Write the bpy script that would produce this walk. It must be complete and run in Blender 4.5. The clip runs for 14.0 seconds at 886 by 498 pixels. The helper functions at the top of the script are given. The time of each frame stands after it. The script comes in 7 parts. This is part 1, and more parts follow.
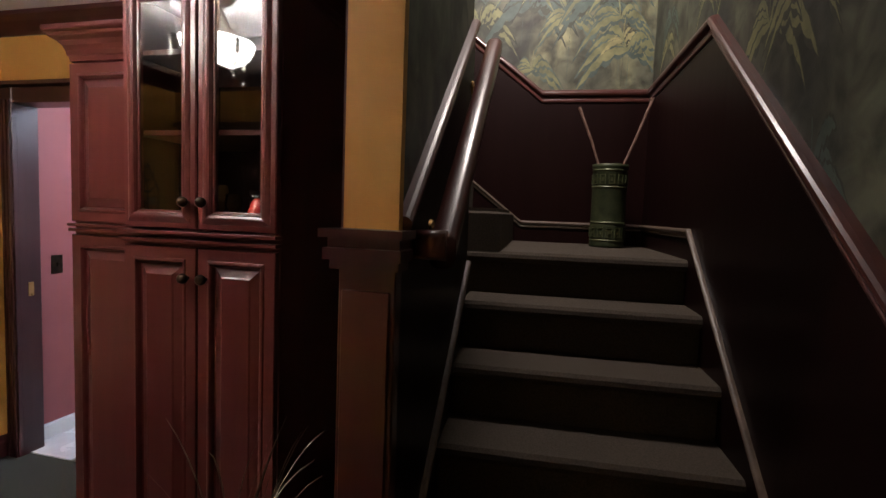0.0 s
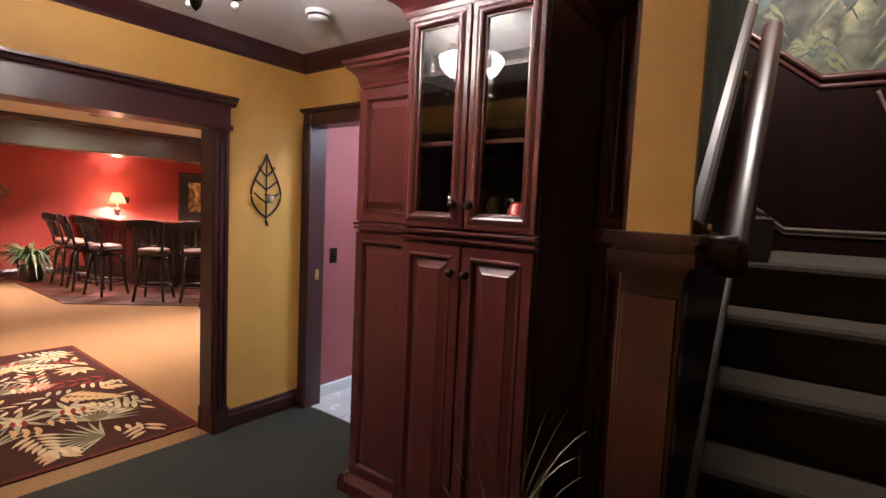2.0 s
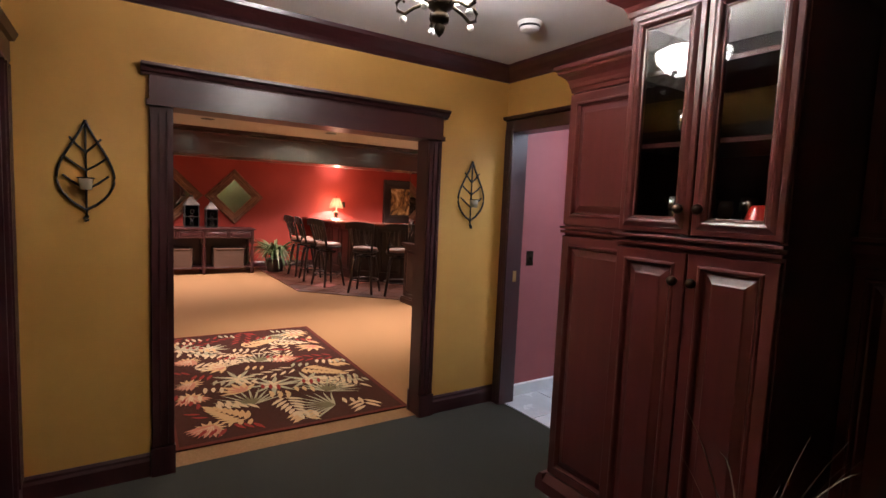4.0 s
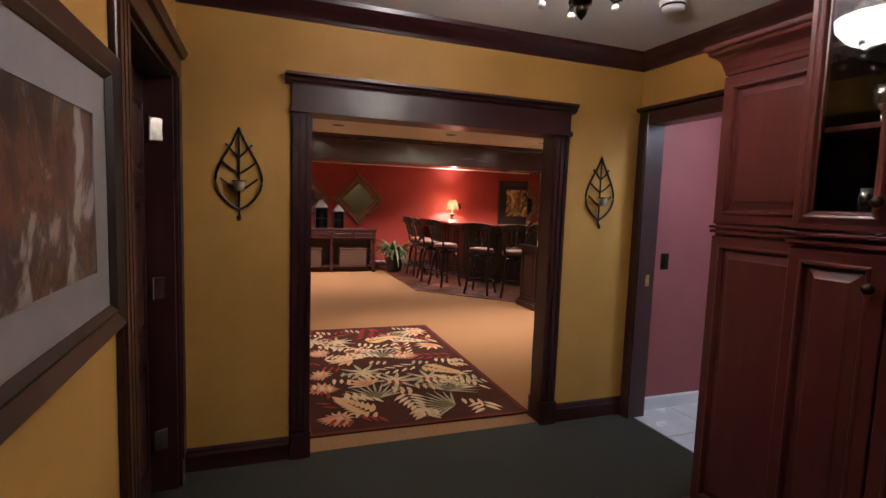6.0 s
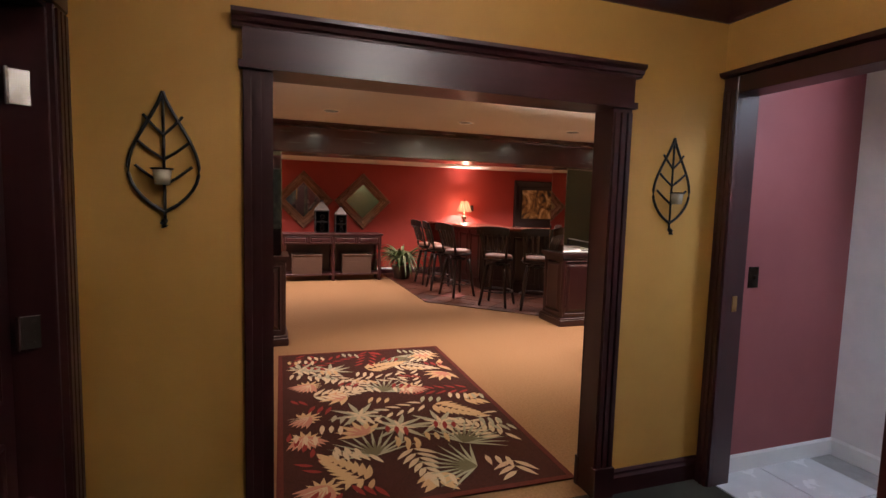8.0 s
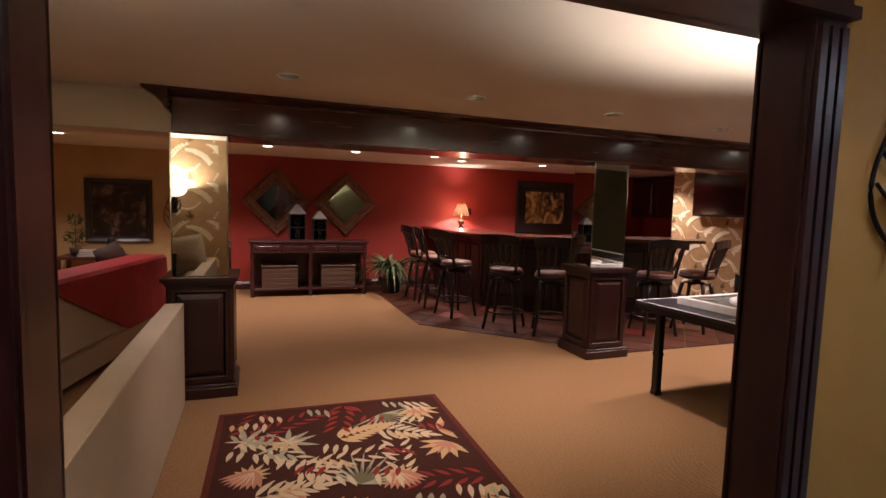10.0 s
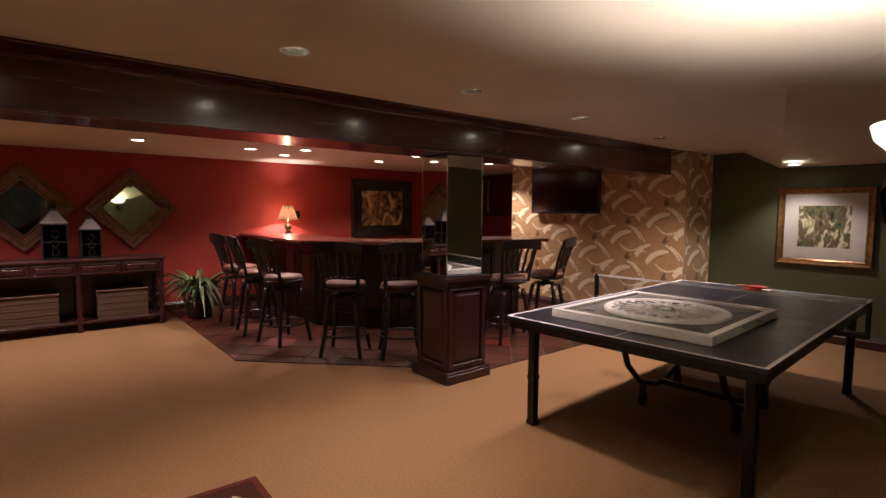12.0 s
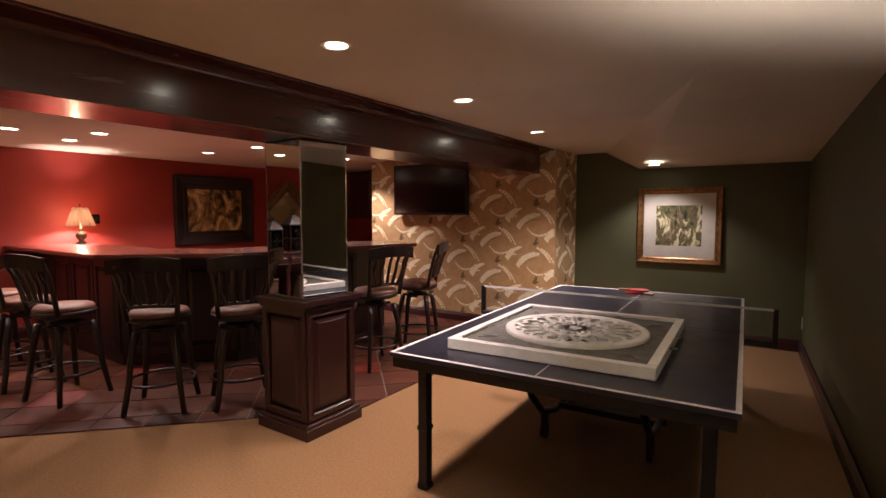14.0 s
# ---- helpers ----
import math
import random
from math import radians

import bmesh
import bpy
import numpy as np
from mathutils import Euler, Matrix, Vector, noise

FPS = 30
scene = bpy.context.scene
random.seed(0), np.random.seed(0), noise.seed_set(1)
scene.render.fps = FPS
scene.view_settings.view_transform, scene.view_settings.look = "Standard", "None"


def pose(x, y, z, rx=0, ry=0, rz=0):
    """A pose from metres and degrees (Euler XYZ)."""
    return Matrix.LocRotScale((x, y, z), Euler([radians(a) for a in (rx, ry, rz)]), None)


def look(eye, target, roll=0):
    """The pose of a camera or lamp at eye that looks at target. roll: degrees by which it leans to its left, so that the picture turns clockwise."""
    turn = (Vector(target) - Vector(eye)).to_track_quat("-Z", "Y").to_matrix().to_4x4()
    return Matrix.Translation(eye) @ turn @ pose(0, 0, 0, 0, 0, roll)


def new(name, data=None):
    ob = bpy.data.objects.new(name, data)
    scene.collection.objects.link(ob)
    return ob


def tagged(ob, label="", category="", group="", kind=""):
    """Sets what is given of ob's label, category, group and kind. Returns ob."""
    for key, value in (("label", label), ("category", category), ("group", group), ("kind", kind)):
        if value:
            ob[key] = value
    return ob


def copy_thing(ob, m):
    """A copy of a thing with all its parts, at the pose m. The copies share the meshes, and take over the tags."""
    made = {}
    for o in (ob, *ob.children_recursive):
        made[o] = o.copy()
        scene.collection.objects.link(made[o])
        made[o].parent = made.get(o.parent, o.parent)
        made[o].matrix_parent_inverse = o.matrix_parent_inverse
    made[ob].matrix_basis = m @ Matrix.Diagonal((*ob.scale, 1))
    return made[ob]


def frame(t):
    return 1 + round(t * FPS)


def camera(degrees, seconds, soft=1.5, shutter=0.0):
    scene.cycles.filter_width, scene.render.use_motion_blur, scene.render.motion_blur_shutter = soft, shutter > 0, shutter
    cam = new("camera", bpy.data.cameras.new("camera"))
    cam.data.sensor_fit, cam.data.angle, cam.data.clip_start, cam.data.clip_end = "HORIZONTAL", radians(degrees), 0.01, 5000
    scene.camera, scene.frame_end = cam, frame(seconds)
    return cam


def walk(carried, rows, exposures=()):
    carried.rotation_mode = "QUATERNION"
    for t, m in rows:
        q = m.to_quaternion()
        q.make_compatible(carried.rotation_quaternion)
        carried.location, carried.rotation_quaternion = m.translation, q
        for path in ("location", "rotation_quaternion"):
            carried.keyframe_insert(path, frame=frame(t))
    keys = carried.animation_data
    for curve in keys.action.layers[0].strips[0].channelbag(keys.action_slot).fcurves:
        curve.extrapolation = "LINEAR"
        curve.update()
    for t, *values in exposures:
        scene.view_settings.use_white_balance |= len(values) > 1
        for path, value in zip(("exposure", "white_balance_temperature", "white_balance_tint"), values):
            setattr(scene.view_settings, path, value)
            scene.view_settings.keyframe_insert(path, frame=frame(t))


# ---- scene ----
cam = camera(82.7, 14.0)
PATH = [
    (0, (0.131, 0.043, 1.51), (-0.353, 1.978, 1.367), 2.1),
    (0.5, (0.097, 0.008, 1.509), (-0.569, 1.889, 1.369), 2.4),
    (1, (0.053, -0.012, 1.506), (-0.806, 1.788, 1.359), 2.6),
    (1.5, (0.022, -0.037, 1.503), (-1.022, 1.661, 1.345), 2.7),
    (2, (-0.003, -0.063, 1.501), (-1.201, 1.531, 1.339), 2.6),
    (2.5, (-0.023, -0.084, 1.498), (-1.361, 1.393, 1.331), 2.7),
    (3, (-0.039, -0.116, 1.499), (-1.504, 1.235, 1.323), 2.6),
    (3.5, (-0.057, -0.176, 1.503), (-1.624, 1.053, 1.323), 2.5),
    (4, (-0.06, -0.199, 1.497), (-1.732, 0.884, 1.318), 2.5),
    (6.3, (-0.211, -0.232, 1.47), (-2.086, 0.439, 1.285), 2.0),
    (6.5, (-0.262, -0.227, 1.466), (-2.139, 0.439, 1.283), 2.0),
    (7, (-0.451, -0.17, 1.458), (-2.33, 0.49, 1.267), 1.7),
    (7.5, (-0.724, -0.048, 1.452), (-2.607, 0.602, 1.275), 1.7),
    (7.7, (-0.823, -0.017, 1.45), (-2.705, 0.635, 1.271), 1.6),
    (9.8, (-2.044, 0.309, 1.462), (-3.924, 0.966, 1.286), 1.6),
    (10, (-2.16, 0.343, 1.456), (-4.029, 1.035, 1.288), 1.7),
    (10.5, (-2.398, 0.402, 1.448), (-4.212, 1.228, 1.291), 1.6),
    (11, (-2.622, 0.53, 1.458), (-4.376, 1.477, 1.299), 1.1),
    (11.5, (-2.843, 0.635, 1.453), (-4.509, 1.732, 1.302), 0.9),
    (12, (-3.042, 0.751, 1.455), (-4.59, 2.009, 1.303), 0.4),
    (12.5, (-3.215, 0.935, 1.442), (-4.621, 2.35, 1.294), 0.1),
    (13, (-3.406, 1.075, 1.441), (-4.695, 2.597, 1.295), 0.2),
    (13.5, (-3.614, 1.173, 1.455), (-4.799, 2.777, 1.308), 0.1),
    (14, (-3.737, 1.267, 1.459), (-4.852, 2.921, 1.314), 0.0),
]
EXPOSURES = [(0, 1.34), (0.6, 1.68), (1.5, 1.60), (2.5, 1.5), (3.2, 1.25), (4, 1.1), (6.5, 0.70), (7.5, 0.74), (10, 0.05), (11.5, -0.18), (12.5, -0.22), (14, 0.03)]
walk(cam, [(t, look(eye, target, roll)) for t, eye, target, roll in PATH], EXPOSURES)

# ---- world and lights ----
world = bpy.data.worlds.new("world")
scene.world = world
world.use_nodes = True
world.node_tree.nodes["Background"].inputs[0].default_value = (0.02, 0.02, 0.025, 1)
world.node_tree.nodes["Background"].inputs[1].default_value = 0.2

WARM = (1.0, 0.78, 0.745)
NEUTRAL = (1.0, 0.89, 0.96)
ALABASTER = (1.0, 0.87, 0.82)
COOL = (0.70, 0.80, 1.0)
CEIL, FOYER_CEIL = 2.20, 2.50


def point_light(name, x, y, z, watts, colour, radius=0.04):
    d = bpy.data.lights.new(name, "POINT")
    d.energy, d.color, d.shadow_soft_size = watts, colour, radius
    ob = new(name, d)
    ob.location = (x, y, z)
    return ob


def spot_light(name, x, y, z, watts, colour, cone=120, blend=0.6):
    d = bpy.data.lights.new(name, "SPOT")
    d.energy, d.color, d.shadow_soft_size = watts, colour, 0.05
    d.spot_size, d.spot_blend = radians(cone), blend
    ob = new(name, d)
    ob.location = (x, y, z)
    return ob


def area_light(name, m, watts, colour, sx, sy):
    d = bpy.data.lights.new(name, "AREA")
    d.energy, d.color, d.shape, d.size, d.size_y = watts, colour, "RECTANGLE", sx, sy
    ob = new(name, d)
    ob.matrix_basis = m
    return ob


FRONT_CANS = [(-5.36, 0.52), (-5.38, 1.74), (-5.42, 2.91), (-5.53, 4.17), (-5.66, 5.68)]
# Unseen cans at (-9.50, -1.90) and (-7.60, -1.30) are added to brighten the sofa corner.
BACK_CANS = [(-9.50, -1.90), (-9.53, -0.12), (-9.46, 0.47), (-9.46, 1.67), (-9.45, 2.87), (-9.10, 3.44), (-9.85, 3.47),
             (-9.72, 4.90), (-8.74, 4.90), (-8.83, 6.38), (-7.95, 3.72), (-7.60, -1.30)]
END_CAN = (-4.93, 7.20)
for cx, cy in FRONT_CANS:
    far = cy > 5
    spot_light("downlight_beam", cx, cy, CEIL - 0.02, 280 if far else 70 if cy < 1 else 140, WARM, 128 if far else 92, 1.0).rotation_euler = (0, radians(4), 0)
for cx, cy in BACK_CANS:
    spot_light("downlight_beam", cx, cy, CEIL - 0.02, 150 if cy > 4.5 else 60 if cx > -8.5 else 72 if 1 < cy < 3 else 92, WARM)
spot_light("downlight_beam", END_CAN[0], END_CAN[1], 1.94, 44, NEUTRAL, 120)
point_light("foyer_bulb", -1.56, 0.72, 2.27, 48, NEUTRAL, 0.05)
point_light("sconce_bulb", -3.285, 2.50, 1.642, 120, ALABASTER, 0.012)
point_light("sconce_bulb", -3.30, -0.62, 1.545, 60, ALABASTER, 0.03)
point_light("table_lamp_bulb", -10.72, 3.85, 1.375, 62, WARM, 0.03)
area_light("bathroom_light", pose(-2.1, 2.9, 2.38), 11, COOL, 0.5, 0.5)
area_light("upstairs_light", pose(-0.22, 2.20, 3.6, 42), 19, ALABASTER, 0.4, 0.4)

# ---- materials ----


def rgb(c):
    return (c[0], c[1], c[2], 1.0)


def mat(name, c1, c2=None, rough=0.5, metal=0.0, scale=8.0, stretch=(1, 1, 1), bump=0.1, fine=120.0, coat=0.0, spec=0.5, contrast=(0.35, 0.65), rough_var=0.12):
    """A two-scale procedural surface: mottled colour, varied gloss and fine relief."""
    m = bpy.data.materials.new(name)
    m.use_nodes = True
    nt = m.node_tree
    b = nt.nodes["Principled BSDF"]
    tc = nt.nodes.new("ShaderNodeTexCoord")
    mp = nt.nodes.new("ShaderNodeMapping")
    mp.inputs["Scale"].default_value = stretch
    nt.links.new(tc.outputs["Object"], mp.inputs["Vector"])
    n1 = nt.nodes.new("ShaderNodeTexNoise")
    n1.inputs["Scale"].default_value, n1.inputs["Detail"].default_value = scale, 6
    n1.inputs["Roughness"].default_value = 0.6
    nt.links.new(mp.outputs["Vector"], n1.inputs["Vector"])
    ramp = nt.nodes.new("ShaderNodeValToRGB")
    ramp.color_ramp.elements[0].position, ramp.color_ramp.elements[1].position = contrast
    ramp.color_ramp.elements[0].color = rgb(c1)
    ramp.color_ramp.elements[1].color = rgb(c2 or [v * 1.15 for v in c1])
    nt.links.new(n1.outputs["Fac"], ramp.inputs["Fac"])
    nt.links.new(ramp.outputs["Color"], b.inputs["Base Color"])
    n2 = nt.nodes.new("ShaderNodeTexNoise")
    n2.inputs["Scale"].default_value, n2.inputs["Detail"].default_value = fine, 3
    nt.links.new(mp.outputs["Vector"], n2.inputs["Vector"])
    bp = nt.nodes.new("ShaderNodeBump")
    bp.inputs["Strength"].default_value, bp.inputs["Distance"].default_value = bump, 0.002
    nt.links.new(n2.outputs["Fac"], bp.inputs["Height"])
    nt.links.new(bp.outputs["Normal"], b.inputs["Normal"])
    mr = nt.nodes.new("ShaderNodeMapRange")
    mr.inputs["To Min"].default_value = max(0.02, rough - rough_var)
    mr.inputs["To Max"].default_value = min(1.0, rough + rough_var)
    nt.links.new(n1.outputs["Fac"], mr.inputs["Value"])
    nt.links.new(mr.outputs["Result"], b.inputs["Roughness"])
    b.inputs["Metallic"].default_value = metal
    b.inputs["Specular IOR Level"].default_value = spec
    b.inputs["Coat Weight"].default_value, b.inputs["Coat Roughness"].default_value = coat, 0.22
    return m


def wood(name, c1, c2, rough=0.35, coat=0.3, axis="z", scale=3.0):
    s = {"x": (0.08, 1, 1), "y": (1, 0.08, 1), "z": (1, 1, 0.08)}[axis]
    return mat(name, c1, c2, rough, 0, scale * 6, s, 0.06, 90, coat, 0.5, (0.25, 0.75), 0.05)


def glowing(name, colour, strength, base=(0.8, 0.8, 0.8)):
    m = bpy.data.materials.new(name)
    m.use_nodes = True
    b = m.node_tree.nodes["Principled BSDF"]
    b.inputs["Base Color"].default_value = rgb(base)
    b.inputs["Emission Color"].default_value = rgb(colour)
    b.inputs["Emission Strength"].default_value = strength
    return m


def clear_glass(name, tint=(0.95, 0.97, 0.97), rough=0.02):
    """Thin pane glass: see-through with a mirror-like sheen."""
    m = bpy.data.materials.new(name)
    m.use_nodes = True
    nt = m.node_tree
    nt.nodes.remove(nt.nodes["Principled BSDF"])
    tr = nt.nodes.new("ShaderNodeBsdfTransparent")
    gl = nt.nodes.new("ShaderNodeBsdfGlossy")
    tr.inputs["Color"].default_value = rgb(tint)
    gl.inputs["Roughness"].default_value = rough
    lw = nt.nodes.new("ShaderNodeLayerWeight")
    lw.inputs["Blend"].default_value = 0.5
    fr = nt.nodes.new("ShaderNodeMapRange")
    fr.inputs["From Min"].default_value, fr.inputs["To Min"].default_value, fr.inputs["To Max"].default_value = 0.1, 0.035, 0.30
    nt.links.new(lw.outputs["Facing"], fr.inputs["Value"])
    mx = nt.nodes.new("ShaderNodeMixShader")
    nt.links.new(fr.outputs["Result"], mx.inputs[0])
    nt.links.new(tr.outputs[0], mx.inputs[1])
    nt.links.new(gl.outputs[0], mx.inputs[2])
    nt.links.new(mx.outputs[0], nt.nodes["Material Output"].inputs["Surface"])
    return m


CHERRY = wood("cherry_wood", (0.066, 0.0122, 0.0115), (0.094, 0.0200, 0.0180), 0.30, 0.4)
# Darker copy of the cherry: the pilaster's shading is put into its colour.
SHADED_CHERRY = wood("shaded_cherry_wood", (0.048, 0.0105, 0.0105), (0.068, 0.0155, 0.0150), 0.30, 0.45)
CHERRY_X = wood("cherry_wood_crosswise", (0.066, 0.0122, 0.0115), (0.094, 0.0200, 0.0180), 0.30, 0.4, "x")
MAHOG = wood("dark_mahogany", (0.033, 0.0075, 0.0085), (0.050, 0.0115, 0.0120), 0.36, 0.22)
MAHOG_Y = wood("dark_mahogany_lengthwise", (0.033, 0.0075, 0.0085), (0.050, 0.0115, 0.0120), 0.34, 0.22, "y")
RAILWOOD = wood("polished_rail_wood", (0.060, 0.018, 0.016), (0.095, 0.030, 0.026), 0.34, 0.35)
RAILWOOD.node_tree.nodes["Principled BSDF"].inputs["Coat Roughness"].default_value = 0.18
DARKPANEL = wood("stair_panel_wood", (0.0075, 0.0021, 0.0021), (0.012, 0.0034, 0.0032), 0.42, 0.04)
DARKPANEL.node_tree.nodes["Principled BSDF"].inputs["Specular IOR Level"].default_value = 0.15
BEAMWOOD = wood("polished_beam_wood", (0.046, 0.0105, 0.0100), (0.066, 0.0150, 0.0140), 0.26, 0.55, "y")
BEAMWOOD.node_tree.nodes["Principled BSDF"].inputs["Coat Roughness"].default_value = 0.14
BARWOOD = wood("bar_top_wood", (0.10, 0.028, 0.018), (0.17, 0.05, 0.03), 0.2, 0.6, "x")
STOOLWOOD = wood("dark_stool_wood", (0.009, 0.0042, 0.0038), (0.016, 0.0075, 0.006), 0.38, 0.2)
PEDWOOD = wood("dark_pedestal_wood", (0.020, 0.0050, 0.0050), (0.031, 0.0080, 0.0074), 0.36, 0.25)
YELLOW = mat("mustard_wall_paint", (0.53, 0.285, 0.062), (0.59, 0.325, 0.076), 0.62, 0, 2.2, bump=0.12, fine=260)
RED = mat("brick_red_wall_paint", (0.295, 0.028, 0.018), (0.345, 0.037, 0.023), 0.6, 0, 1.8, bump=0.12, fine=260)
GREEN = mat("olive_green_wall_paint", (0.084, 0.086, 0.039), (0.098, 0.100, 0.046), 0.6, 0, 1.8, bump=0.12, fine=260)
TAN = mat("tan_wall_paint", (0.42, 0.27, 0.12), (0.47, 0.31, 0.14), 0.65, 0, 2.0, bump=0.12, fine=260)
PINK = mat("dusty_rose_wall_paint", (0.27, 0.075, 0.078), (0.32, 0.095, 0.098), 0.6, 0, 1.6, bump=0.12, fine=260)
CREAM = mat("cream_ceiling_paint", (0.64, 0.57, 0.47), (0.69, 0.62, 0.51), 0.8, 0, 1.5, bump=0.2, fine=200)
WHITECEIL = mat("white_ceiling_paint", (0.70, 0.68, 0.65), (0.76, 0.74, 0.71), 0.8, 0, 1.5, bump=0.2, fine=200)
WHITE = mat("white_painted_trim", (0.74, 0.75, 0.76), (0.82, 0.82, 0.82), 0.4, 0, 5)
PAPER = mat("tan_wallpaper_ground", (0.44, 0.275, 0.125), (0.53, 0.345, 0.17), 0.7, 0, 14, bump=0.2, fine=300)
PAPER_LIGHT = mat("cream_wallpaper_print", (0.84, 0.74, 0.48), (0.95, 0.90, 0.70), 0.6, 0, 30, bump=0.1)
PAPER_DARK = mat("brown_wallpaper_print", (0.14, 0.09, 0.045), (0.20, 0.13, 0.06), 0.7, 0, 30, bump=0.1)
FOYERCARPET = mat("charcoal_carpet", (0.030, 0.030, 0.025), (0.060, 0.060, 0.050), 0.95, 0, 180, bump=0.8, fine=420, spec=0.1)
STAIRCARPET = mat("olive_grey_stair_carpet", (0.060, 0.050, 0.040), (0.102, 0.085, 0.069), 0.95, 0, 160, bump=0.9, fine=420, spec=0.1)
METAL = mat("oil_rubbed_bronze", (0.020, 0.014, 0.010), (0.045, 0.030, 0.018), 0.38, 0.9, 30)
BRASS = mat("aged_brass", (0.42, 0.27, 0.10), (0.55, 0.36, 0.14), 0.3, 1.0, 20)
CHROME = mat("bright_steel", (0.60, 0.60, 0.58), (0.70, 0.70, 0.68), 0.2, 1.0, 20)
BLACKMETAL = mat("black_metal", (0.008, 0.0075, 0.008), (0.015, 0.014, 0.015), 0.4, 0.2, 30)
MIRROR = mat("mirror_glass", (0.82, 0.84, 0.82), (0.84, 0.86, 0.84), 0.02, 1.0, 2, bump=0.0, rough_var=0.005)
GLASS = clear_glass("cabinet_pane_glass")
PEWTER = mat("brushed_pewter", (0.11, 0.10, 0.095), (0.17, 0.155, 0.145), 0.4, 0.6, 16)
SMOKED = clear_glass("smoked_lantern_glass", (0.10, 0.09, 0.085), 0.08)
PLASTIC = mat("white_plastic", (0.70, 0.69, 0.66), (0.76, 0.75, 0.72), 0.4, 0, 8)
SCREEN = mat("black_screen_glass", (0.004, 0.003, 0.004), (0.006, 0.005, 0.006), 0.12, 0, 4, bump=0.0, rough_var=0.03)
LEAF = mat("green_leaf", (0.030, 0.062, 0.018), (0.070, 0.115, 0.035), 0.45, 0, 18)
LEAFPALE = mat("pale_green_leaf_stripe", (0.11, 0.14, 0.065), (0.19, 0.22, 0.12), 0.45, 0, 18)
GRASSBLADE = mat("dry_grass_blade", (0.20, 0.185, 0.14), (0.38, 0.35, 0.27), 0.6, 0, 30)
WICKER = mat("woven_wicker", (0.065, 0.034, 0.022), (0.135, 0.075, 0.048), 0.7, 0, 60, (1, 1, 4), 0.8, 160)
LEATHER = mat("tan_leather", (0.14, 0.060, 0.040), (0.21, 0.095, 0.062), 0.50, 0, 22, bump=0.3)
BEIGE = mat("beige_upholstery", (0.46, 0.38, 0.27), (0.54, 0.45, 0.33), 0.85, 0, 40, bump=0.5, fine=300)
REDCLOTH = mat("crimson_throw_cloth", (0.27, 0.008, 0.012), (0.36, 0.014, 0.018), 0.8, 0, 30, bump=0.5, fine=300)
BLUE = mat("blue_table_top", (0.013, 0.0145, 0.025), (0.019, 0.021, 0.034), 0.33, 0, 10, bump=0.05)
WHITELINE = mat("white_line_paint", (0.66, 0.66, 0.66), (0.74, 0.74, 0.74), 0.5, 0, 20)
BULB_GLOW = glowing("downlight_lens_glow", (1.0, 0.90, 0.74), 14)
SPOT_GLOW = glowing("masked_lens_glow", (1.0, 0.90, 0.74), 40)
# For the made-up slats that mask the front downlight lenses.
LENS_MASK = mat("dark_lens_mask", (0.045, 0.034, 0.022), (0.06, 0.045, 0.03), 0.8, 0, 30)
BOWL_GLOW = glowing("frosted_bowl_glow", (1.0, 0.93, 0.84), 12.5)
CRYSTAL = mat("pale_crystal", (0.72, 0.72, 0.70), (0.80, 0.80, 0.78), 0.08, 0, 10, coat=0.6)
SCONCE_GLOW = glowing("alabaster_bowl_glow", (1.0, 0.90, 0.76), 1.8)


def shade_cloth():
    """Loosely woven lamp shade that lets part of the bulb's light through."""
    m = mat("parchment_shade_cloth", (0.085, 0.052, 0.032), (0.11, 0.066, 0.040), 0.9, 0, 40, (1, 1, 0.1))
    nt = m.node_tree
    tr = nt.nodes.new("ShaderNodeBsdfTransparent")
    tr.inputs["Color"].default_value = (1.0, 0.72, 0.48, 1)
    mx = nt.nodes.new("ShaderNodeMixShader")
    mx.inputs[0].default_value = 0.13
    nt.links.new(nt.nodes["Principled BSDF"].outputs[0], mx.inputs[1])
    nt.links.new(tr.outputs[0], mx.inputs[2])
    nt.links.new(mx.outputs[0], nt.nodes["Material Output"].inputs["Surface"])
    return m


SHADE_CLOTH = shade_cloth()


def ribbed_carpet():
    m = mat("tan_ribbed_carpet", (0.235, 0.130, 0.060), (0.305, 0.176, 0.086), 0.95, 0, 70, bump=0.5, fine=380, spec=0.1)
    nt = m.node_tree
    wv = nt.nodes.new("ShaderNodeTexWave")
    wv.inputs["Scale"].default_value, wv.inputs["Distortion"].default_value = 30, 1.2
    wv.inputs["Detail Scale"].default_value = 6
    tc = nt.nodes.new("ShaderNodeTexCoord")
    nt.links.new(tc.outputs["Object"], wv.inputs["Vector"])
    bp = nt.nodes.new("ShaderNodeBump")
    bp.inputs["Strength"].default_value, bp.inputs["Distance"].default_value = 0.5, 0.004
    nt.links.new(wv.outputs["Fac"], bp.inputs["Height"])
    old = nt.nodes["Bump"]
    nt.links.new(old.outputs["Normal"], bp.inputs["Normal"])
    nt.links.new(bp.outputs["Normal"], nt.nodes["Principled BSDF"].inputs["Normal"])
    return m


CARPET = ribbed_carpet()


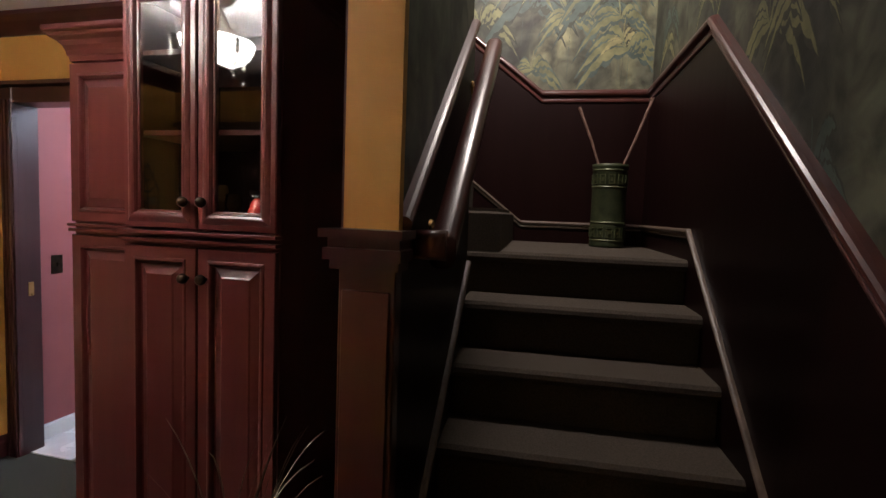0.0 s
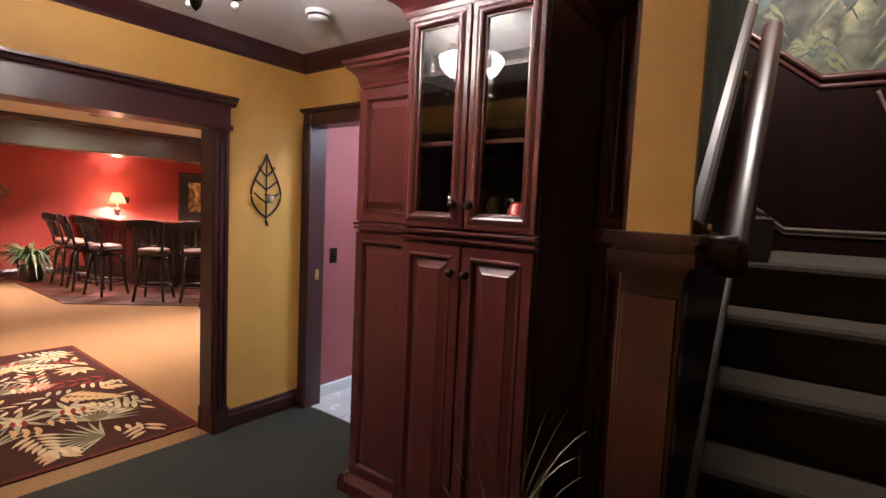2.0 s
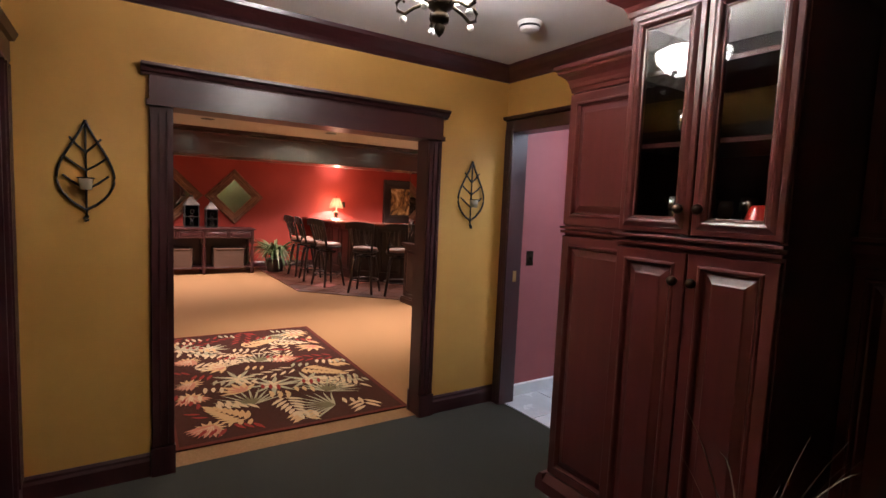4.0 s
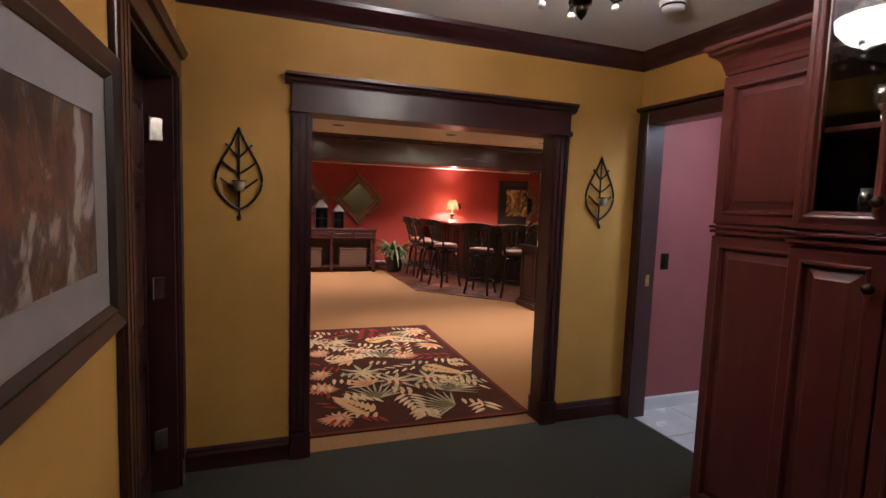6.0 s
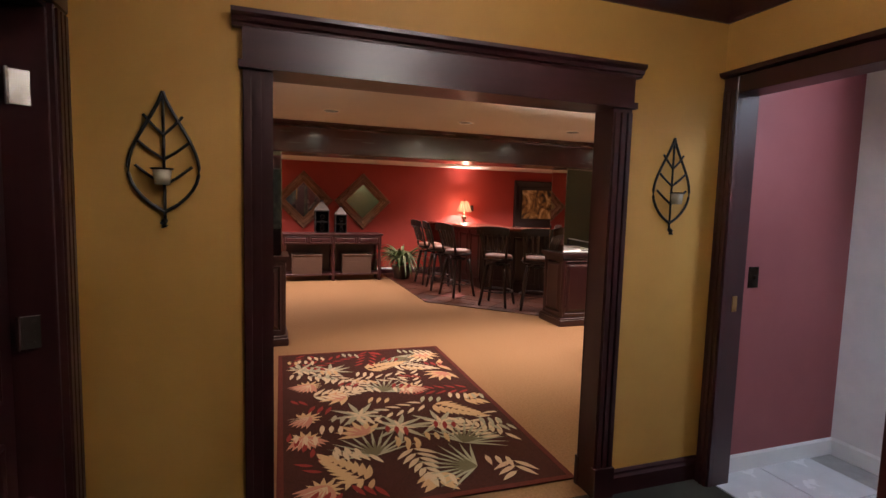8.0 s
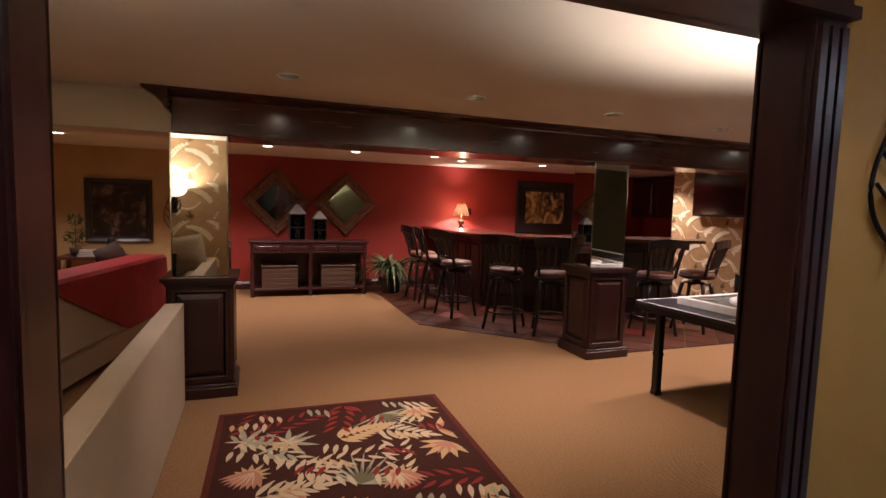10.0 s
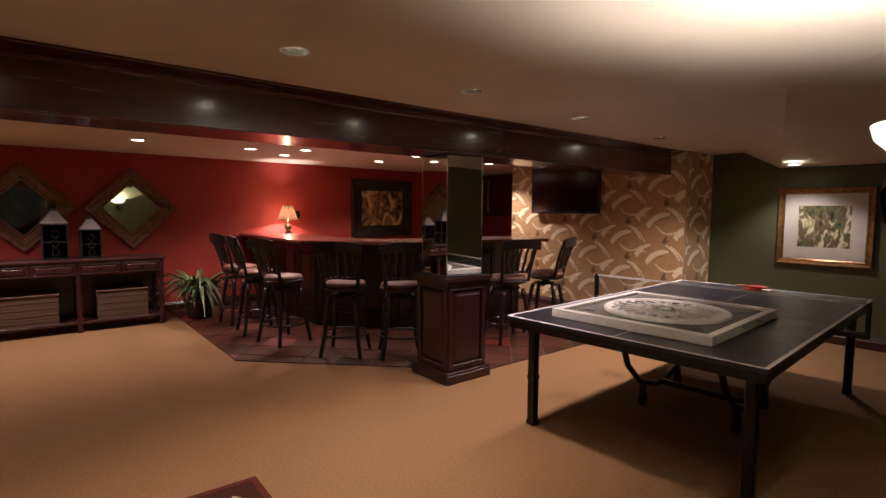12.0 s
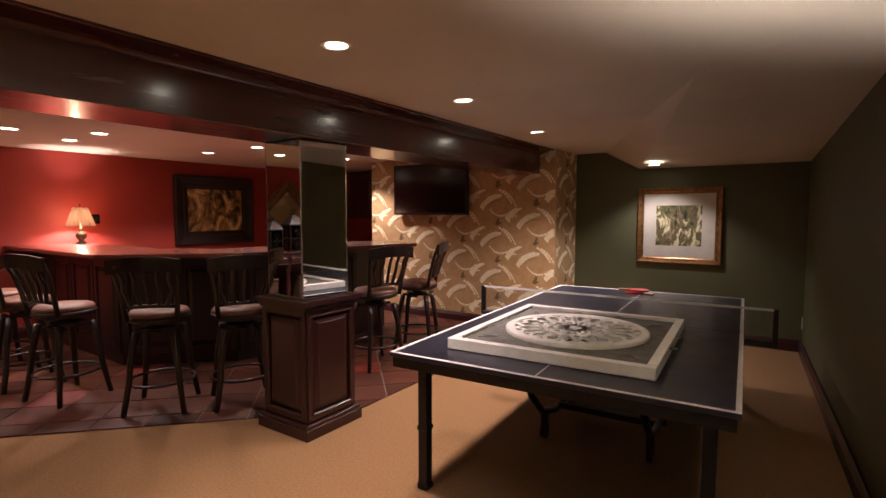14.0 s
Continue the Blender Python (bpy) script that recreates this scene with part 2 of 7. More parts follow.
def painted_mural(name, k, shade=0.0):
    """A dark jungle wall painting: misty greens with pale brush strokes; shade shifts the ramp darker."""
    m = mat(name, (0.010, 0.014, 0.010), (0.05, 0.06, 0.028), 0.6, 0, 2.0, bump=0.2, fine=150)
    nt = m.node_tree
    tc = nt.nodes.new("ShaderNodeTexCoord")
    n = nt.nodes.new("ShaderNodeTexNoise")
    n.inputs["Scale"].default_value, n.inputs["Detail"].default_value, n.inputs["Distortion"].default_value = 2.6, 6, 0.9
    mp = nt.nodes.new("ShaderNodeMapping")
    mp.inputs["Scale"].default_value = (1.0, 1.0, 0.42)
    nt.links.new(tc.outputs["Object"], mp.inputs["Vector"])
    nt.links.new(mp.outputs["Vector"], n.inputs["Vector"])
    r = nt.nodes.new("ShaderNodeValToRGB")
    e = r.color_ramp.elements
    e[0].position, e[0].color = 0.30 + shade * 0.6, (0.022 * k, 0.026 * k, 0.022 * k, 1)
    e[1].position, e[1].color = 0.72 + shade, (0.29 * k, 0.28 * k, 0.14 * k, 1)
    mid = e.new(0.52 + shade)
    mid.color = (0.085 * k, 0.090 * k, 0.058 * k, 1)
    nt.links.new(n.outputs["Fac"], r.inputs["Fac"])
    w = nt.nodes.new("ShaderNodeTexNoise")
    w.inputs["Scale"].default_value, w.inputs["Detail"].default_value, w.inputs["Distortion"].default_value = 9, 8, 0.7
    nt.links.new(tc.outputs["Object"], w.inputs["Vector"])
    mx = nt.nodes.new("ShaderNodeMix")
    mx.data_type, mx.blend_type = "RGBA", "OVERLAY"
    mx.inputs[0].default_value = 0.75
    nt.links.new(r.outputs["Color"], mx.inputs[6])
    st = nt.nodes.new("ShaderNodeMapRange")
    st.inputs["From Min"].default_value, st.inputs["From Max"].default_value = 0.3, 0.7
    nt.links.new(w.outputs["Fac"], st.inputs["Value"])
    nt.links.new(st.outputs["Result"], mx.inputs[7])
    nt.links.new(mx.outputs[2], nt.nodes["Principled BSDF"].inputs["Base Color"])
    return m


MURAL = painted_mural("jungle_mural_paint", 1.0)
# Darker copy of the mural: dimness of the side walls put into its colour.
MURAL_SHADED = painted_mural("shaded_mural_paint", 1.0, 0.20)

# ---- mesh helpers ----


def bx(bm, x0, y0, z0, x1, y1, z1):
    m = Matrix.Translation(((x0 + x1) / 2, (y0 + y1) / 2, (z0 + z1) / 2)) @ Matrix.Diagonal((abs(x1 - x0), abs(y1 - y0), abs(z1 - z0), 1))
    return bmesh.ops.create_cube(bm, size=1, matrix=m)["verts"]


def boxes(*dims, bevel=0.0):
    bm = bmesh.new()
    for d in dims:
        bx(bm, *d)
    if bevel:
        bmesh.ops.bevel(bm, geom=bm.edges[:], offset=bevel, segments=1, affect="EDGES", clamp_overlap=True)
    return bm


def cone(bm, p0, p1, r0, r1, seg=12):
    p0, p1 = Vector(p0), Vector(p1)
    d = p1 - p0
    m = Matrix.Translation((p0 + p1) / 2) @ d.to_track_quat("Z", "Y").to_matrix().to_4x4()
    bmesh.ops.create_cone(bm, cap_ends=True, segments=seg, radius1=r0, radius2=r1, depth=d.length, matrix=m)


def tube(bm, pts, r, seg=8, r_end=None):
    pts = [Vector(p) for p in pts]
    rings = []
    for i, p in enumerate(pts):
        a = pts[min(i + 1, len(pts) - 1)] - pts[max(i - 1, 0)]
        q = a.to_track_quat("Z", "Y")
        rr = r if r_end is None else r + (r_end - r) * i / (len(pts) - 1)
        rings.append([bm.verts.new(p + q @ Vector((rr * math.cos(2 * math.pi * k / seg), rr * math.sin(2 * math.pi * k / seg), 0))) for k in range(seg)])
    for a, b in zip(rings, rings[1:]):
        for k in range(seg):
            bm.faces.new((a[k], a[(k + 1) % seg], b[(k + 1) % seg], b[k]))
    bm.faces.new(rings[0][::-1])
    bm.faces.new(rings[-1])


def lathe(bm, profile, cx=0.0, cy=0.0, seg=24, half=False):
    """Turned shape from (radius, z) rows."""
    n = seg + 1 if half else seg
    span = math.pi if half else 2 * math.pi
    rings = []
    for r, z in profile:
        r = max(r, 0.0005)
        rings.append([bm.verts.new((cx + r * math.cos(span * k / seg), cy + r * math.sin(span * k / seg), z)) for k in range(n)])
    for a, b in zip(rings, rings[1:]):
        for k in range(seg):
            bm.faces.new((a[k], a[(k + 1) % n], b[(k + 1) % n], b[k]))
    bmesh.ops.recalc_face_normals(bm, faces=bm.faces[:])


def prism(bm, poly, z0, z1):
    lo = [bm.verts.new((x, y, z0)) for x, y in poly]
    hi = [bm.verts.new((x, y, z1)) for x, y in poly]
    n = len(poly)
    for k in range(n):
        bm.faces.new((lo[k], lo[(k + 1) % n], hi[(k + 1) % n], hi[k]))
    bm.faces.new(lo[::-1])
    bm.faces.new(hi)
    bmesh.ops.recalc_face_normals(bm, faces=bm.faces[:])


def extrude_profile(bm, profile, p0, p1, out):
    """A moulding from p0 to p1; profile rows are (distance outwards, height)."""
    p0, p1, out = Vector(p0), Vector(p1), Vector(out)
    ends = [[bm.verts.new(p + out * d + Vector((0, 0, z))) for d, z in profile] for p in (p0, p1)]
    n = len(profile)
    for k in range(n):
        bm.faces.new((ends[0][k], ends[0][(k + 1) % n], ends[1][(k + 1) % n], ends[1][k]))
    bm.faces.new(ends[0][::-1])
    bm.faces.new(ends[1])
    bmesh.ops.recalc_face_normals(bm, faces=bm.faces[:])


def mesh_ob(name, bm, material, parent=None, smooth=False):
    me = bpy.data.meshes.new(name)
    bm.normal_update()
    bm.to_mesh(me)
    bm.free()
    if smooth:
        for p in me.polygons:
            p.use_smooth = True
    me.materials.append(material)
    ob = new(name, me)
    if parent is not None:
        ob.parent = parent
    return ob


def part(name, bm, material, parent, label="", smooth=False):
    ob = mesh_ob(name, bm, material, parent, smooth)
    if label:
        tagged(ob, label)
    return ob


def thing(name, label, category, m=None, group=""):
    ob = new(name)
    ob.empty_display_size = 0.1
    if m is not None:
        ob.matrix_basis = m
    return tagged(ob, label, category, group)


def structure(name, bm, material, label, category, smooth=False):
    return tagged(mesh_ob(name, bm, material, None, smooth), label, category, "", "structure")


def loft_rings(bm, rings, close_first=True, close_last=True):
    """Skin a list of matching vertex loops."""
    vs = [[bm.verts.new(p) for p in r] for r in rings]
    n = len(vs[0])
    for a, b in zip(vs, vs[1:]):
        for k in range(n):
            bm.faces.new((a[k], a[(k + 1) % n], b[(k + 1) % n], b[k]))
    if close_first:
        bm.faces.new(vs[0][::-1])
    if close_last:
        bm.faces.new(vs[-1])
    bmesh.ops.recalc_face_normals(bm, faces=bm.faces[:])


def panel_bm(w, h, t, inset=0.055, field=0.03, bm=None, ox=0.0, oz=0.0):
    """A raised-panel leaf in the xz plane, front at y = 0 facing -y."""
    bm = bm or bmesh.new()
    rows = [(0, t), (0, 0.003), (0.003, 0), (inset - 0.020, 0), (inset - 0.016, -0.004), (inset - 0.009, -0.005), (inset - 0.004, 0.001), (inset, 0.012), (inset + 0.006, 0.013), (inset + field - 0.004, 0.002), (inset + field, -0.001), (inset + field + 0.003, -0.002)]
    loft_rings(bm, [[(ox + d, y, oz + d), (ox + w - d, y, oz + d), (ox + w - d, y, oz + h - d), (ox + d, y, oz + h - d)] for d, y in rows])
    return bm


def yz_panel(x0, x1, pts):
    """A slab between x0 and x1 with an outline in the yz plane."""
    bm = bmesh.new()
    loft_rings(bm, [[(x, y, z) for y, z in pts] for x in (x0, x1)])
    return bm


def xz_panel(y0, y1, pts):
    bm = bmesh.new()
    loft_rings(bm, [[(x, y, z) for x, z in pts] for y in (y0, y1)])
    return bm


def holed(a0, a1, b0, b1, h, top):
    """Outline of a wall from a0 to a1 with a doorway b0 to b1 of height h."""
    return [(a0, 0), (b0, 0), (b0, h), (b1, h), (b1, 0), (a1, 0), (a1, top), (a0, top)]

# ---- the setting: foyer and stairs ----
OP_Y0, OP_Y1, OP_H = 0.04, 1.55, 1.92

structure("floor_foyer", boxes((-3.03, -0.74, -0.1, 0.95, 2.26, 0.0)), FOYERCARPET, "charcoal carpet on the foyer floor", "floor")
structure("floor", boxes((-11.2, -3.0, -0.1, -3.03, 8.4, 0.0)), CARPET, "tan ribbed carpet across the basement room", "floor")

structure("wall_doorway_foyer", yz_panel(-3.10, -3.01, holed(-0.74, 2.35, OP_Y0 - 0.02, OP_Y1 + 0.02, OP_H + 0.02, FOYER_CEIL)), YELLOW, "mustard yellow wall round the wide cased opening", "wall")
structure("wall_doorway_room", yz_panel(-3.12, -3.10, [(OP_Y1 + 0.02, 0), (1.80, 0), (1.80, CEIL + 0.1), (OP_Y0 - 0.02, CEIL + 0.1), (OP_Y0 - 0.02, OP_H + 0.02), (OP_Y1 + 0.02, OP_H + 0.02)]), GREEN, "olive green wall beside the cased opening", "wall")

# cased opening
JAMB = boxes((-3.13, OP_Y0 - 0.02, 0, -3.005, OP_Y0, OP_H), (-3.13, OP_Y1, 0, -3.005, OP_Y1 + 0.02, OP_H), (-3.13, OP_Y0 - 0.02, OP_H, -3.005, OP_Y1 + 0.02, OP_H + 0.02), bevel=0.002)
frame_ob = structure("door_frame", JAMB, MAHOG, "dark mahogany cased opening with a corniced head", "door frame")


def casing(bm, y0, y1, x_wall, x_front, h):
    """Fluted upright trim between y0 and y1."""
    bx(bm, x_wall, y0, 0.0, x_wall + (x_front - x_wall) * 0.6, y1, h)
    w = (y1 - y0) / 3
    for k in range(3):
        bx(bm, x_wall + (x_front - x_wall) * 0.6, y0 + w * k + 0.006, 0.16, x_front, y0 + w * (k + 1) - 0.006, h - 0.02)
    bx(bm, x_wall, y0 - 0.004, 0.0, x_front + (x_front - x_wall) * 0.25, y1 + 0.004, 0.155)


for y0, y1 in ((OP_Y0 - 0.105, OP_Y0), (OP_Y1, OP_Y1 + 0.105)):
    for xw, xf in ((-3.01, -2.98), (-3.12, -3.142)):
        b = bmesh.new()
        casing(b, y0, y1, xw, xf, OP_H)
        part("casing", b, MAHOG, frame_ob)
for sgn, xw in ((1, -3.01), (-1, -3.12)):
    b = bmesh.new()
    a0, a1 = OP_Y0 - 0.105, OP_Y1 + 0.105
    bx(b, xw, a0 - 0.012, OP_H, xw + sgn * 0.042, a1 + 0.012, OP_H + 0.028)
    bx(b, xw, a0, OP_H + 0.028, xw + sgn * 0.030, a1, OP_H + 0.145)
    extrude_profile(b, [(0, 0.145), (0.032, 0.145), (0.034, 0.155), (0.045, 0.160), (0.050, 0.175), (0.066, 0.185), (0.066, 0.20), (0, 0.20)],
                    (xw, a0 - 0.035, OP_H), (xw, a1 + 0.035, OP_H), (sgn, 0, 0))
    part("head_trim", b, MAHOG_Y, frame_ob)

# foyer back wall with the bathroom doorway
BD0, BD1, BDH = -2.90, -2.02, 2.03
structure("wall_foyer_north", xz_panel(2.23, 2.34, holed(-3.10, -0.40, BD0 - 0.015, BD1 + 0.015, BDH + 0.015, FOYER_CEIL)), YELLOW, "mustard yellow wall above the bathroom doorway", "wall")
door_1 = structure("door_1_frame", boxes((BD0 - 0.015, 2.225, 0, BD0, 2.345, BDH), (BD1, 2.225, 0, BD1 + 0.015, 2.345, BDH), (BD0 - 0.015, 2.225, BDH, BD1 + 0.015, 2.345, BDH + 0.015), bevel=0.002),
                   MAHOG, "dark mahogany frame of the bathroom doorway", "door frame")
b = boxes((BD0 - 0.085, 2.20, 0, BD0, 2.23, BDH + 0.085), bevel=0.004)
for k in range(3):
    bx(b, BD0 - 0.078 + k * 0.026, 2.193, 0.0, BD0 - 0.062 + k * 0.026, 2.20, BDH + 0.02)
part("casing", b, MAHOG, door_1)
part("casing", boxes((BD1, 2.20, 0, BD1 + 0.085, 2.23, BDH), bevel=0.004), MAHOG, door_1)
b = boxes((BD0, 2.20, BDH, BD1 + 0.085, 2.23, BDH + 0.085), bevel=0.004)
extrude_profile(b, [(0, 0.085), (0.045, 0.095), (0.05, 0.115), (0, 0.115)], (BD0 - 0.10, 2.23, BDH), (BD1 + 0.10, 2.23, BDH), (0, -1, 0))
part("head_trim", b, MAHOG, door_1)
part("strike_plate", boxes((BD0, 2.27, 0.94, BD0 + 0.003, 2.30, 1.02)), BRASS, door_1, "brass strike plate")

# foyer south wall with a closed door and a picture
SW = -0.61
SD0, SD1, SDH = -2.86, -1.90, 2.02
structure("wall_foyer_south", xz_panel(SW - 0.12, SW, holed(-3.01, 0.95, SD0, SD1, SDH, FOYER_CEIL)),
          YELLOW, "mustard yellow wall with a framed painting", "wall")
door_2 = structure("door_2_frame", boxes((SD0, SW - 0.125, 0, SD0 + 0.018, SW + 0.004, SDH), (SD1 - 0.018, SW - 0.125, 0, SD1, SW + 0.004, SDH), (SD0, SW - 0.125, SDH - 0.018, SD1, SW + 0.004, SDH), bevel=0.002),
                   MAHOG, "dark mahogany frame of a side door", "door frame")
for x0, x1 in ((SD0 - 0.095, SD0 + 0.004), (SD1 - 0.004, SD1 + 0.122)):
    b = boxes((x0, SW, 0, x1, SW + 0.022, SDH + 0.004), bevel=0.004)
    for k in range(3):
        w = (x1 - x0) / 3
        bx(b, x0 + k * w + 0.006, SW + 0.022, 0.14, x0 + (k + 1) * w - 0.006, SW + 0.030, SDH - 0.01)
    part("casing", b, MAHOG, door_2)
b = boxes((SD0 - 0.10, SW, SDH, SD1 + 0.125, SW + 0.028, SDH + 0.09), bevel=0.004)
extrude_profile(b, [(0, 0.09), (0.04, 0.10), (0.055, 0.13), (0, 0.13)], (SD0 - 0.13, SW, SDH), (SD1 + 0.138, SW, SDH), (0, 1, 0))
part("head_trim", b, MAHOG, door_2)
HINGE = mat("polished_hinge_plate", (0.72, 0.68, 0.62), (0.80, 0.76, 0.70), 0.22, 1.0, 20, bump=0.02)
for z in (0.27, 1.02, 1.76):
    b = boxes((-0.002, -0.026, -0.052, 0.002, 0.026, 0.052), bevel=0.0015)
    cone(b, (0.002, -0.030, -0.054), (0.002, -0.030, 0.054), 0.006, 0.006, 12)
    for dz in (-0.034, 0.0, 0.034):
        cone(b, (0.002, 0.008, dz), (0.0035, 0.008, dz), 0.005, 0.004, 8)
    o = part("hinge", b, HINGE, door_2, "polished steel hinge")
    o.matrix_basis = pose(SD0 + 0.030, SW - 0.062, z, 0, 0, 29)
leaf = thing("side_door", "closed dark mahogany panelled door in its frame", "door", pose(SD1 - 0.02, SW - 0.104, 0.01, 0, 0, 180))
part("slab", boxes((0, 0.012, 0, 0.918, 0.040, 1.99), bevel=0.002), MAHOG, leaf)
for ox, oz, w, h in ((0.10, 0.15, 0.33, 0.55), (0.49, 0.15, 0.33, 0.55), (0.10, 0.82, 0.33, 0.62), (0.49, 0.82, 0.33, 0.62), (0.10, 1.54, 0.33, 0.32), (0.49, 1.54, 0.33, 0.32)):
    part("door_panel", panel_bm(w, h, 0.014, 0.022, 0.03, None, ox, oz), MAHOG, leaf)
structure("wall_beyond_side_door", boxes((-3.1, -1.6, 0, -1.8, -1.5, FOYER_CEIL), (-3.2, -1.5, 0, -3.1, SW - 0.12, FOYER_CEIL), (-1.8, -1.5, 0, -1.7, SW - 0.12, FOYER_CEIL), (-3.1, -1.5, FOYER_CEIL, -1.8, SW - 0.12, FOYER_CEIL + 0.1)),
          GREEN, "green wall behind the side door", "wall")

structure("ceiling_foyer", boxes((-3.10, -0.74, FOYER_CEIL, 0.95, 1.06, FOYER_CEIL + 0.1), (-3.10, 1.06, FOYER_CEIL, -0.40, 2.34, FOYER_CEIL + 0.1)), WHITECEIL, "white foyer ceiling", "ceiling")

CROWN = [(0, -0.105), (0.012, -0.105), (0.018, -0.088), (0.03, -0.07), (0.055, -0.045), (0.075, -0.03), (0.085, -0.022), (0.09, -0.001), (0, -0.001)]
BASE = [(0, 0), (0.02, 0), (0.02, 0.085), (0.012, 0.10), (0.012, 0.112), (0.004, 0.125), (0, 0.125)]


def run(name, profile, segs, z, material, label, category):
    bm = bmesh.new()
    for p0, p1, out in segs:
        extrude_profile(bm, profile, (*p0, z), (*p1, z), (*out, 0))
    return structure(name, bm, material, label, category)


run("crown_trim", CROWN, [((-3.01, SW), (-3.01, 2.23), (1, 0)), ((-3.01, 2.23), (-1.36, 2.23), (0, -1)), ((-3.01, SW), (0.70, SW), (0, 1))],
    FOYER_CEIL, MAHOG_Y, "dark mahogany crown moulding", "moulding")
run("baseboard_foyer", BASE, [((-3.01, SW + 0.0), (-3.01, OP_Y0 - 0.11), (1, 0)), ((-3.01, OP_Y1 + 0.11), (-3.01, 2.22), (1, 0)), ((SD1 + 0.125, SW), (0.70, SW), (0, 1))],
    0, MAHOG_Y, "dark mahogany baseboard", "baseboard")

# stairs: seven risers up to a landing, then a turn
# (the whole stairwell stands a little askew to the foyer)
RISE, GO, LAND_Y, SX0, SX1, BACK_Y = 0.1925, 0.2434, 2.29, -0.23, 0.70, 3.327
STAIR = Matrix.Translation((-0.215, 1.07, 0)) @ Matrix.Rotation(radians(3.2), 4, "Z") @ Matrix.Translation((0.215, -1.07, 0))
stairs = thing("staircase", "carpeted stair rising to a landing", "stairs")
stairs["kind"] = "structure"
stairs.matrix_basis = STAIR


def step_bm(y, z0, z1, y_end, x0, x1):
    prof = [(y + 0.03, z0), (y + 0.03, z1 - 0.05), (y + 0.008, z1 - 0.045), (y, z1 - 0.028), (y + 0.004, z1 - 0.012), (y + 0.018, z1), (y_end, z1), (y_end, z0)]
    bm = bmesh.new()
    v = [[bm.verts.new((x, a, c)) for a, c in prof] for x in (x0, x1)]
    n = len(prof)
    for k in range(n):
        bm.faces.new((v[0][k], v[0][(k + 1) % n], v[1][(k + 1) % n], v[1][k]))
    bm.faces.new(v[0][::-1])
    bm.faces.new(v[1])
    bmesh.ops.recalc_face_normals(bm, faces=bm.faces[:])
    return bm


for k in range(1, 7):
    y = LAND_Y - GO * (7 - k)
    part("step", step_bm(y, RISE * (k - 1) - (0.0 if k > 1 else 0.05), RISE * k, y + GO + 0.04, SX0, SX1), STAIRCARPET, stairs)
part("landing", step_bm(LAND_Y, RISE * 6, RISE * 7, BACK_Y, -0.42, SX1), STAIRCARPET, stairs)
for k in range(4):
    b = boxes((-0.10 - 0.27 * (k + 1), 2.30 if k == 0 else 2.45, RISE * 7, -0.10 - 0.27 * k, BACK_Y, RISE * (8 + k)))
    bmesh.ops.bevel(b, geom=[e for e in b.edges if all(abs(v.co.z - RISE * (8 + k)) < 1e-4 for v in e.verts)], offset=0.025, segments=3, affect="EDGES")
    part("upper_step", b, STAIRCARPET, stairs)

TOP = 4.6
LEFT_END = 2.09


def askew(ob):
    ob.matrix_basis = STAIR
    return ob


askew(structure("wall_stair_left", boxes((-0.345, 1.075, 0, SX0, LEFT_END, TOP)), MURAL_SHADED, "jungle mural on the stair wall", "wall"))
askew(structure("wall_stair_right", boxes((SX1, SW - 0.1, 0, 0.82, BACK_Y + 0.12, TOP)), MURAL_SHADED, "jungle mural on the stair wall", "wall"))
askew(structure("wall_stair_back", boxes((-1.5, BACK_Y, 0, SX1, BACK_Y + 0.12, TOP)), MURAL, "jungle mural on the landing wall", "wall"))
askew(structure("wall_stair_upper", boxes((-1.5, 2.43, 1.4, -0.46, 2.44, TOP), (-1.55, 2.43, 1.4, -1.5, BACK_Y, TOP), (-0.46, LEFT_END - 0.10, 0, -0.42, 2.44, TOP), (-0.42, LEFT_END - 0.10, 0, -0.345, LEFT_END - 0.06, TOP),
                                          (-0.42, 0.98, FOYER_CEIL + 0.1, SX1, 1.07, TOP)), TAN, "tan stairwell wall", "wall"))
askew(structure("ceiling_stairwell", boxes((-1.55, 0.98, TOP, 0.82, BACK_Y + 0.12, TOP + 0.1)), WHITECEIL, "white stairwell ceiling", "ceiling"))
structure("wall_end_pilaster", boxes((-0.343, 1.045, 1.47, -0.217, 1.07, FOYER_CEIL)), YELLOW, "mustard yellow end of the stair wall", "wall")

# wainscot below the sloping rails
SLOPE = RISE / GO
LAND_Z = RISE * 7


def cap_left(y):
    return LAND_Z + 1.085 + SLOPE * (y - LAND_Y)


def cap_right(y):
    return LAND_Z + 1.025 + SLOPE * (y - LAND_Y)


FLAT_Z = 2.272
YR = LAND_Y + (FLAT_Z - LAND_Z - 1.025) / SLOPE
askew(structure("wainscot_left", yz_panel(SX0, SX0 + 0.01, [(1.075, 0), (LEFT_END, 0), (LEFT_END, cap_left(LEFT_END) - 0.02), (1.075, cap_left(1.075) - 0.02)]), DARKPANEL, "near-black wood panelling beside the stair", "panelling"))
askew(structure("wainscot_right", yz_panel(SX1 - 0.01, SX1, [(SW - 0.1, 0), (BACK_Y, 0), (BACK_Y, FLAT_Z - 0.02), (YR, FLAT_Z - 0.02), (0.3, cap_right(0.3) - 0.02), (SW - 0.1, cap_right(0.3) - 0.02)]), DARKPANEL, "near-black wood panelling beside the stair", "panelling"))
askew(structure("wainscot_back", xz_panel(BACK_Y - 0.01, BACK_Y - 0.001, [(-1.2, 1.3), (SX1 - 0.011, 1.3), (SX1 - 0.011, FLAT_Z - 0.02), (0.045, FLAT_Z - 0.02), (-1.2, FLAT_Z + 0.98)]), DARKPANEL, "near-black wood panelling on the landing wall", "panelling"))

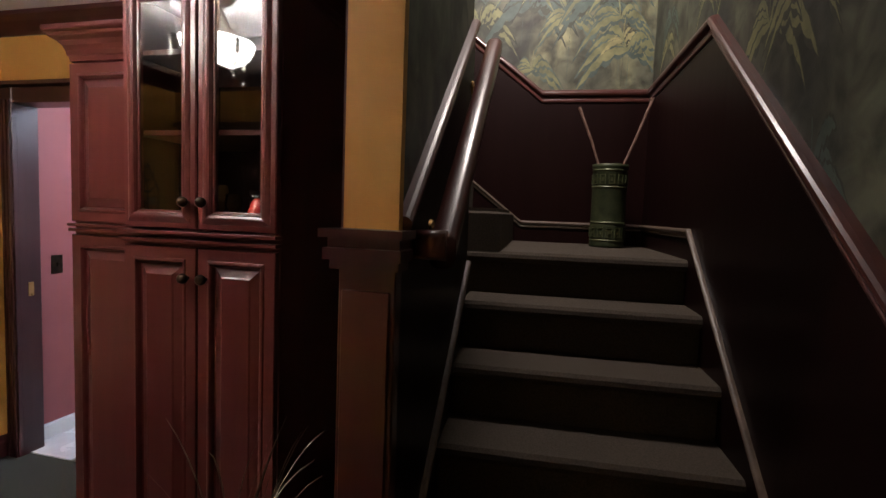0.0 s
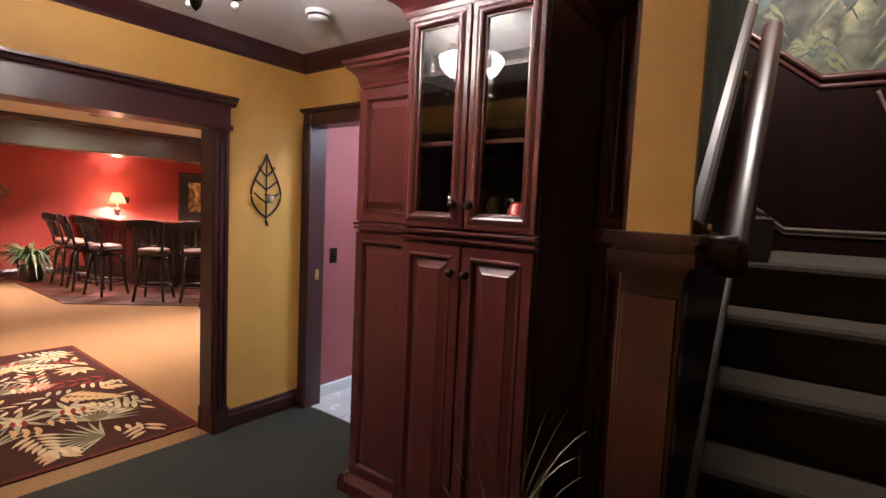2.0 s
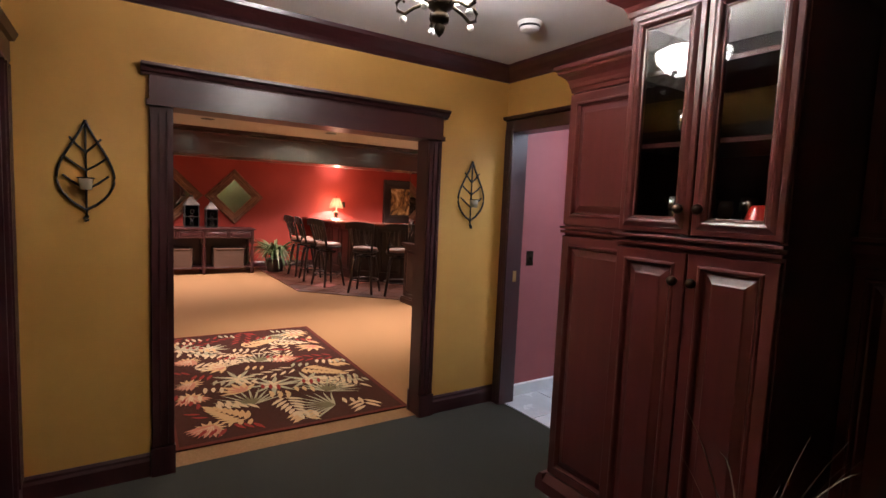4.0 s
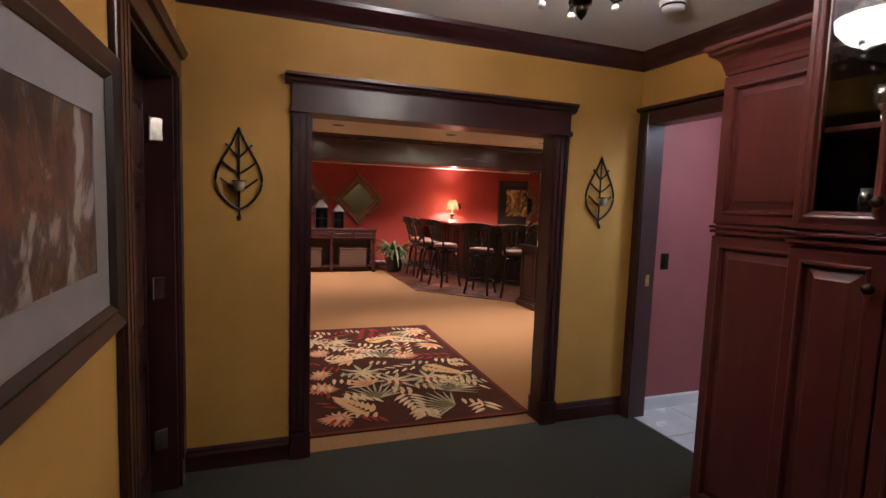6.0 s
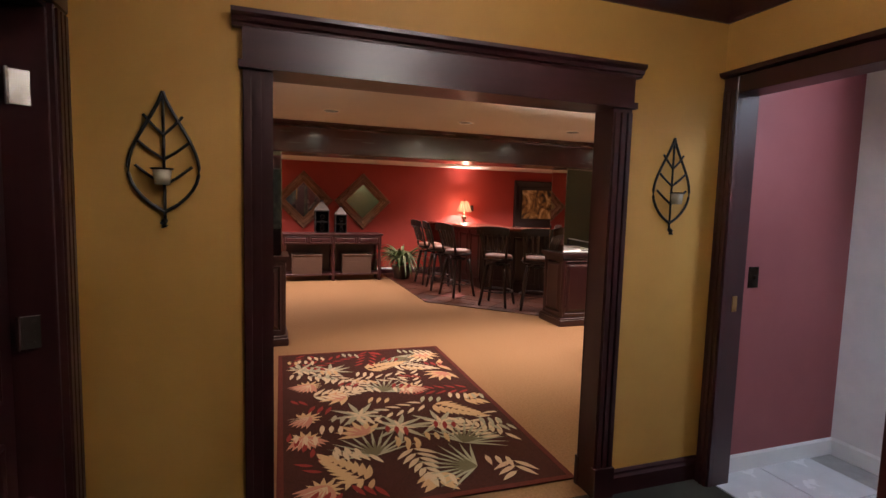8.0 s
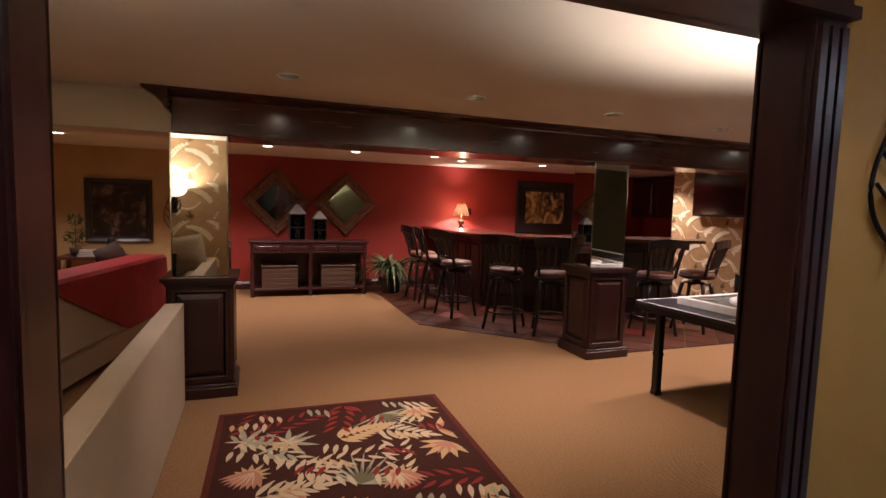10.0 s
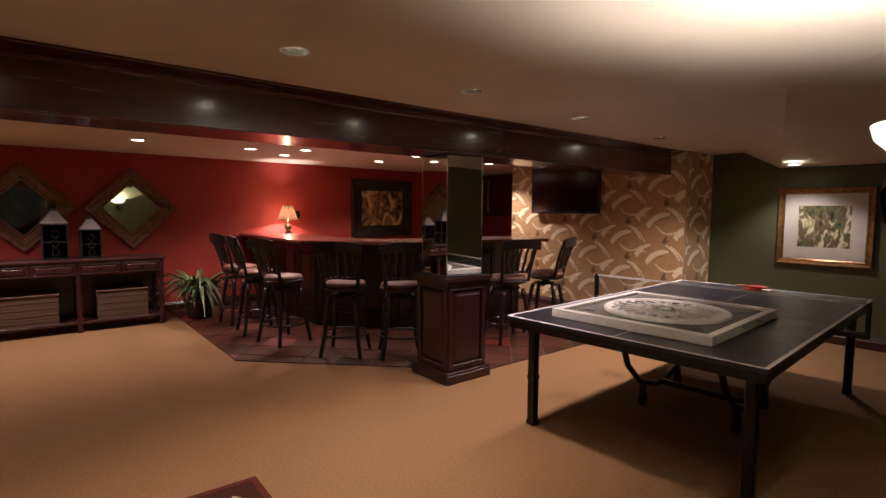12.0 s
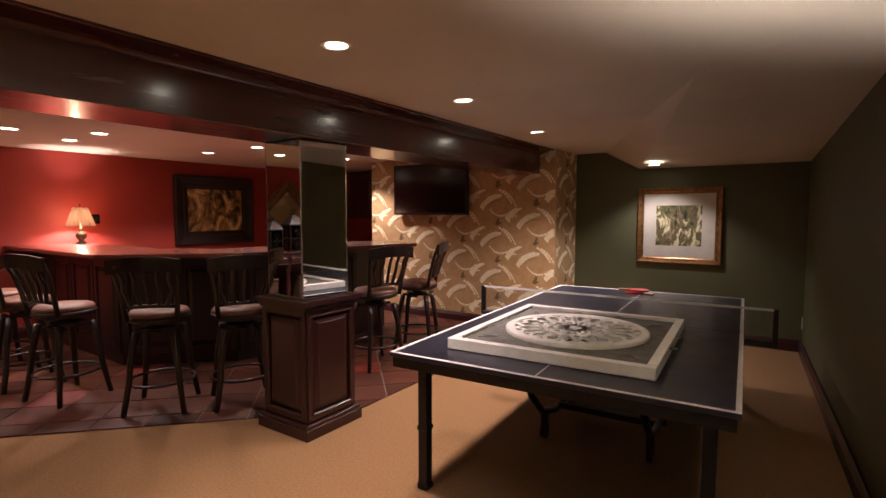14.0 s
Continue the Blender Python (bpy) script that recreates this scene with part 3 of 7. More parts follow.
RAIL = [(0.0, -0.050), (0.014, -0.050), (0.020, -0.044), (0.022, -0.034), (0.018, -0.026), (0.018, -0.014), (0.030, -0.010), (0.037, -0.003), (0.040, 0.007), (0.038, 0.017), (0.031, 0.025), (0.020, 0.030), (0.0, 0.032)]


def rail_along(bm, pts, out, k=1.0):
    """A moulded cap rail along points on a wall; k scales the section."""
    for p, q in zip(pts, pts[1:]):
        extrude_between(bm, [(d * k, z * k) for d, z in RAIL], p, q, out)


def extrude_between(bm, prof, p, q, out):
    o = Vector(out)
    ends = [[bm.verts.new(Vector(c) + o * d + Vector((0, 0, z))) for d, z in prof] for c in (p, q)]
    n = len(prof)
    for k in range(n):
        bm.faces.new((ends[0][k], ends[0][(k + 1) % n], ends[1][(k + 1) % n], ends[1][k]))
    bm.faces.new(ends[0][::-1])
    bm.faces.new(ends[1])
    bmesh.ops.recalc_face_normals(bm, faces=bm.faces[:])


b = bmesh.new()
rail_along(b, [(SX0, 1.08, cap_left(1.08)), (SX0, LEFT_END - 0.02, cap_left(LEFT_END - 0.02))], (1, 0, 0), 0.8)
rail_along(b, [(SX1, 0.3, cap_right(0.3)), (SX1, YR, FLAT_Z), (SX1, BACK_Y, FLAT_Z)], (-1, 0, 0))
rail_along(b, [(-1.2, BACK_Y, FLAT_Z + 1.0), (0.045, BACK_Y, FLAT_Z), (SX1, BACK_Y, FLAT_Z)], (0, -1, 0))
askew(structure("chair_rail_trim", b, RAILWOOD, "polished dark wood cap rail following the stair", "moulding"))
b = bmesh.new()
NZ = LAND_Z + 0.117
for x, o in ((SX0 + 0.01, 1), (SX1 - 0.01, -1)):
    y_end = LEFT_END - 0.005 if o > 0 else LAND_Y
    rail_along(b, [(x, 0.80, NZ - SLOPE * (LAND_Y - 0.80)), (x, y_end, NZ - SLOPE * (LAND_Y - y_end))], (o, 0, 0), 0.5)
rail_along(b, [(SX1 - 0.01, LAND_Y, NZ), (SX1 - 0.01, BACK_Y - 0.01, NZ)], (-1, 0, 0), 0.5)
rail_along(b, [(-1.0, BACK_Y - 0.01, NZ + 0.744), (-0.054, BACK_Y - 0.01, NZ), (SX1, BACK_Y - 0.01, NZ)], (0, -1, 0), 0.5)
askew(structure("skirting_trim", b, mat("pale_skirting_edge", (0.085, 0.06, 0.045), (0.15, 0.11, 0.085), 0.4, 0, 20), "pale skirting board edge along the steps", "skirting"))
hr = thing("handrail", "polished dark wooden handrail on metal brackets", "handrail", STAIR)
b = bmesh.new()
HX = SX0 + 0.078


def hand_z(y):
    return 1.425 + 0.80 * (y - 1.20)


prof = [(0.033 * math.copysign(abs(math.cos(a)) ** 0.7, math.cos(a)), 0.040 * math.copysign(abs(math.sin(a)) ** 0.7, math.sin(a))) for a in [2 * math.pi * k / 20 for k in range(20)]]
loft_rings(b, [[(HX + px, y, hand_z(y) + pz) for px, pz in prof] for y in (1.19, 1.20, 2.16, 2.17)])
loft_rings(b, [[(x, 1.195 + px, hand_z(1.21) + pz * 0.9) for px, pz in prof] for x in (SX0 + 0.012, HX + 0.01)])
part("rail", b, RAILWOOD, hr, "", True)
for y in (1.36, 2.04):
    b = bmesh.new()
    z = hand_z(y)
    tube(b, [(SX0 + 0.01, y, z - 0.09), (SX0 + 0.04, y, z - 0.085), (HX, y, z - 0.035)], 0.007)
    cone(b, (SX0 + 0.008, y, z - 0.09), (SX0 + 0.018, y, z - 0.09), 0.03, 0.026, 14)
    part("bracket", b, BRASS, hr, "aged brass bracket")

# pilaster below the stair wall's end, and the niche panelling
pil = structure("pilaster", boxes((-0.345, 1.03, 0, -0.215, 1.07, 1.40), (-0.335, 1.022, 0.16, -0.225, 1.03, 1.34), bevel=0.003), SHADED_CHERRY, "cherry wood pilaster at the foot of the stair", "pilaster")
b = bmesh.new()
for z0, z1, d in ((1.385, 1.405, 0.02), (1.405, 1.43, 0.035), (1.43, 1.452, 0.025), (1.452, 1.47, 0.045)):
    bx(b, -0.345 - d * 0.6, 1.03 - d, z0, -0.215 + d * 0.6, 1.075, z1)
part("cap", b, SHADED_CHERRY, pil)
structure("wall_niche_side", boxes((-0.36, 1.07, 0, -0.345, 2.0, FOYER_CEIL)), MAHOG, "dark wood side of the niche", "wall")
niche = structure("niche_panelling", boxes((-0.755, 1.985, 0, -0.362, 2.0, FOYER_CEIL)), CHERRY, "cherry wood panelling in the niche", "panelling")
for oz, h in ((0.14, 1.20), (1.46, 0.92)):
    o = part("panel", panel_bm(0.33, h, 0.02, 0.055, 0.035), CHERRY, niche)
    o.location = (-0.75, 1.965, oz)
b = bmesh.new()
extrude_profile(b, [(0, 0), (0.02, 0), (0.03, 0.02), (0.03, 0.05), (0.045, 0.06), (0.045, 0.075), (0, 0.075)], (-0.755, 1.965, 1.37), (-0.415, 1.965, 1.37), (0, -1, 0))
part("rail", b, CHERRY_X, niche)

# bathroom beyond
structure("floor_bathroom", boxes((-3.0, 2.26, -0.1, -0.4, 3.5, -0.004)), mat("grey_grout", (0.30, 0.30, 0.30), (0.38, 0.38, 0.38), 0.9), "grey grout under the bathroom tiles", "floor")
structure("wall_bathroom_west", boxes((-3.10, 2.34, 0, -2.99, 3.35, FOYER_CEIL)), PINK, "dusty rose bathroom wall", "wall")
structure("wall_bathroom_north", boxes((-3.10, 3.26, 0, -1.65, 3.37, FOYER_CEIL), (-2.2, 2.34, 0, -1.0, 2.36, FOYER_CEIL), (-1.75, 2.36, 0, -1.65, 3.26, FOYER_CEIL)), WHITE, "white painted bathroom wall", "wall")
structure("soffit_bathroom", boxes((-2.62, 2.95, 1.86, -1.75, 3.26, FOYER_CEIL)), WHITE, "white boxed soffit in the bathroom", "soffit")
structure("ceiling_bathroom", boxes((-3.10, 2.34, FOYER_CEIL, -1.65, 3.37, FOYER_CEIL + 0.1)), WHITECEIL, "white bathroom ceiling", "ceiling")
run("baseboard_bathroom", [(0, 0), (0.015, 0), (0.015, 0.09), (0.006, 0.10), (0, 0.10)], [((-2.99, 2.35), (-2.99, 3.26), (1, 0)), ((-2.99, 3.26), (-2.2, 3.26), (0, -1))], 0, WHITE, "white baseboard", "baseboard")
sw = thing("light_switch", "dark bronze switch plate on the rose wall", "switch", pose(-2.99, 2.51, 1.10))
part("plate", boxes((0, -0.036, -0.058, 0.006, 0.036, 0.058), bevel=0.002), METAL, sw)
part("toggle", boxes((0.006, -0.006, -0.012, 0.016, 0.006, 0.012), bevel=0.002), METAL, sw)

# ---- the setting: basement room ----
structure("wall_room_east_left", boxes((-3.19, -3.0, 0, -3.10, OP_Y0 - 0.02, CEIL + 0.1)), PAPER, "tan wallpaper wall with palm fronds", "wall")
b = bmesh.new()
prism(b, [(-3.19, 1.78), (-3.53, 7.80), (-3.40, 7.80), (-3.06, 1.78)], 0, CEIL + 0.1)
structure("wall_room_east", b, GREEN, "olive green wall", "wall")
structure("wall_room_end", boxes((-5.99, 7.65, 0, -3.30, 7.77, CEIL + 0.1)), GREEN, "olive green end wall", "wall")
wall_paper = structure("wall_room_paper", boxes((-8.85, 6.95, 0, -5.97, 7.77, CEIL + 0.1)), PAPER, "tan wallpaper wall with cream palm fronds", "wall")
structure("wall_room_red", boxes((-11.14, -0.13, 0, -11.02, 8.4, CEIL + 0.1)), RED, "brick red wall", "wall")
structure("wall_room_tan", boxes((-11.14, -3.0, 0, -11.02, -0.13, CEIL + 0.1)), TAN, "tan wall", "wall")
structure("wall_room_south", boxes((-11.14, -3.12, 0, -3.10, -3.0, CEIL + 0.1)), TAN, "tan wall", "wall")
structure("wall_bar_alcove", boxes((-11.02, 8.28, 0, -8.73, 8.4, CEIL + 0.1), (-8.85, 7.77, 0, -8.73, 8.28, CEIL + 0.1)), RED, "dark red wall of the bar alcove", "wall")
structure("ceiling", boxes((-11.14, -3.12, CEIL, -3.10, 8.4, CEIL + 0.1)), CREAM, "cream basement ceiling", "ceiling")
b = bmesh.new()
ridge = [(-3.26, 3.52, CEIL), (-4.15, 4.32, CEIL), (-5.60, 7.65, CEIL), (-5.19, 7.65, 1.98), (-3.52, 7.65, 1.98)]
low = [b.verts.new(p) for p in ridge]
high = [b.verts.new((x, y, CEIL + 0.02)) for x, y, z in ridge]
for tri_ in ((0, 1, 4), (1, 3, 4), (1, 2, 3)):
    b.faces.new([low[k] for k in tri_])
b.faces.new(high)
for k in range(5):
    b.faces.new((low[k], low[(k + 1) % 5], high[(k + 1) % 5], high[k]))
bmesh.ops.recalc_face_normals(b, faces=b.faces[:])
structure("ceiling_slope", b, CREAM, "cream ceiling sloping down to the end wall", "ceiling")
structure("bulkhead", boxes((-6.60, -3.0, 1.92, -6.20, -0.222, CEIL)), CREAM, "cream bulkhead continuing the beam", "beam")
beam = structure("beam", boxes((-6.62, -0.22, 1.92, -6.17, 6.95, 2.195), bevel=0.004), BEAMWOOD, "polished dark mahogany boxed beam", "beam")
b = bmesh.new()
BC = [(0, -0.050), (0.010, -0.050), (0.016, -0.040), (0.034, -0.030), (0.080, -0.022), (0.165, -0.016), (0.172, -0.012), (0.172, -0.001), (0, -0.001)]
extrude_profile(b, BC, (-6.17, -0.22, CEIL), (-6.17, 6.95, CEIL), (1, 0, 0))
part("crown", b, BEAMWOOD, beam)
b = bmesh.new()
extrude_profile(b, [(0, -0.15), (0.012, -0.15), (0.030, -0.115), (0.070, -0.070), (0.125, -0.035), (0.150, -0.022), (0.150, -0.001), (0, -0.001)], (-6.62, -0.22, CEIL), (-6.00, -0.22, CEIL), (0, -1, 0))
part("end_crown", b, BEAMWOOD, beam)
structure("knee_wall", boxes((-6.04, -0.26, 0, -3.19, -0.14, 0.73), bevel=0.004), mat("cream_knee_wall_paint", (0.50, 0.42, 0.31), (0.56, 0.47, 0.35), 0.7, 0, 2), "low cream knee wall", "wall")
run("baseboard_room", BASE, [((-11.02, -3.0), (-11.02, 8.28), (1, 0)), ((-8.85, 6.95), (-5.97, 6.95), (0, -1)), ((-5.97, 6.95), (-5.97, 7.65), (1, 0)), ((-5.97, 7.65), (-3.5, 7.65), (0, -1)),
    ((-3.212, 1.90), (-3.532, 7.65), (-1, 0))], 0, MAHOG_Y, "dark mahogany baseboard", "baseboard")


def downlight(x, y, z):
    t = thing("recessed_downlight", "lit white recessed ceiling downlight", "ceiling light", pose(x, y, z), "recessed downlights")
    b = bmesh.new()
    lathe(b, [(0.062, 0.0), (0.064, -0.004), (0.082, -0.006), (0.088, -0.003), (0.088, 0.0)], seg=24)
    part("trim_ring", b, PLASTIC, t, "", True)
    b = bmesh.new()
    lathe(b, [(0.0, -0.002), (0.062, -0.0015)], seg=20)
    part("lens", b, BULB_GLOW, t, "glowing lens")
    return t


# The first and last BACK_CANS fixtures are the unseen, added ones.
first = downlight(BACK_CANS[0][0], BACK_CANS[0][1], CEIL)
for cx, cy in BACK_CANS[1:]:
    copy_thing(first, pose(cx, cy, CEIL))


def louvred_downlight(x, y, z, lean):
    """A recessed downlight; added slats, leaning towards the beam, hide its lens from low angles."""
    t = thing("louvred_downlight", "lit recessed ceiling downlight with added slats masking its lens", "ceiling light", pose(x, y, z), "louvred downlights")
    b = bmesh.new()
    lathe(b, [(0.063, 0.0), (0.064, -0.0024), (0.070, -0.0026), (0.073, -0.001), (0.073, 0.0)], seg=28)
    part("trim_ring", b, CREAM, t, "cream painted trim ring", True)
    b = bmesh.new()
    lathe(b, [(0.0, -0.0005), (0.052, -0.0005)], seg=28)
    part("lens", b, SPOT_GLOW, t, "glowing lens")
    # Made-up slats block the lens until it is viewed steeply.
    pitch, rise = 0.012, 0.002
    for k in range(-6, 6):
        xs = (k + 0.5) * pitch - lean / 2
        half = math.sqrt(max(0.0628 ** 2 - max(abs(xs), abs(xs + lean)) ** 2, 0.0))
        if half < 0.004:
            continue
        b = bmesh.new()
        loft_rings(b, [[(xs, v, -0.0027), (xs + lean, v, -0.0027 + rise), (xs + lean + 0.0002, v, -0.0027 + rise), (xs + 0.0002, v, -0.0027)] for v in (-half, half)])
        part("slat", b, LENS_MASK, t)


for (cx, cy), lean in zip(FRONT_CANS, (0.0056, 0.0055, 0.0054, 0.0052, 0.0049)):
    louvred_downlight(cx, cy, CEIL, lean)
copy_thing(first, pose(END_CAN[0], END_CAN[1], 1.98))

# ---- foyer things ----
CAB_Y, CAB_L, CAB_R = 1.44, -1.345, -0.755


def knob(parent, x, y, z):
    b = bmesh.new()
    cone(b, (x, y, z), (x, y - 0.018, z), 0.006, 0.006, 10)
    bmesh.ops.create_icosphere(b, subdivisions=2, radius=0.018, matrix=Matrix.Translation((x, y - 0.026, z)))
    part("knob", b, METAL, parent, "dark bronze knob", True)


def cornice(bm, x0, x1, y_front, y_back, z, proj):
    rows = [(0.0, 0.0), (0.10, 0.02), (0.14, 0.16), (0.20, 0.20), (0.24, 0.34), (0.34, 0.48), (0.52, 0.60), (0.74, 0.68), (0.80, 0.72), (0.82, 0.80), (0.97, 0.84), (1.0, 0.90), (1.0, 1.0)]
    h = 0.13
    loft_rings(bm, [[(x0 - proj * a, y_front - proj * a, z + h * c), (x1 + proj * a, y_front - proj * a, z + h * c), (x1 + proj * a, y_back, z + h * c), (x0 - proj * a, y_back, z + h * c)] for a, c in rows])


def frame_door(name, parent, x0, z0, w, h, y):
    """Glazed leaf: a moulded frame round a pane."""
    s = 0.062
    b = bmesh.new()
    rows = [(0.0, 0.022), (0.0, 0.004), (0.004, 0.0), (0.020, -0.001), (0.026, -0.005), (0.034, -0.009), (0.042, -0.010), (0.049, -0.007), (0.053, -0.001), (0.055, 0.004), (0.060, 0.005), (s, 0.009), (s, 0.022)]
    loft_rings(b, [[(x0 + d, y + q, z0 + d), (x0 + w - d, y + q, z0 + d), (x0 + w - d, y + q, z0 + h - d), (x0 + d, y + q, z0 + h - d)] for d, q in rows], False, False)
    leaf_ob = part(name, b, CHERRY, parent)
    pane = part("pane", boxes((x0 + s, y + 0.010, z0 + s, x0 + w - s, y + 0.014, z0 + h - s)), GLASS, leaf_ob, "clear glass pane")
    pane.visible_shadow = False
    return leaf_ob


cab = thing("display_cabinet", "tall cherry wood display cabinet with glazed upper doors", "cabinet")
part("body", boxes((CAB_L, CAB_Y + 0.024, 0.0, CAB_R, 2.21, 1.375)), CHERRY, cab)
# The back panel is near-black: the unlit interior's shade is painted into it.
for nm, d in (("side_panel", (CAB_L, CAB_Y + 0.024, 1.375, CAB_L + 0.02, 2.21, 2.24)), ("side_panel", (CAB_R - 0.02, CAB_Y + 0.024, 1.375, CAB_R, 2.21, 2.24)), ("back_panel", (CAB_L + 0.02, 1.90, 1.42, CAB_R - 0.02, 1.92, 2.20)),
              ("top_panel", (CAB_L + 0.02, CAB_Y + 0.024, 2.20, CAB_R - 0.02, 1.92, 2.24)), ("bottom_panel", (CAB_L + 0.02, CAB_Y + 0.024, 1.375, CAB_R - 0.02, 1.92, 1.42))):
    part(nm, boxes(d), DARKPANEL if nm == "back_panel" else CHERRY, cab, "near-black back panel, inner shade put into its colour" if nm == "back_panel" else "")
# Added near-black sheets over the cherry sides, painting the same inner shade.
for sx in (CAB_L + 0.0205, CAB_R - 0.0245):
    part("lining", boxes((sx, CAB_Y + 0.03, 1.421, sx + 0.004, 1.899, 2.199)), DARKPANEL, cab, "near-black side sheet, inner shade put into its colour")
b = bmesh.new()
cornice(b, CAB_L, CAB_R, CAB_Y + 0.02, 2.21, 2.20, 0.10)
part("cornice", b, CHERRY_X, cab)
part("ledge", boxes((CAB_L - 0.005, CAB_Y - 0.012, 1.378, CAB_R + 0.005, CAB_Y + 0.024, 1.392), (CAB_L - 0.008, CAB_Y - 0.02, 1.405, CAB_R + 0.008, CAB_Y + 0.024, 1.418), bevel=0.002), CHERRY_X, cab)
MID = (CAB_L + CAB_R) / 2
for x0 in (CAB_L + 0.004, MID + 0.003):
    d = frame_door("glass_door", cab, x0, 1.425, MID - CAB_L - 0.007, 0.80, CAB_Y)
    knob(d, (MID - 0.033) if x0 < MID - 0.1 else MID + 0.036, CAB_Y, 1.515)
    o = part("lower_door", panel_bm(MID - CAB_L - 0.007, 1.26, 0.022, 0.058, 0.034), CHERRY, cab)
    o.location = (x0, CAB_Y, 0.105)
    k0 = (MID - 0.033) if x0 < MID - 0.1 else MID + 0.036
    b = bmesh.new()
    cone(b, (k0 - x0, 0, 1.16), (k0 - x0, -0.018, 1.16), 0.006, 0.006, 10)
    bmesh.ops.create_icosphere(b, subdivisions=2, radius=0.018, matrix=Matrix.Translation((k0 - x0, -0.026, 1.16)))
    part("knob", b, METAL, o, "dark bronze knob", True)
for z in (1.735, 2.0):
    part("shelf", boxes((CAB_L + 0.02, CAB_Y + 0.035, z, CAB_R - 0.02, 1.90, z + 0.018), bevel=0.002), CHERRY_X, cab)
b = bmesh.new()
extrude_profile(b, [(0, 0), (0.05, 0), (0.05, 0.06), (0.035, 0.08), (0.02, 0.10), (0, 0.10)], (CAB_L, CAB_Y + 0.02, 0), (CAB_R, CAB_Y + 0.02, 0), (0, -1, 0))
part("plinth", b, CHERRY_X, cab)

sc = thing("side_cabinet", "narrow tall cherry wood cabinet beside the display cabinet", "cabinet")
SL, SR, SY = -1.885, CAB_L - 0.002, 1.70
part("body", boxes((SL, SY + 0.022, 0, SR, 2.21, 2.08)), CHERRY, sc)
b = bmesh.new()
cornice(b, SL, SR - 0.075, SY + 0.02, 2.21, 2.07, 0.075)
part("cornice", b, CHERRY_X, sc)
for z0, h, kz in ((0.105, 1.26, 1.16), (1.42, 0.64, 0.075)):
    o = part("door", panel_bm(SR - SL - 0.004, h, 0.022, 0.06, 0.036), CHERRY, sc)
    o.location = (SL + 0.002, SY, z0)
    b = bmesh.new()
    kx = SR - SL - 0.045
    cone(b, (kx, 0, kz), (kx, -0.018, kz), 0.006, 0.006, 10)
    bmesh.ops.create_icosphere(b, subdivisions=2, radius=0.018, matrix=Matrix.Translation((kx, -0.026, kz)))
    part("knob", b, METAL, o, "dark bronze knob", True)
part("ledge", boxes((SL - 0.004, SY - 0.010, 1.378, SR, SY + 0.022, 1.392), (SL - 0.006, SY - 0.014, 1.400, SR, SY + 0.022, 1.412), bevel=0.002), CHERRY_X, sc)
b = bmesh.new()
extrude_profile(b, [(0, 0), (0.05, 0), (0.05, 0.06), (0.035, 0.08), (0.02, 0.10), (0, 0.10)], (SL, SY + 0.02, 0), (SR, SY + 0.02, 0), (0, -1, 0))
extrude_profile(b, [(0, 0), (0.05, 0), (0.05, 0.06), (0.035, 0.08), (0.02, 0.10), (0, 0.10)], (SL, SY - 0.03, 0), (SL, 2.20, 0), (-1, 0, 0))
part("plinth", b, CHERRY_X, sc)

# glassware and small things behind the panes
REDLAMP = mat("red_glass_shade", (0.55, 0.02, 0.015), (0.65, 0.03, 0.02), 0.15, 0, 6, coat=0.6)
AMBER = mat("amber_glass", (0.055, 0.032, 0.012), (0.10, 0.06, 0.022), 0.10, 0, 6, coat=0.6)
SILVER = mat("dull_silver", (0.45, 0.43, 0.40), (0.6, 0.58, 0.54), 0.25, 0.9, 12)


def goblet(x, y, z, s, material, label):
    t = thing("goblet", label, "glassware", pose(x, y, z))
    b = bmesh.new()
    lathe(b, [(0.0, 0.0), (0.032 * s, 0.0), (0.030 * s, 0.006), (0.006, 0.012), (0.006, 0.06 * s), (0.02 * s, 0.075 * s), (0.036 * s, 0.11 * s), (0.033 * s, 0.16 * s), (0.030 * s, 0.16 * s), (0.03 * s, 0.11 * s), (0.0, 0.08 * s)], seg=16)
    part("bowl", b, material, t, "", True)


for gx, gy, gz, s, m, lab in ((-1.22, 1.60, 1.42, 0.9, SILVER, "small silver goblet on the cabinet floor"), (-1.14, 1.55, 1.42, 0.7, SILVER, "small silver goblet on the cabinet floor"),
                              (-1.10, 1.62, 1.42, 1.0, AMBER, "amber glass goblet on the cabinet floor"), (-1.00, 1.56, 1.42, 0.8, AMBER, "amber glass goblet on the cabinet floor"),
                              (-0.96, 1.64, 1.42, 0.9, SILVER, "small silver goblet on the cabinet floor"), (-1.19, 1.58, 1.753, 0.8, SILVER, "silver goblet on a cabinet shelf"),
                              (-1.13, 1.60, 2.018, 0.8, SILVER, "silver goblet on a cabinet shelf"), (-0.85, 1.58, 1.753, 0.9, SILVER, "silver goblet on a cabinet shelf"),
                              (-0.84, 1.58, 2.018, 0.9, SILVER, "silver goblet on a cabinet shelf")):
    goblet(gx, gy, gz, s, m, lab)
t = thing("red_candle_lamp", "little candle lamp with a red glass shade", "lamp", pose(-0.872, 1.53, 1.42) @ Matrix.Diagonal((1.2, 1.2, 1.0, 1)))
b = bmesh.new()
lathe(b, [(0.0, 0.0), (0.028, 0.0), (0.024, 0.01), (0.008, 0.02), (0.008, 0.06)], seg=16)
part("foot", b, SILVER, t, "", True)
b = bmesh.new()
lathe(b, [(0.042, 0.045), (0.04, 0.06), (0.026, 0.105), (0.02, 0.115), (0.0, 0.116)], seg=20)
part("shade", b, REDLAMP, t, "red glass shade", True)

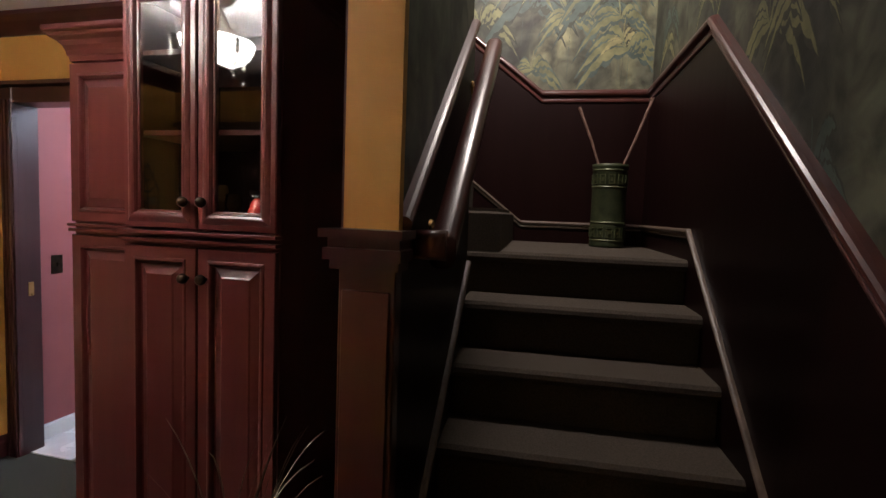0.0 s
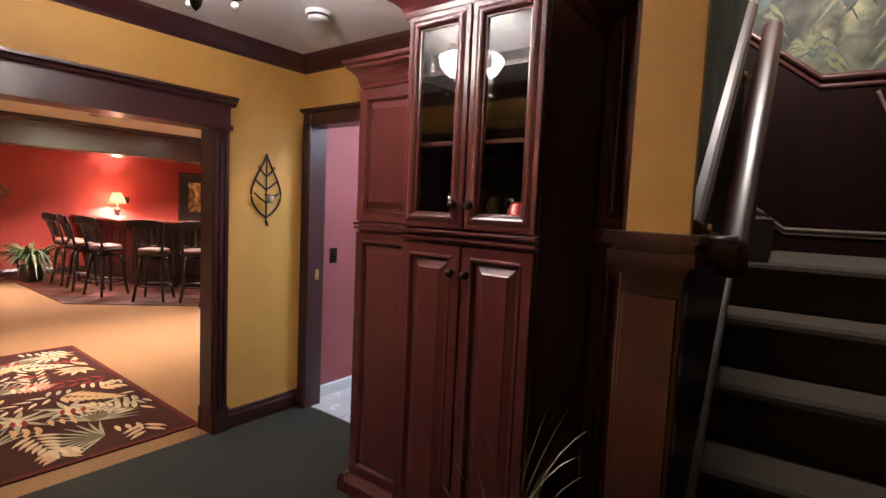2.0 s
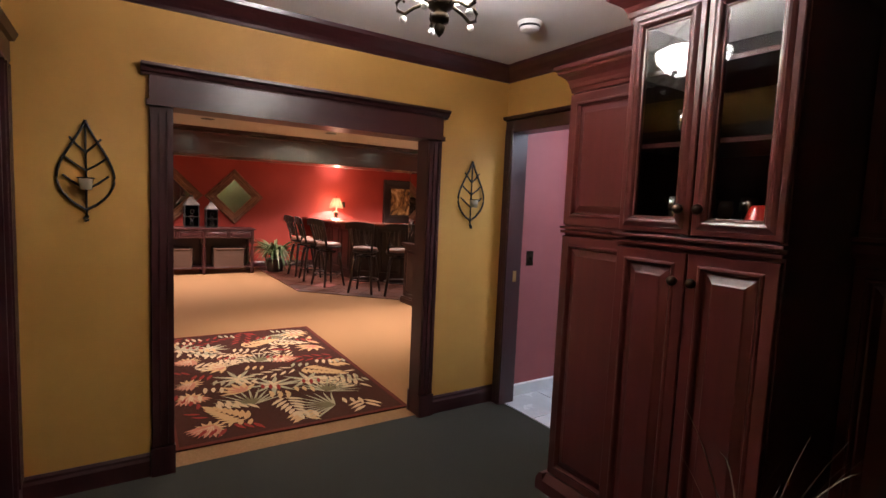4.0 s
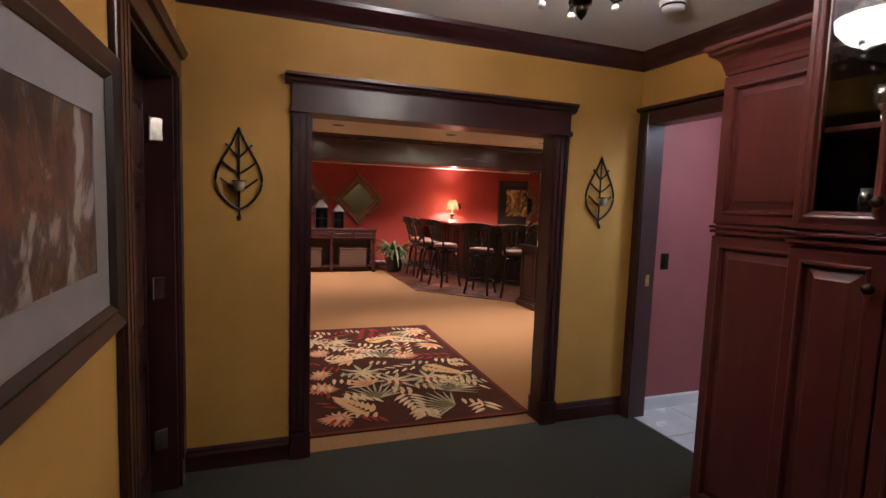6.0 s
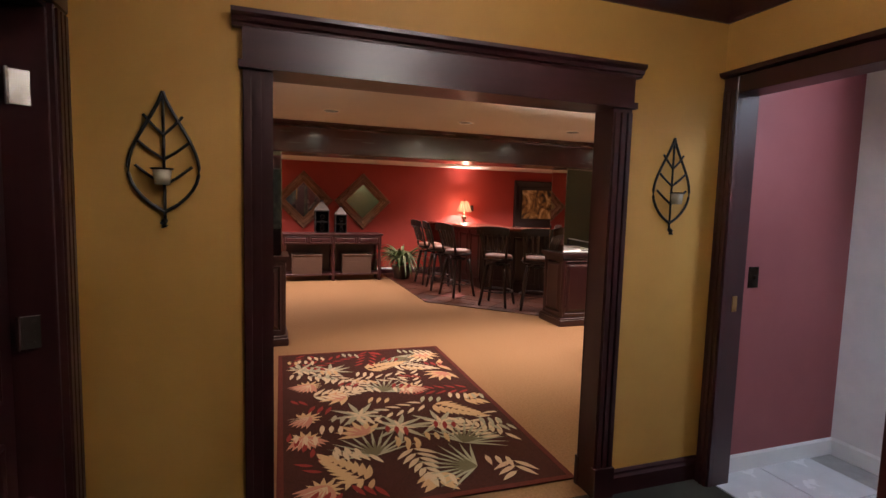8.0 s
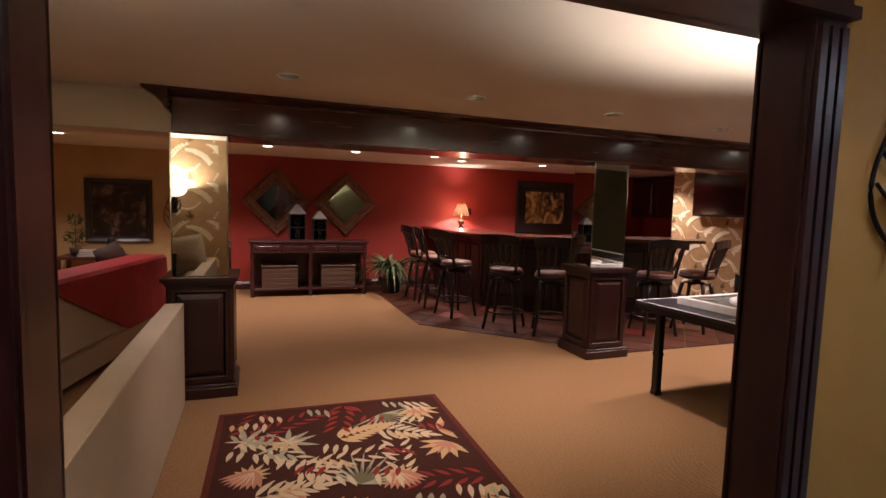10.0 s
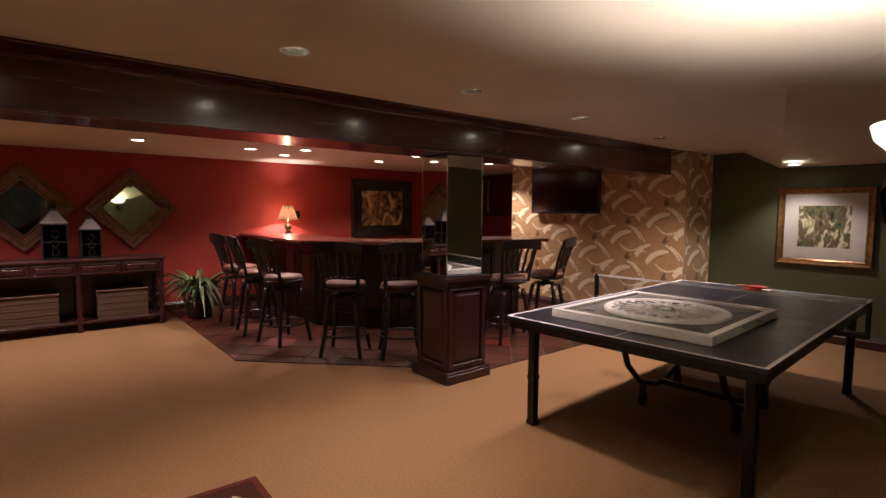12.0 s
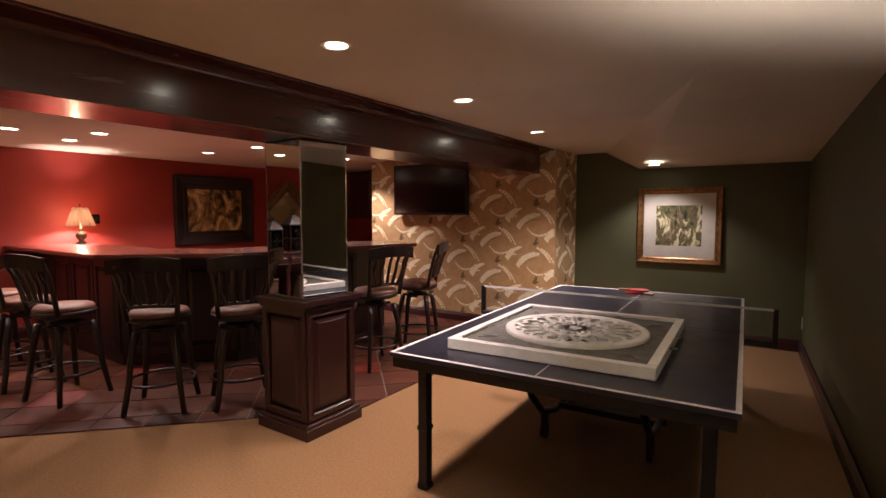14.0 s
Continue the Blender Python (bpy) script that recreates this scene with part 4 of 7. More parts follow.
# hanging bowl light with scrolled arms
ch = thing("hanging_bowl_light", "bronze ceiling light with a frosted glass bowl and scrolled arms", "ceiling light", pose(-1.56, 0.72, 0))
b = bmesh.new()
lathe(b, [(0.0, FOYER_CEIL), (0.075, FOYER_CEIL), (0.07, FOYER_CEIL - 0.02), (0.03, FOYER_CEIL - 0.04), (0.012, FOYER_CEIL - 0.045), (0.012, 2.20), (0.0, 2.20)], seg=20)
part("canopy_and_stem", b, METAL, ch, "", True)
b = bmesh.new()
lathe(b, [(0.168, 2.292), (0.172, 2.287), (0.160, 2.245), (0.122, 2.205), (0.065, 2.178), (0.03, 2.170), (0.03, 2.175), (0.065, 2.184), (0.117, 2.211), (0.154, 2.249), (0.164, 2.292), (0.168, 2.292)], seg=36)
part("bowl", b, BOWL_GLOW, ch, "lit frosted glass bowl", True)
for k in range(3):
    a = 2 * math.pi * k / 3 + 0.5
    c, q = math.cos(a), math.sin(a)
    b = bmesh.new()
    tube(b, [(0.02 * c, 0.02 * q, FOYER_CEIL - 0.05), (0.07 * c, 0.07 * q, 2.40), (0.13 * c, 0.13 * q, 2.325), (0.175 * c, 0.175 * q, 2.30), (0.205 * c, 0.205 * q, 2.305), (0.215 * c, 0.215 * q, 2.325), (0.20 * c, 0.20 * q, 2.335)], 0.006, 8)
    rod = part("rod", b, METAL, ch, "", True)
    b = bmesh.new()
    lathe(b, [(0.0, 2.195), (0.006, 2.20), (0.012, 2.22), (0.010, 2.245), (0.004, 2.275), (0.0, 2.30)], 0.208 * c, 0.208 * q, 10)
    part("crystal_drop", b, CRYSTAL, rod, "clear crystal drop", True)
b = bmesh.new()
lathe(b, [(0.0, 2.19), (0.035, 2.185), (0.05, 2.17), (0.04, 2.15), (0.022, 2.14), (0.032, 2.125), (0.03, 2.105), (0.012, 2.10), (0.02, 2.09), (0.014, 2.07), (0.0, 2.055)], seg=20)
part("finial", b, METAL, ch, "", True)
for k in range(5):
    a = 2 * math.pi * k / 5 + 0.3
    c, s = math.cos(a), math.sin(a)
    pts = [(0.02, 2.15), (0.05, 2.165), (0.09, 2.15), (0.12, 2.13), (0.145, 2.14), (0.15, 2.165), (0.135, 2.18), (0.12, 2.17)]
    b = bmesh.new()
    tube(b, [(c * r, s * r, z) for r, z in pts], 0.0065, 8)
    arm = part("arm", b, METAL, ch, "", True)
    b = bmesh.new()
    bmesh.ops.create_icosphere(b, subdivisions=2, radius=0.013, matrix=Matrix.Translation((c * 0.125, s * 0.125, 2.112)))
    part("crystal_drop", b, CRYSTAL, arm, "clear crystal drop", True)

sd = thing("smoke_detector", "round white smoke detector on the ceiling", "smoke detector", pose(-2.22, 1.70, FOYER_CEIL))
b = bmesh.new()
lathe(b, [(0.0, -0.045), (0.045, -0.045), (0.052, -0.04), (0.055, -0.02), (0.066, -0.015), (0.068, 0.0)], seg=28)
part("housing", b, PLASTIC, sd, "", True)
b = bmesh.new()
lathe(b, [(0.057, -0.018), (0.059, -0.022), (0.059, -0.026), (0.056, -0.030)], seg=28)
part("vent_ring", b, BLACKMETAL, sd)


def leaf_sconce(y, z, x, group):
    """Wrought leaf outline with veins and a candle cup."""
    t = thing("leaf_candle_sconce", "black iron leaf wall sconce with a glass candle cup", "sconce", pose(x, y, z), group)
    h, w = 0.42, 0.112
    side = lambda s: [(0.012, s * w * math.sin(math.pi * u ** 1.55) ** 0.8 if 0 < u < 1 else 0.0, h * (1 - u)) for u in [k / 16 for k in range(17)]]
    for s in (1, -1):
        b = bmesh.new()
        tube(b, side(s), 0.0065, 6)
        part("outline", b, BLACKMETAL, t)
    b = bmesh.new()
    tube(b, [(0.012, 0, h), (0.012, 0, 0.0), (0.012, 0, -0.03)], 0.0055, 6)
    tube(b, [(0.012, 0, -0.03), (0.03, -0.004, -0.04), (0.026, 0.0, -0.052)], 0.010, 6, 0.013)
    part("stem", b, BLACKMETAL, t)
    for k, zz in enumerate((0.10, 0.19, 0.275)):
        reach = (0.090, 0.088, 0.062)[k]
        for s in (1, -1):
            b = bmesh.new()
            tube(b, [(0.012, 0, zz - 0.005), (0.014, s * reach * 0.5, zz + 0.025), (0.012, s * reach, zz + 0.062)], 0.0055, 6)
            part("vein", b, BLACKMETAL, t)
    b = bmesh.new()
    lathe(b, [(0.0, 0.095), (0.024, 0.095), (0.031, 0.15), (0.029, 0.15), (0.022, 0.10), (0.0, 0.10)], 0.05, 0.0, 18)
    part("cup", b, mat("frosted_candle_glass", (0.42, 0.36, 0.26), (0.5, 0.43, 0.32), 0.2, 0, 8, coat=0.5), t, "pale glass candle cup", True)
    b = bmesh.new()
    pts = [(0.05 + 0.034 * math.cos(a), 0.034 * math.sin(a), 0.15) for a in [2 * math.pi * k / 16 for k in range(17)]]
    tube(b, pts, 0.003, 6)
    tube(b, [(0.012, 0, 0.14), (0.02, 0, 0.15)], 0.004, 6)
    part("cup_ring", b, BLACKMETAL, t)
    return t


ls = leaf_sconce(-0.325, 1.395, -3.01, "leaf sconces")
copy_thing(ls, pose(-3.01, 1.925, 1.385))
copy_thing(ls, pose(-11.02, -0.91, 0.98) @ Matrix.Diagonal((1, 1, 1.38, 1)))


def picture(name, label, m, w, h, border, depth, frame_mat, matw, mat_mat, art_mat, group=""):
    """A framed picture in the xz plane facing -y, hung with its back at y = 0."""
    t = thing(name, label, "picture", m, group)
    b = bmesh.new()
    o = [(-w / 2, -h / 2), (w / 2, -h / 2), (w / 2, h / 2), (-w / 2, h / 2)]
    rows = [(0.0, 0.0), (0.0, -depth * 0.8), (border * 0.12, -depth), (border * 0.3, -depth * 0.85), (border * 0.62, -depth * 0.6), (border * 0.75, -depth * 0.72), (border * 0.9, -depth * 0.5), (border, -depth * 0.35), (border, 0.0)]
    rings = []
    for ins, y in rows:
        rings.append([b.verts.new((x - math.copysign(ins, x), y, z - math.copysign(ins, z))) for x, z in o])
    for r0, r1 in zip(rings, rings[1:]):
        for k in range(4):
            b.faces.new((r0[k], r0[(k + 1) % 4], r1[(k + 1) % 4], r1[k]))
    bmesh.ops.recalc_face_normals(b, faces=b.faces[:])
    part("frame", b, frame_mat, t)
    iw, ih = w / 2 - border - matw, h / 2 - border - matw
    if matw:
        W, H = w / 2 - border, h / 2 - border
        b = bmesh.new()
        loft_rings(b, [[(-p, y, -q), (p, y, -q), (p, y, q), (-p, y, q)] for p, q, y in ((W, H, -0.002), (W, H, -0.010), (iw, ih, -0.010), (iw - 0.002, ih - 0.002, -0.002))], False, False)
        part("mat_board", b, mat_mat, t, "pale mat board")
    part("art", boxes((-iw, -0.007, -ih, iw, -0.002, ih)), art_mat, t)
    return t


def art(name, cols, scale, distort=1.5, stretch=(1, 1, 1), rough=0.35):
    """Loose painted patches in several colours."""
    m = mat(name, cols[0], cols[1], rough, 0, scale, stretch)
    nt = m.node_tree
    n = nt.nodes["Noise Texture"]
    n.inputs["Distortion"].default_value = distort
    e = nt.nodes["Color Ramp"].color_ramp.elements
    e[0].position, e[1].position = 0.38, 0.62
    for k, c in enumerate(cols[2:]):
        x = e.new(0.38 + 0.24 * (k + 1) / (len(cols) - 1))
        x.color = rgb(c)
    e[len(e) - 1].color = rgb(cols[1])
    return m


MATBOARD = mat("ivory_mat_board", (0.52, 0.47, 0.38), (0.58, 0.53, 0.43), 0.8, 0, 6)
GREYMAT = mat("pale_grey_mat_board", (0.24, 0.23, 0.24), (0.29, 0.28, 0.29), 0.5, 0, 6, coat=0.3)
DARKFRAME = wood("carved_dark_frame", (0.010, 0.0046, 0.0038), (0.022, 0.0095, 0.0075), 0.45, 0.15)
GILTFRAME = mat("antique_gilt_frame", (0.16, 0.075, 0.025), (0.30, 0.15, 0.05), 0.35, 0.5, 25)
picture("framed_painting", "large framed abstract landscape painting behind glass", pose(-1.21, SW, 1.463, 0, 0, 180), 1.10, 0.725, 0.072, 0.035, DARKFRAME, 0.10, GREYMAT,
             art("landscape_art", [(0.006, 0.006, 0.008), (0.34, 0.31, 0.30), (0.020, 0.012, 0.012), (0.040, 0.022, 0.030), (0.13, 0.060, 0.024), (0.045, 0.040, 0.050), (0.20, 0.16, 0.13)], 5.5, 1.3, (1, 1, 0.75)))

# green tin vase with sticks on the landing
vs_ = thing("tin_vase", "green embossed metal vase holding two sticks", "vase", STAIR @ pose(0.45, 3.06, LAND_Z))
b = bmesh.new()
lathe(b, [(0.0, 0.0), (0.092, 0.0), (0.100, 0.008), (0.095, 0.02), (0.095, 0.44), (0.100, 0.452), (0.100, 0.47), (0.094, 0.47), (0.088, 0.40), (0.0, 0.40)], seg=32)
part("body", b, mat("aged_green_metal", (0.026, 0.036, 0.016), (0.060, 0.072, 0.034), 0.45, 0.3, 14), vs_, "", True)
VBAND = mat("worn_brass_band", (0.05, 0.07, 0.03), (0.11, 0.12, 0.055), 0.45, 0.4, 20)
for z in (0.035, 0.135, 0.335, 0.43):
    b = bmesh.new()
    lathe(b, [(0.095, z), (0.099, z + 0.006), (0.095, z + 0.012)], seg=32)
    part("band", b, VBAND, vs_)
for k in range(12):
    a = 2 * math.pi * k / 12
    for z in (0.085, 0.385):
        b = boxes((-0.017, -0.003, -0.028, 0.017, 0.003, -0.022), (-0.017, -0.003, 0.022, 0.017, 0.003, 0.028), (-0.017, -0.003, -0.022, -0.011, 0.003, 0.022), (0.011, -0.003, -0.022, 0.017, 0.003, 0.022), (-0.005, -0.003, -0.010, 0.005, 0.003, 0.010))
        o = part("embossed_square", b, VBAND, vs_)
        o.matrix_basis = pose(0.096 * math.cos(a), 0.096 * math.sin(a), z, 0, 0, math.degrees(a) + 90)
for p0, p1 in (((-0.05, 0, 0.42), (-0.19, 0.02, 0.80)), ((0.05, 0, 0.42), (0.21, 0.01, 0.85))):
    b = bmesh.new()
    tube(b, [p0, tuple((a + c) / 2 + 0.006 for a, c in zip(p0, p1)), p1], 0.006, 7, 0.009)
    part("stick", b, mat("pale_stick", (0.13, 0.07, 0.05), (0.22, 0.13, 0.10), 0.7, 0, 30), vs_)

# tall dry grass in a floor pot
rng = random.Random(4)
gp = thing("grass_plant", "tall dry ornamental grass in a dark floor pot", "plant", pose(-0.57, 1.02, 0))
b = bmesh.new()
lathe(b, [(0.0, 0.0), (0.085, 0.0), (0.095, 0.02), (0.11, 0.25), (0.09, 0.42), (0.10, 0.45), (0.092, 0.45), (0.08, 0.42), (0.0, 0.40)], seg=24)
part("pot", b, mat("dark_glazed_pot", (0.02, 0.018, 0.016), (0.04, 0.034, 0.03), 0.3, 0, 10), gp, "", True)


def blade(bm, base, yaw, length, lean, width, droop):
    n = 9
    last = None
    side = Vector((-math.sin(yaw), math.cos(yaw), 0))
    fwd = Vector((math.cos(yaw), math.sin(yaw), 0))
    for k in range(n + 1):
        u = k / n
        p = Vector(base) + fwd * (lean * u ** 1.6 * length) + Vector((0, 0, length * (u - droop * u ** 3)))
        w = width * (1 - u ** 2) * (0.5 + u) + 0.0006
        row = (bm.verts.new(p - side * w), bm.verts.new(p + Vector((0, 0, -w * 0.5))), bm.verts.new(p + side * w))
        if last:
            bm.faces.new((last[0], last[1], row[1], row[0]))
            bm.faces.new((last[1], last[2], row[2], row[1]))
        last = row


for k in range(26):
    b = bmesh.new()
    a = rng.uniform(-0.5, 0.75) if k % 4 else rng.uniform(2.6, 4.4)
    length = rng.uniform(0.36, 0.78)
    reach = rng.uniform(0.07, 0.22)
    blade(b, (-0.05 + 0.05 * rng.random(), 0.06 * (rng.random() - 0.5), 0.40), a, length, reach / length, rng.uniform(0.0026, 0.0050), rng.uniform(0.05, 0.34))
    part("grass_blade", b, GRASSBLADE, gp)

# ---- basement room: large things ----


def pedestal(x, y, label, turn=0.0):
    """Panelled pedestal with a mirror-clad column up to the beam."""
    p = thing("column_pedestal", label, "column", pose(x, y, 0), "mirrored columns")
    part("plinth", boxes((-0.25, -0.25, 0, 0.25, 0.25, 0.075), (-0.24, -0.24, 0.075, 0.24, 0.24, 0.10), bevel=0.004), PEDWOOD, p)
    body = part("body", boxes((-0.21, -0.21, 0.10, 0.21, 0.21, 0.84)), PEDWOOD, p)
    for r in range(4):
        o = part("panel", panel_bm(0.42, 0.72, 0.012, 0.05, 0.04), PEDWOOD, body)
        o.matrix_basis = pose(0, 0, 0, 0, 0, 90 * r) @ pose(-0.21, -0.222, 0.11)
    b = bmesh.new()
    for z0, z1, d in ((0.83, 0.85, 0.228), (0.85, 0.865, 0.24), (0.865, 0.895, 0.255)):
        bx(b, -d, -d, z0, d, d, z1)
    part("top", b, PEDWOOD, p)
    w = 0.185
    tilt = Matrix.Rotation(radians(turn), 4, "Z")
    o = part("core", boxes((-w + 0.01, -w + 0.01, 0.895, w - 0.01, w - 0.01, 1.92)), BLACKMETAL, p)
    o.matrix_basis = tilt
    for r in range(4):
        o = part("mirror_panel", boxes((-w + 0.004, -w - 0.003, 0.900, w - 0.004, -w + 0.003, 1.915), bevel=0.002), MIRROR, p, "tall mirror panel")
        o.matrix_basis = tilt @ pose(0, 0, 0, 0, 0, 90 * r)
        o = part("corner_strip", boxes((-w - 0.004, -w - 0.004, 0.895, -w + 0.004, -w + 0.004, 1.92), bevel=0.0015), CHROME, p, "bright bevelled corner strip")
        o.matrix_basis = tilt @ pose(0, 0, 0, 0, 0, 90 * r)
    return p


pedestal(-6.425, 3.60, "dark wood pedestal with a mirrored column above", -4.0)
pedestal(-6.355, -0.045, "dark wood pedestal with a mirrored column above")

# console table
con = thing("console_table", "long dark wood console table with drawers and a low shelf", "console table", pose(-10.18, 1.125, 0, 0, 0, 90))
# local: x runs along the table, y = 0 is the front, +y towards the wall
L2 = 0.91
part("top", boxes((-L2, -0.02, 0.83, L2, 0.46, 0.862), bevel=0.006), MAHOG, con)
part("apron", boxes((-L2 + 0.03, 0.01, 0.66, L2 - 0.03, 0.44, 0.83)), MAHOG, con)
for k in range(4):
    x0 = -L2 + 0.06 + k * 0.43
    o = part("drawer", panel_bm(0.40, 0.13, 0.014, 0.022, 0.014), MAHOG, con)
    o.location = (x0, -0.004, 0.68)
    b = bmesh.new()
    cone(b, (0.2, 0, 0.065), (0.2, -0.02, 0.065), 0.012, 0.015, 12)
    part("pull", b, METAL, o, "dark metal pull")
LEG = [(0.0, 0.0), (0.032, 0.0), (0.036, 0.04), (0.026, 0.06), (0.036, 0.09), (0.036, 0.16), (0.022, 0.18), (0.030, 0.24), (0.034, 0.36), (0.024, 0.50), (0.020, 0.55), (0.036, 0.58), (0.036, 0.66)]
for x in (-L2 + 0.06, 0, L2 - 0.06):
    for y in (0.045, 0.40):
        b = bmesh.new()
        lathe(b, LEG, x, y, 16)
        part("leg", b, MAHOG, con, "", True)
part("back_panel", boxes((-L2 + 0.05, 0.42, 0.13, L2 - 0.05, 0.435, 0.66)), MAHOG, con)
part("shelf", boxes((-L2 + 0.03, 0.02, 0.10, L2 - 0.03, 0.43, 0.13), bevel=0.004), MAHOG, con)
basket = thing("wicker_basket", "rectangular woven wicker basket on the console shelf", "basket", pose(-10.22, 0.67, 0.13, 0, 0, 90), "wicker baskets")
b = bmesh.new()
for k in range(9):
    z = k * 0.037
    o = 0.004 * (k % 2)
    for d in ((-0.26, -0.0 - o, z, 0.26, 0.02, z + 0.034), (-0.26, 0.30, z, 0.26, 0.32 + o, z + 0.034), (-0.26 - o, 0.02, z, -0.24, 0.30, z + 0.034), (0.24, 0.02, z, 0.26 + o, 0.30, z + 0.034)):
        bx(b, *d)
bx(b, -0.25, 0.02, 0.0, 0.25, 0.30, 0.01)
part("weave", b, WICKER, basket)
b = bmesh.new()
tube(b, [(-0.262, -0.004, 0.338), (0.262, -0.004, 0.338), (0.262, 0.324, 0.338), (-0.262, 0.324, 0.338), (-0.262, -0.004, 0.338)], 0.012, 8)
part("rim", b, WICKER, basket)
copy_thing(basket, pose(-10.22, 1.56, 0.13, 0, 0, 90))


def lantern(y, h, label):
    t = thing("lantern", label, "lantern", pose(-10.38, y, 0.862), "lanterns")
    w = h * 0.175
    part("base", boxes((-w, -w, 0, w, w, 0.025)), BLACKMETAL, t)
    for sx in (-1, 1):
        for sy in (-1, 1):
            part("post", boxes((sx * w - 0.008, sy * w - 0.008, 0.025, sx * w + 0.008, sy * w + 0.008, h * 0.60)), BLACKMETAL, t)
    part("top_plate", boxes((-w - 0.01, -w - 0.01, h * 0.60, w + 0.01, w + 0.01, h * 0.63)), BLACKMETAL, t)
    for s in (-1, 1):
        part("crossbar", boxes((-w, s * w - 0.003, h * 0.30, w, s * w + 0.003, h * 0.32)), BLACKMETAL, t)
        part("crossbar", boxes((s * w - 0.003, -w, h * 0.30, s * w + 0.003, w, h * 0.32)), BLACKMETAL, t)
    for r_ in range(4):
        b = boxes((-w + 0.008, -w - 0.0015, 0.025, w - 0.008, -w + 0.0015, h * 0.60))
        o = part("pane", b, SMOKED, t, "smoked glass side pane")
        o.visible_shadow = False
        o.matrix_basis = pose(0, 0, 0, 0, 0, 90 * r_)
        b = bmesh.new()
        for k in range(3):
            cz = h * (0.13 + 0.16 * k)
            tube(b, [(0.032 * math.cos(q), -w - 0.003, cz + h * 0.065 * math.sin(q)) for q in [2 * math.pi * j / 12 for j in range(13)]], 0.003, 5)
        o = part("scrollwork", b, BLACKMETAL, t)
        o.matrix_basis = pose(0, 0, 0, 0, 0, 90 * r_)
    b = bmesh.new()
    bmesh.ops.create_cone(b, cap_ends=True, segments=4, radius1=w * 1.6, radius2=w * 0.35, depth=h * 0.22, matrix=Matrix.Translation((0, 0, h * 0.74)) @ Matrix.Rotation(math.pi / 4, 4, "Z"))
    part("roof", b, PEWTER, t, "pale pewter roof")
    b = bmesh.new()
    cone(b, (0, 0, h * 0.85), (0, 0, h * 0.90), w * 0.3, w * 0.25, 10)
    tube(b, [(0, 0.03 * math.cos(a), h * 0.93 + 0.03 * math.sin(a)) for a in [2 * math.pi * k / 12 for k in range(13)]], 0.004, 6)
    part("ring", b, BLACKMETAL, t)
    b = bmesh.new()
    lathe(b, [(0.0, 0.025), (0.032, 0.025), (0.032, h * 0.32), (0.0, h * 0.32)], seg=14)
    part("candle", b, mat("ivory_candle_wax", (0.45, 0.40, 0.30), (0.52, 0.46, 0.36), 0.5), t, "ivory candle")


lantern(0.93, 0.66, "tall black metal lantern with a pale roof")
lantern(1.27, 0.55, "shorter black metal lantern with a pale roof")


def diamond_mirror(y, z, g):
    t = thing("diamond_mirror", "square mirror hung as a diamond in a stepped wooden frame", "mirror", pose(-11.02, y, z), g)
    R, r = 0.555, 0.335
    b = bmesh.new()
    rows = [(R, 0.0), (R, 0.050), (R - 0.02, 0.072), (R - 0.085, 0.064), (R - 0.095, 0.046), (R - 0.125, 0.040), (R - 0.132, 0.030), (R - 0.165, 0.025), (R - 0.172, 0.018), (r, 0.016), (r, 0.0)]
    rings = [[b.verts.new((x, rr * c, rr * s)) for c, s in ((1, 0), (0, 1), (-1, 0), (0, -1))] for rr, x in rows]
    for a, c in zip(rings, rings[1:]):
        for k in range(4):
            b.faces.new((a[k], a[(k + 1) % 4], c[(k + 1) % 4], c[k]))
    bmesh.ops.recalc_face_normals(b, faces=b.faces[:])
    # Added pale rings paint the light that the frame's steps catch.
    for rr, x, th_ in ((R - 0.110, 0.044, 0.010), (R - 0.150, 0.030, 0.009), (r + 0.012, 0.018, 0.008)):
        bead = bmesh.new()
        tube(bead, [(x, rr * c, rr * s) for c, s in ((0.5, 0.5), (0, 1), (-1, 0), (0, -1), (1, 0), (0.5, 0.5))], th_, 6)
        part("bead", bead, mat("lit_step_bronze", (0.30, 0.16, 0.10), (0.42, 0.25, 0.16), 0.35, 0.3, 18), t, "added pale bead painting light caught on the frame steps")
    part("frame", b, mat("bronzed_wood_frame", (0.13, 0.055, 0.030), (0.24, 0.115, 0.065), 0.3, 0.25, 18), t)
    b = bmesh.new()
    vv = [b.verts.new((0.012, r * c, r * s)) for c, s in ((1, 0), (0, 1), (-1, 0), (0, -1))]
    ww = [b.verts.new((0.002, r * c, r * s)) for c, s in ((1, 0), (0, 1), (-1, 0), (0, -1))]
    b.faces.new(vv)
    b.faces.new(ww[::-1])
    for k in range(4):
        b.faces.new((vv[k], vv[(k + 1) % 4], ww[(k + 1) % 4], ww[k]))
    bmesh.ops.recalc_face_normals(b, faces=b.faces[:])
    part("glass", b, MIRROR, t, "clear mirror glass")


diamond_mirror(0.65, 1.455, "diamond mirrors")
diamond_mirror(1.79, 1.455, "diamond mirrors")


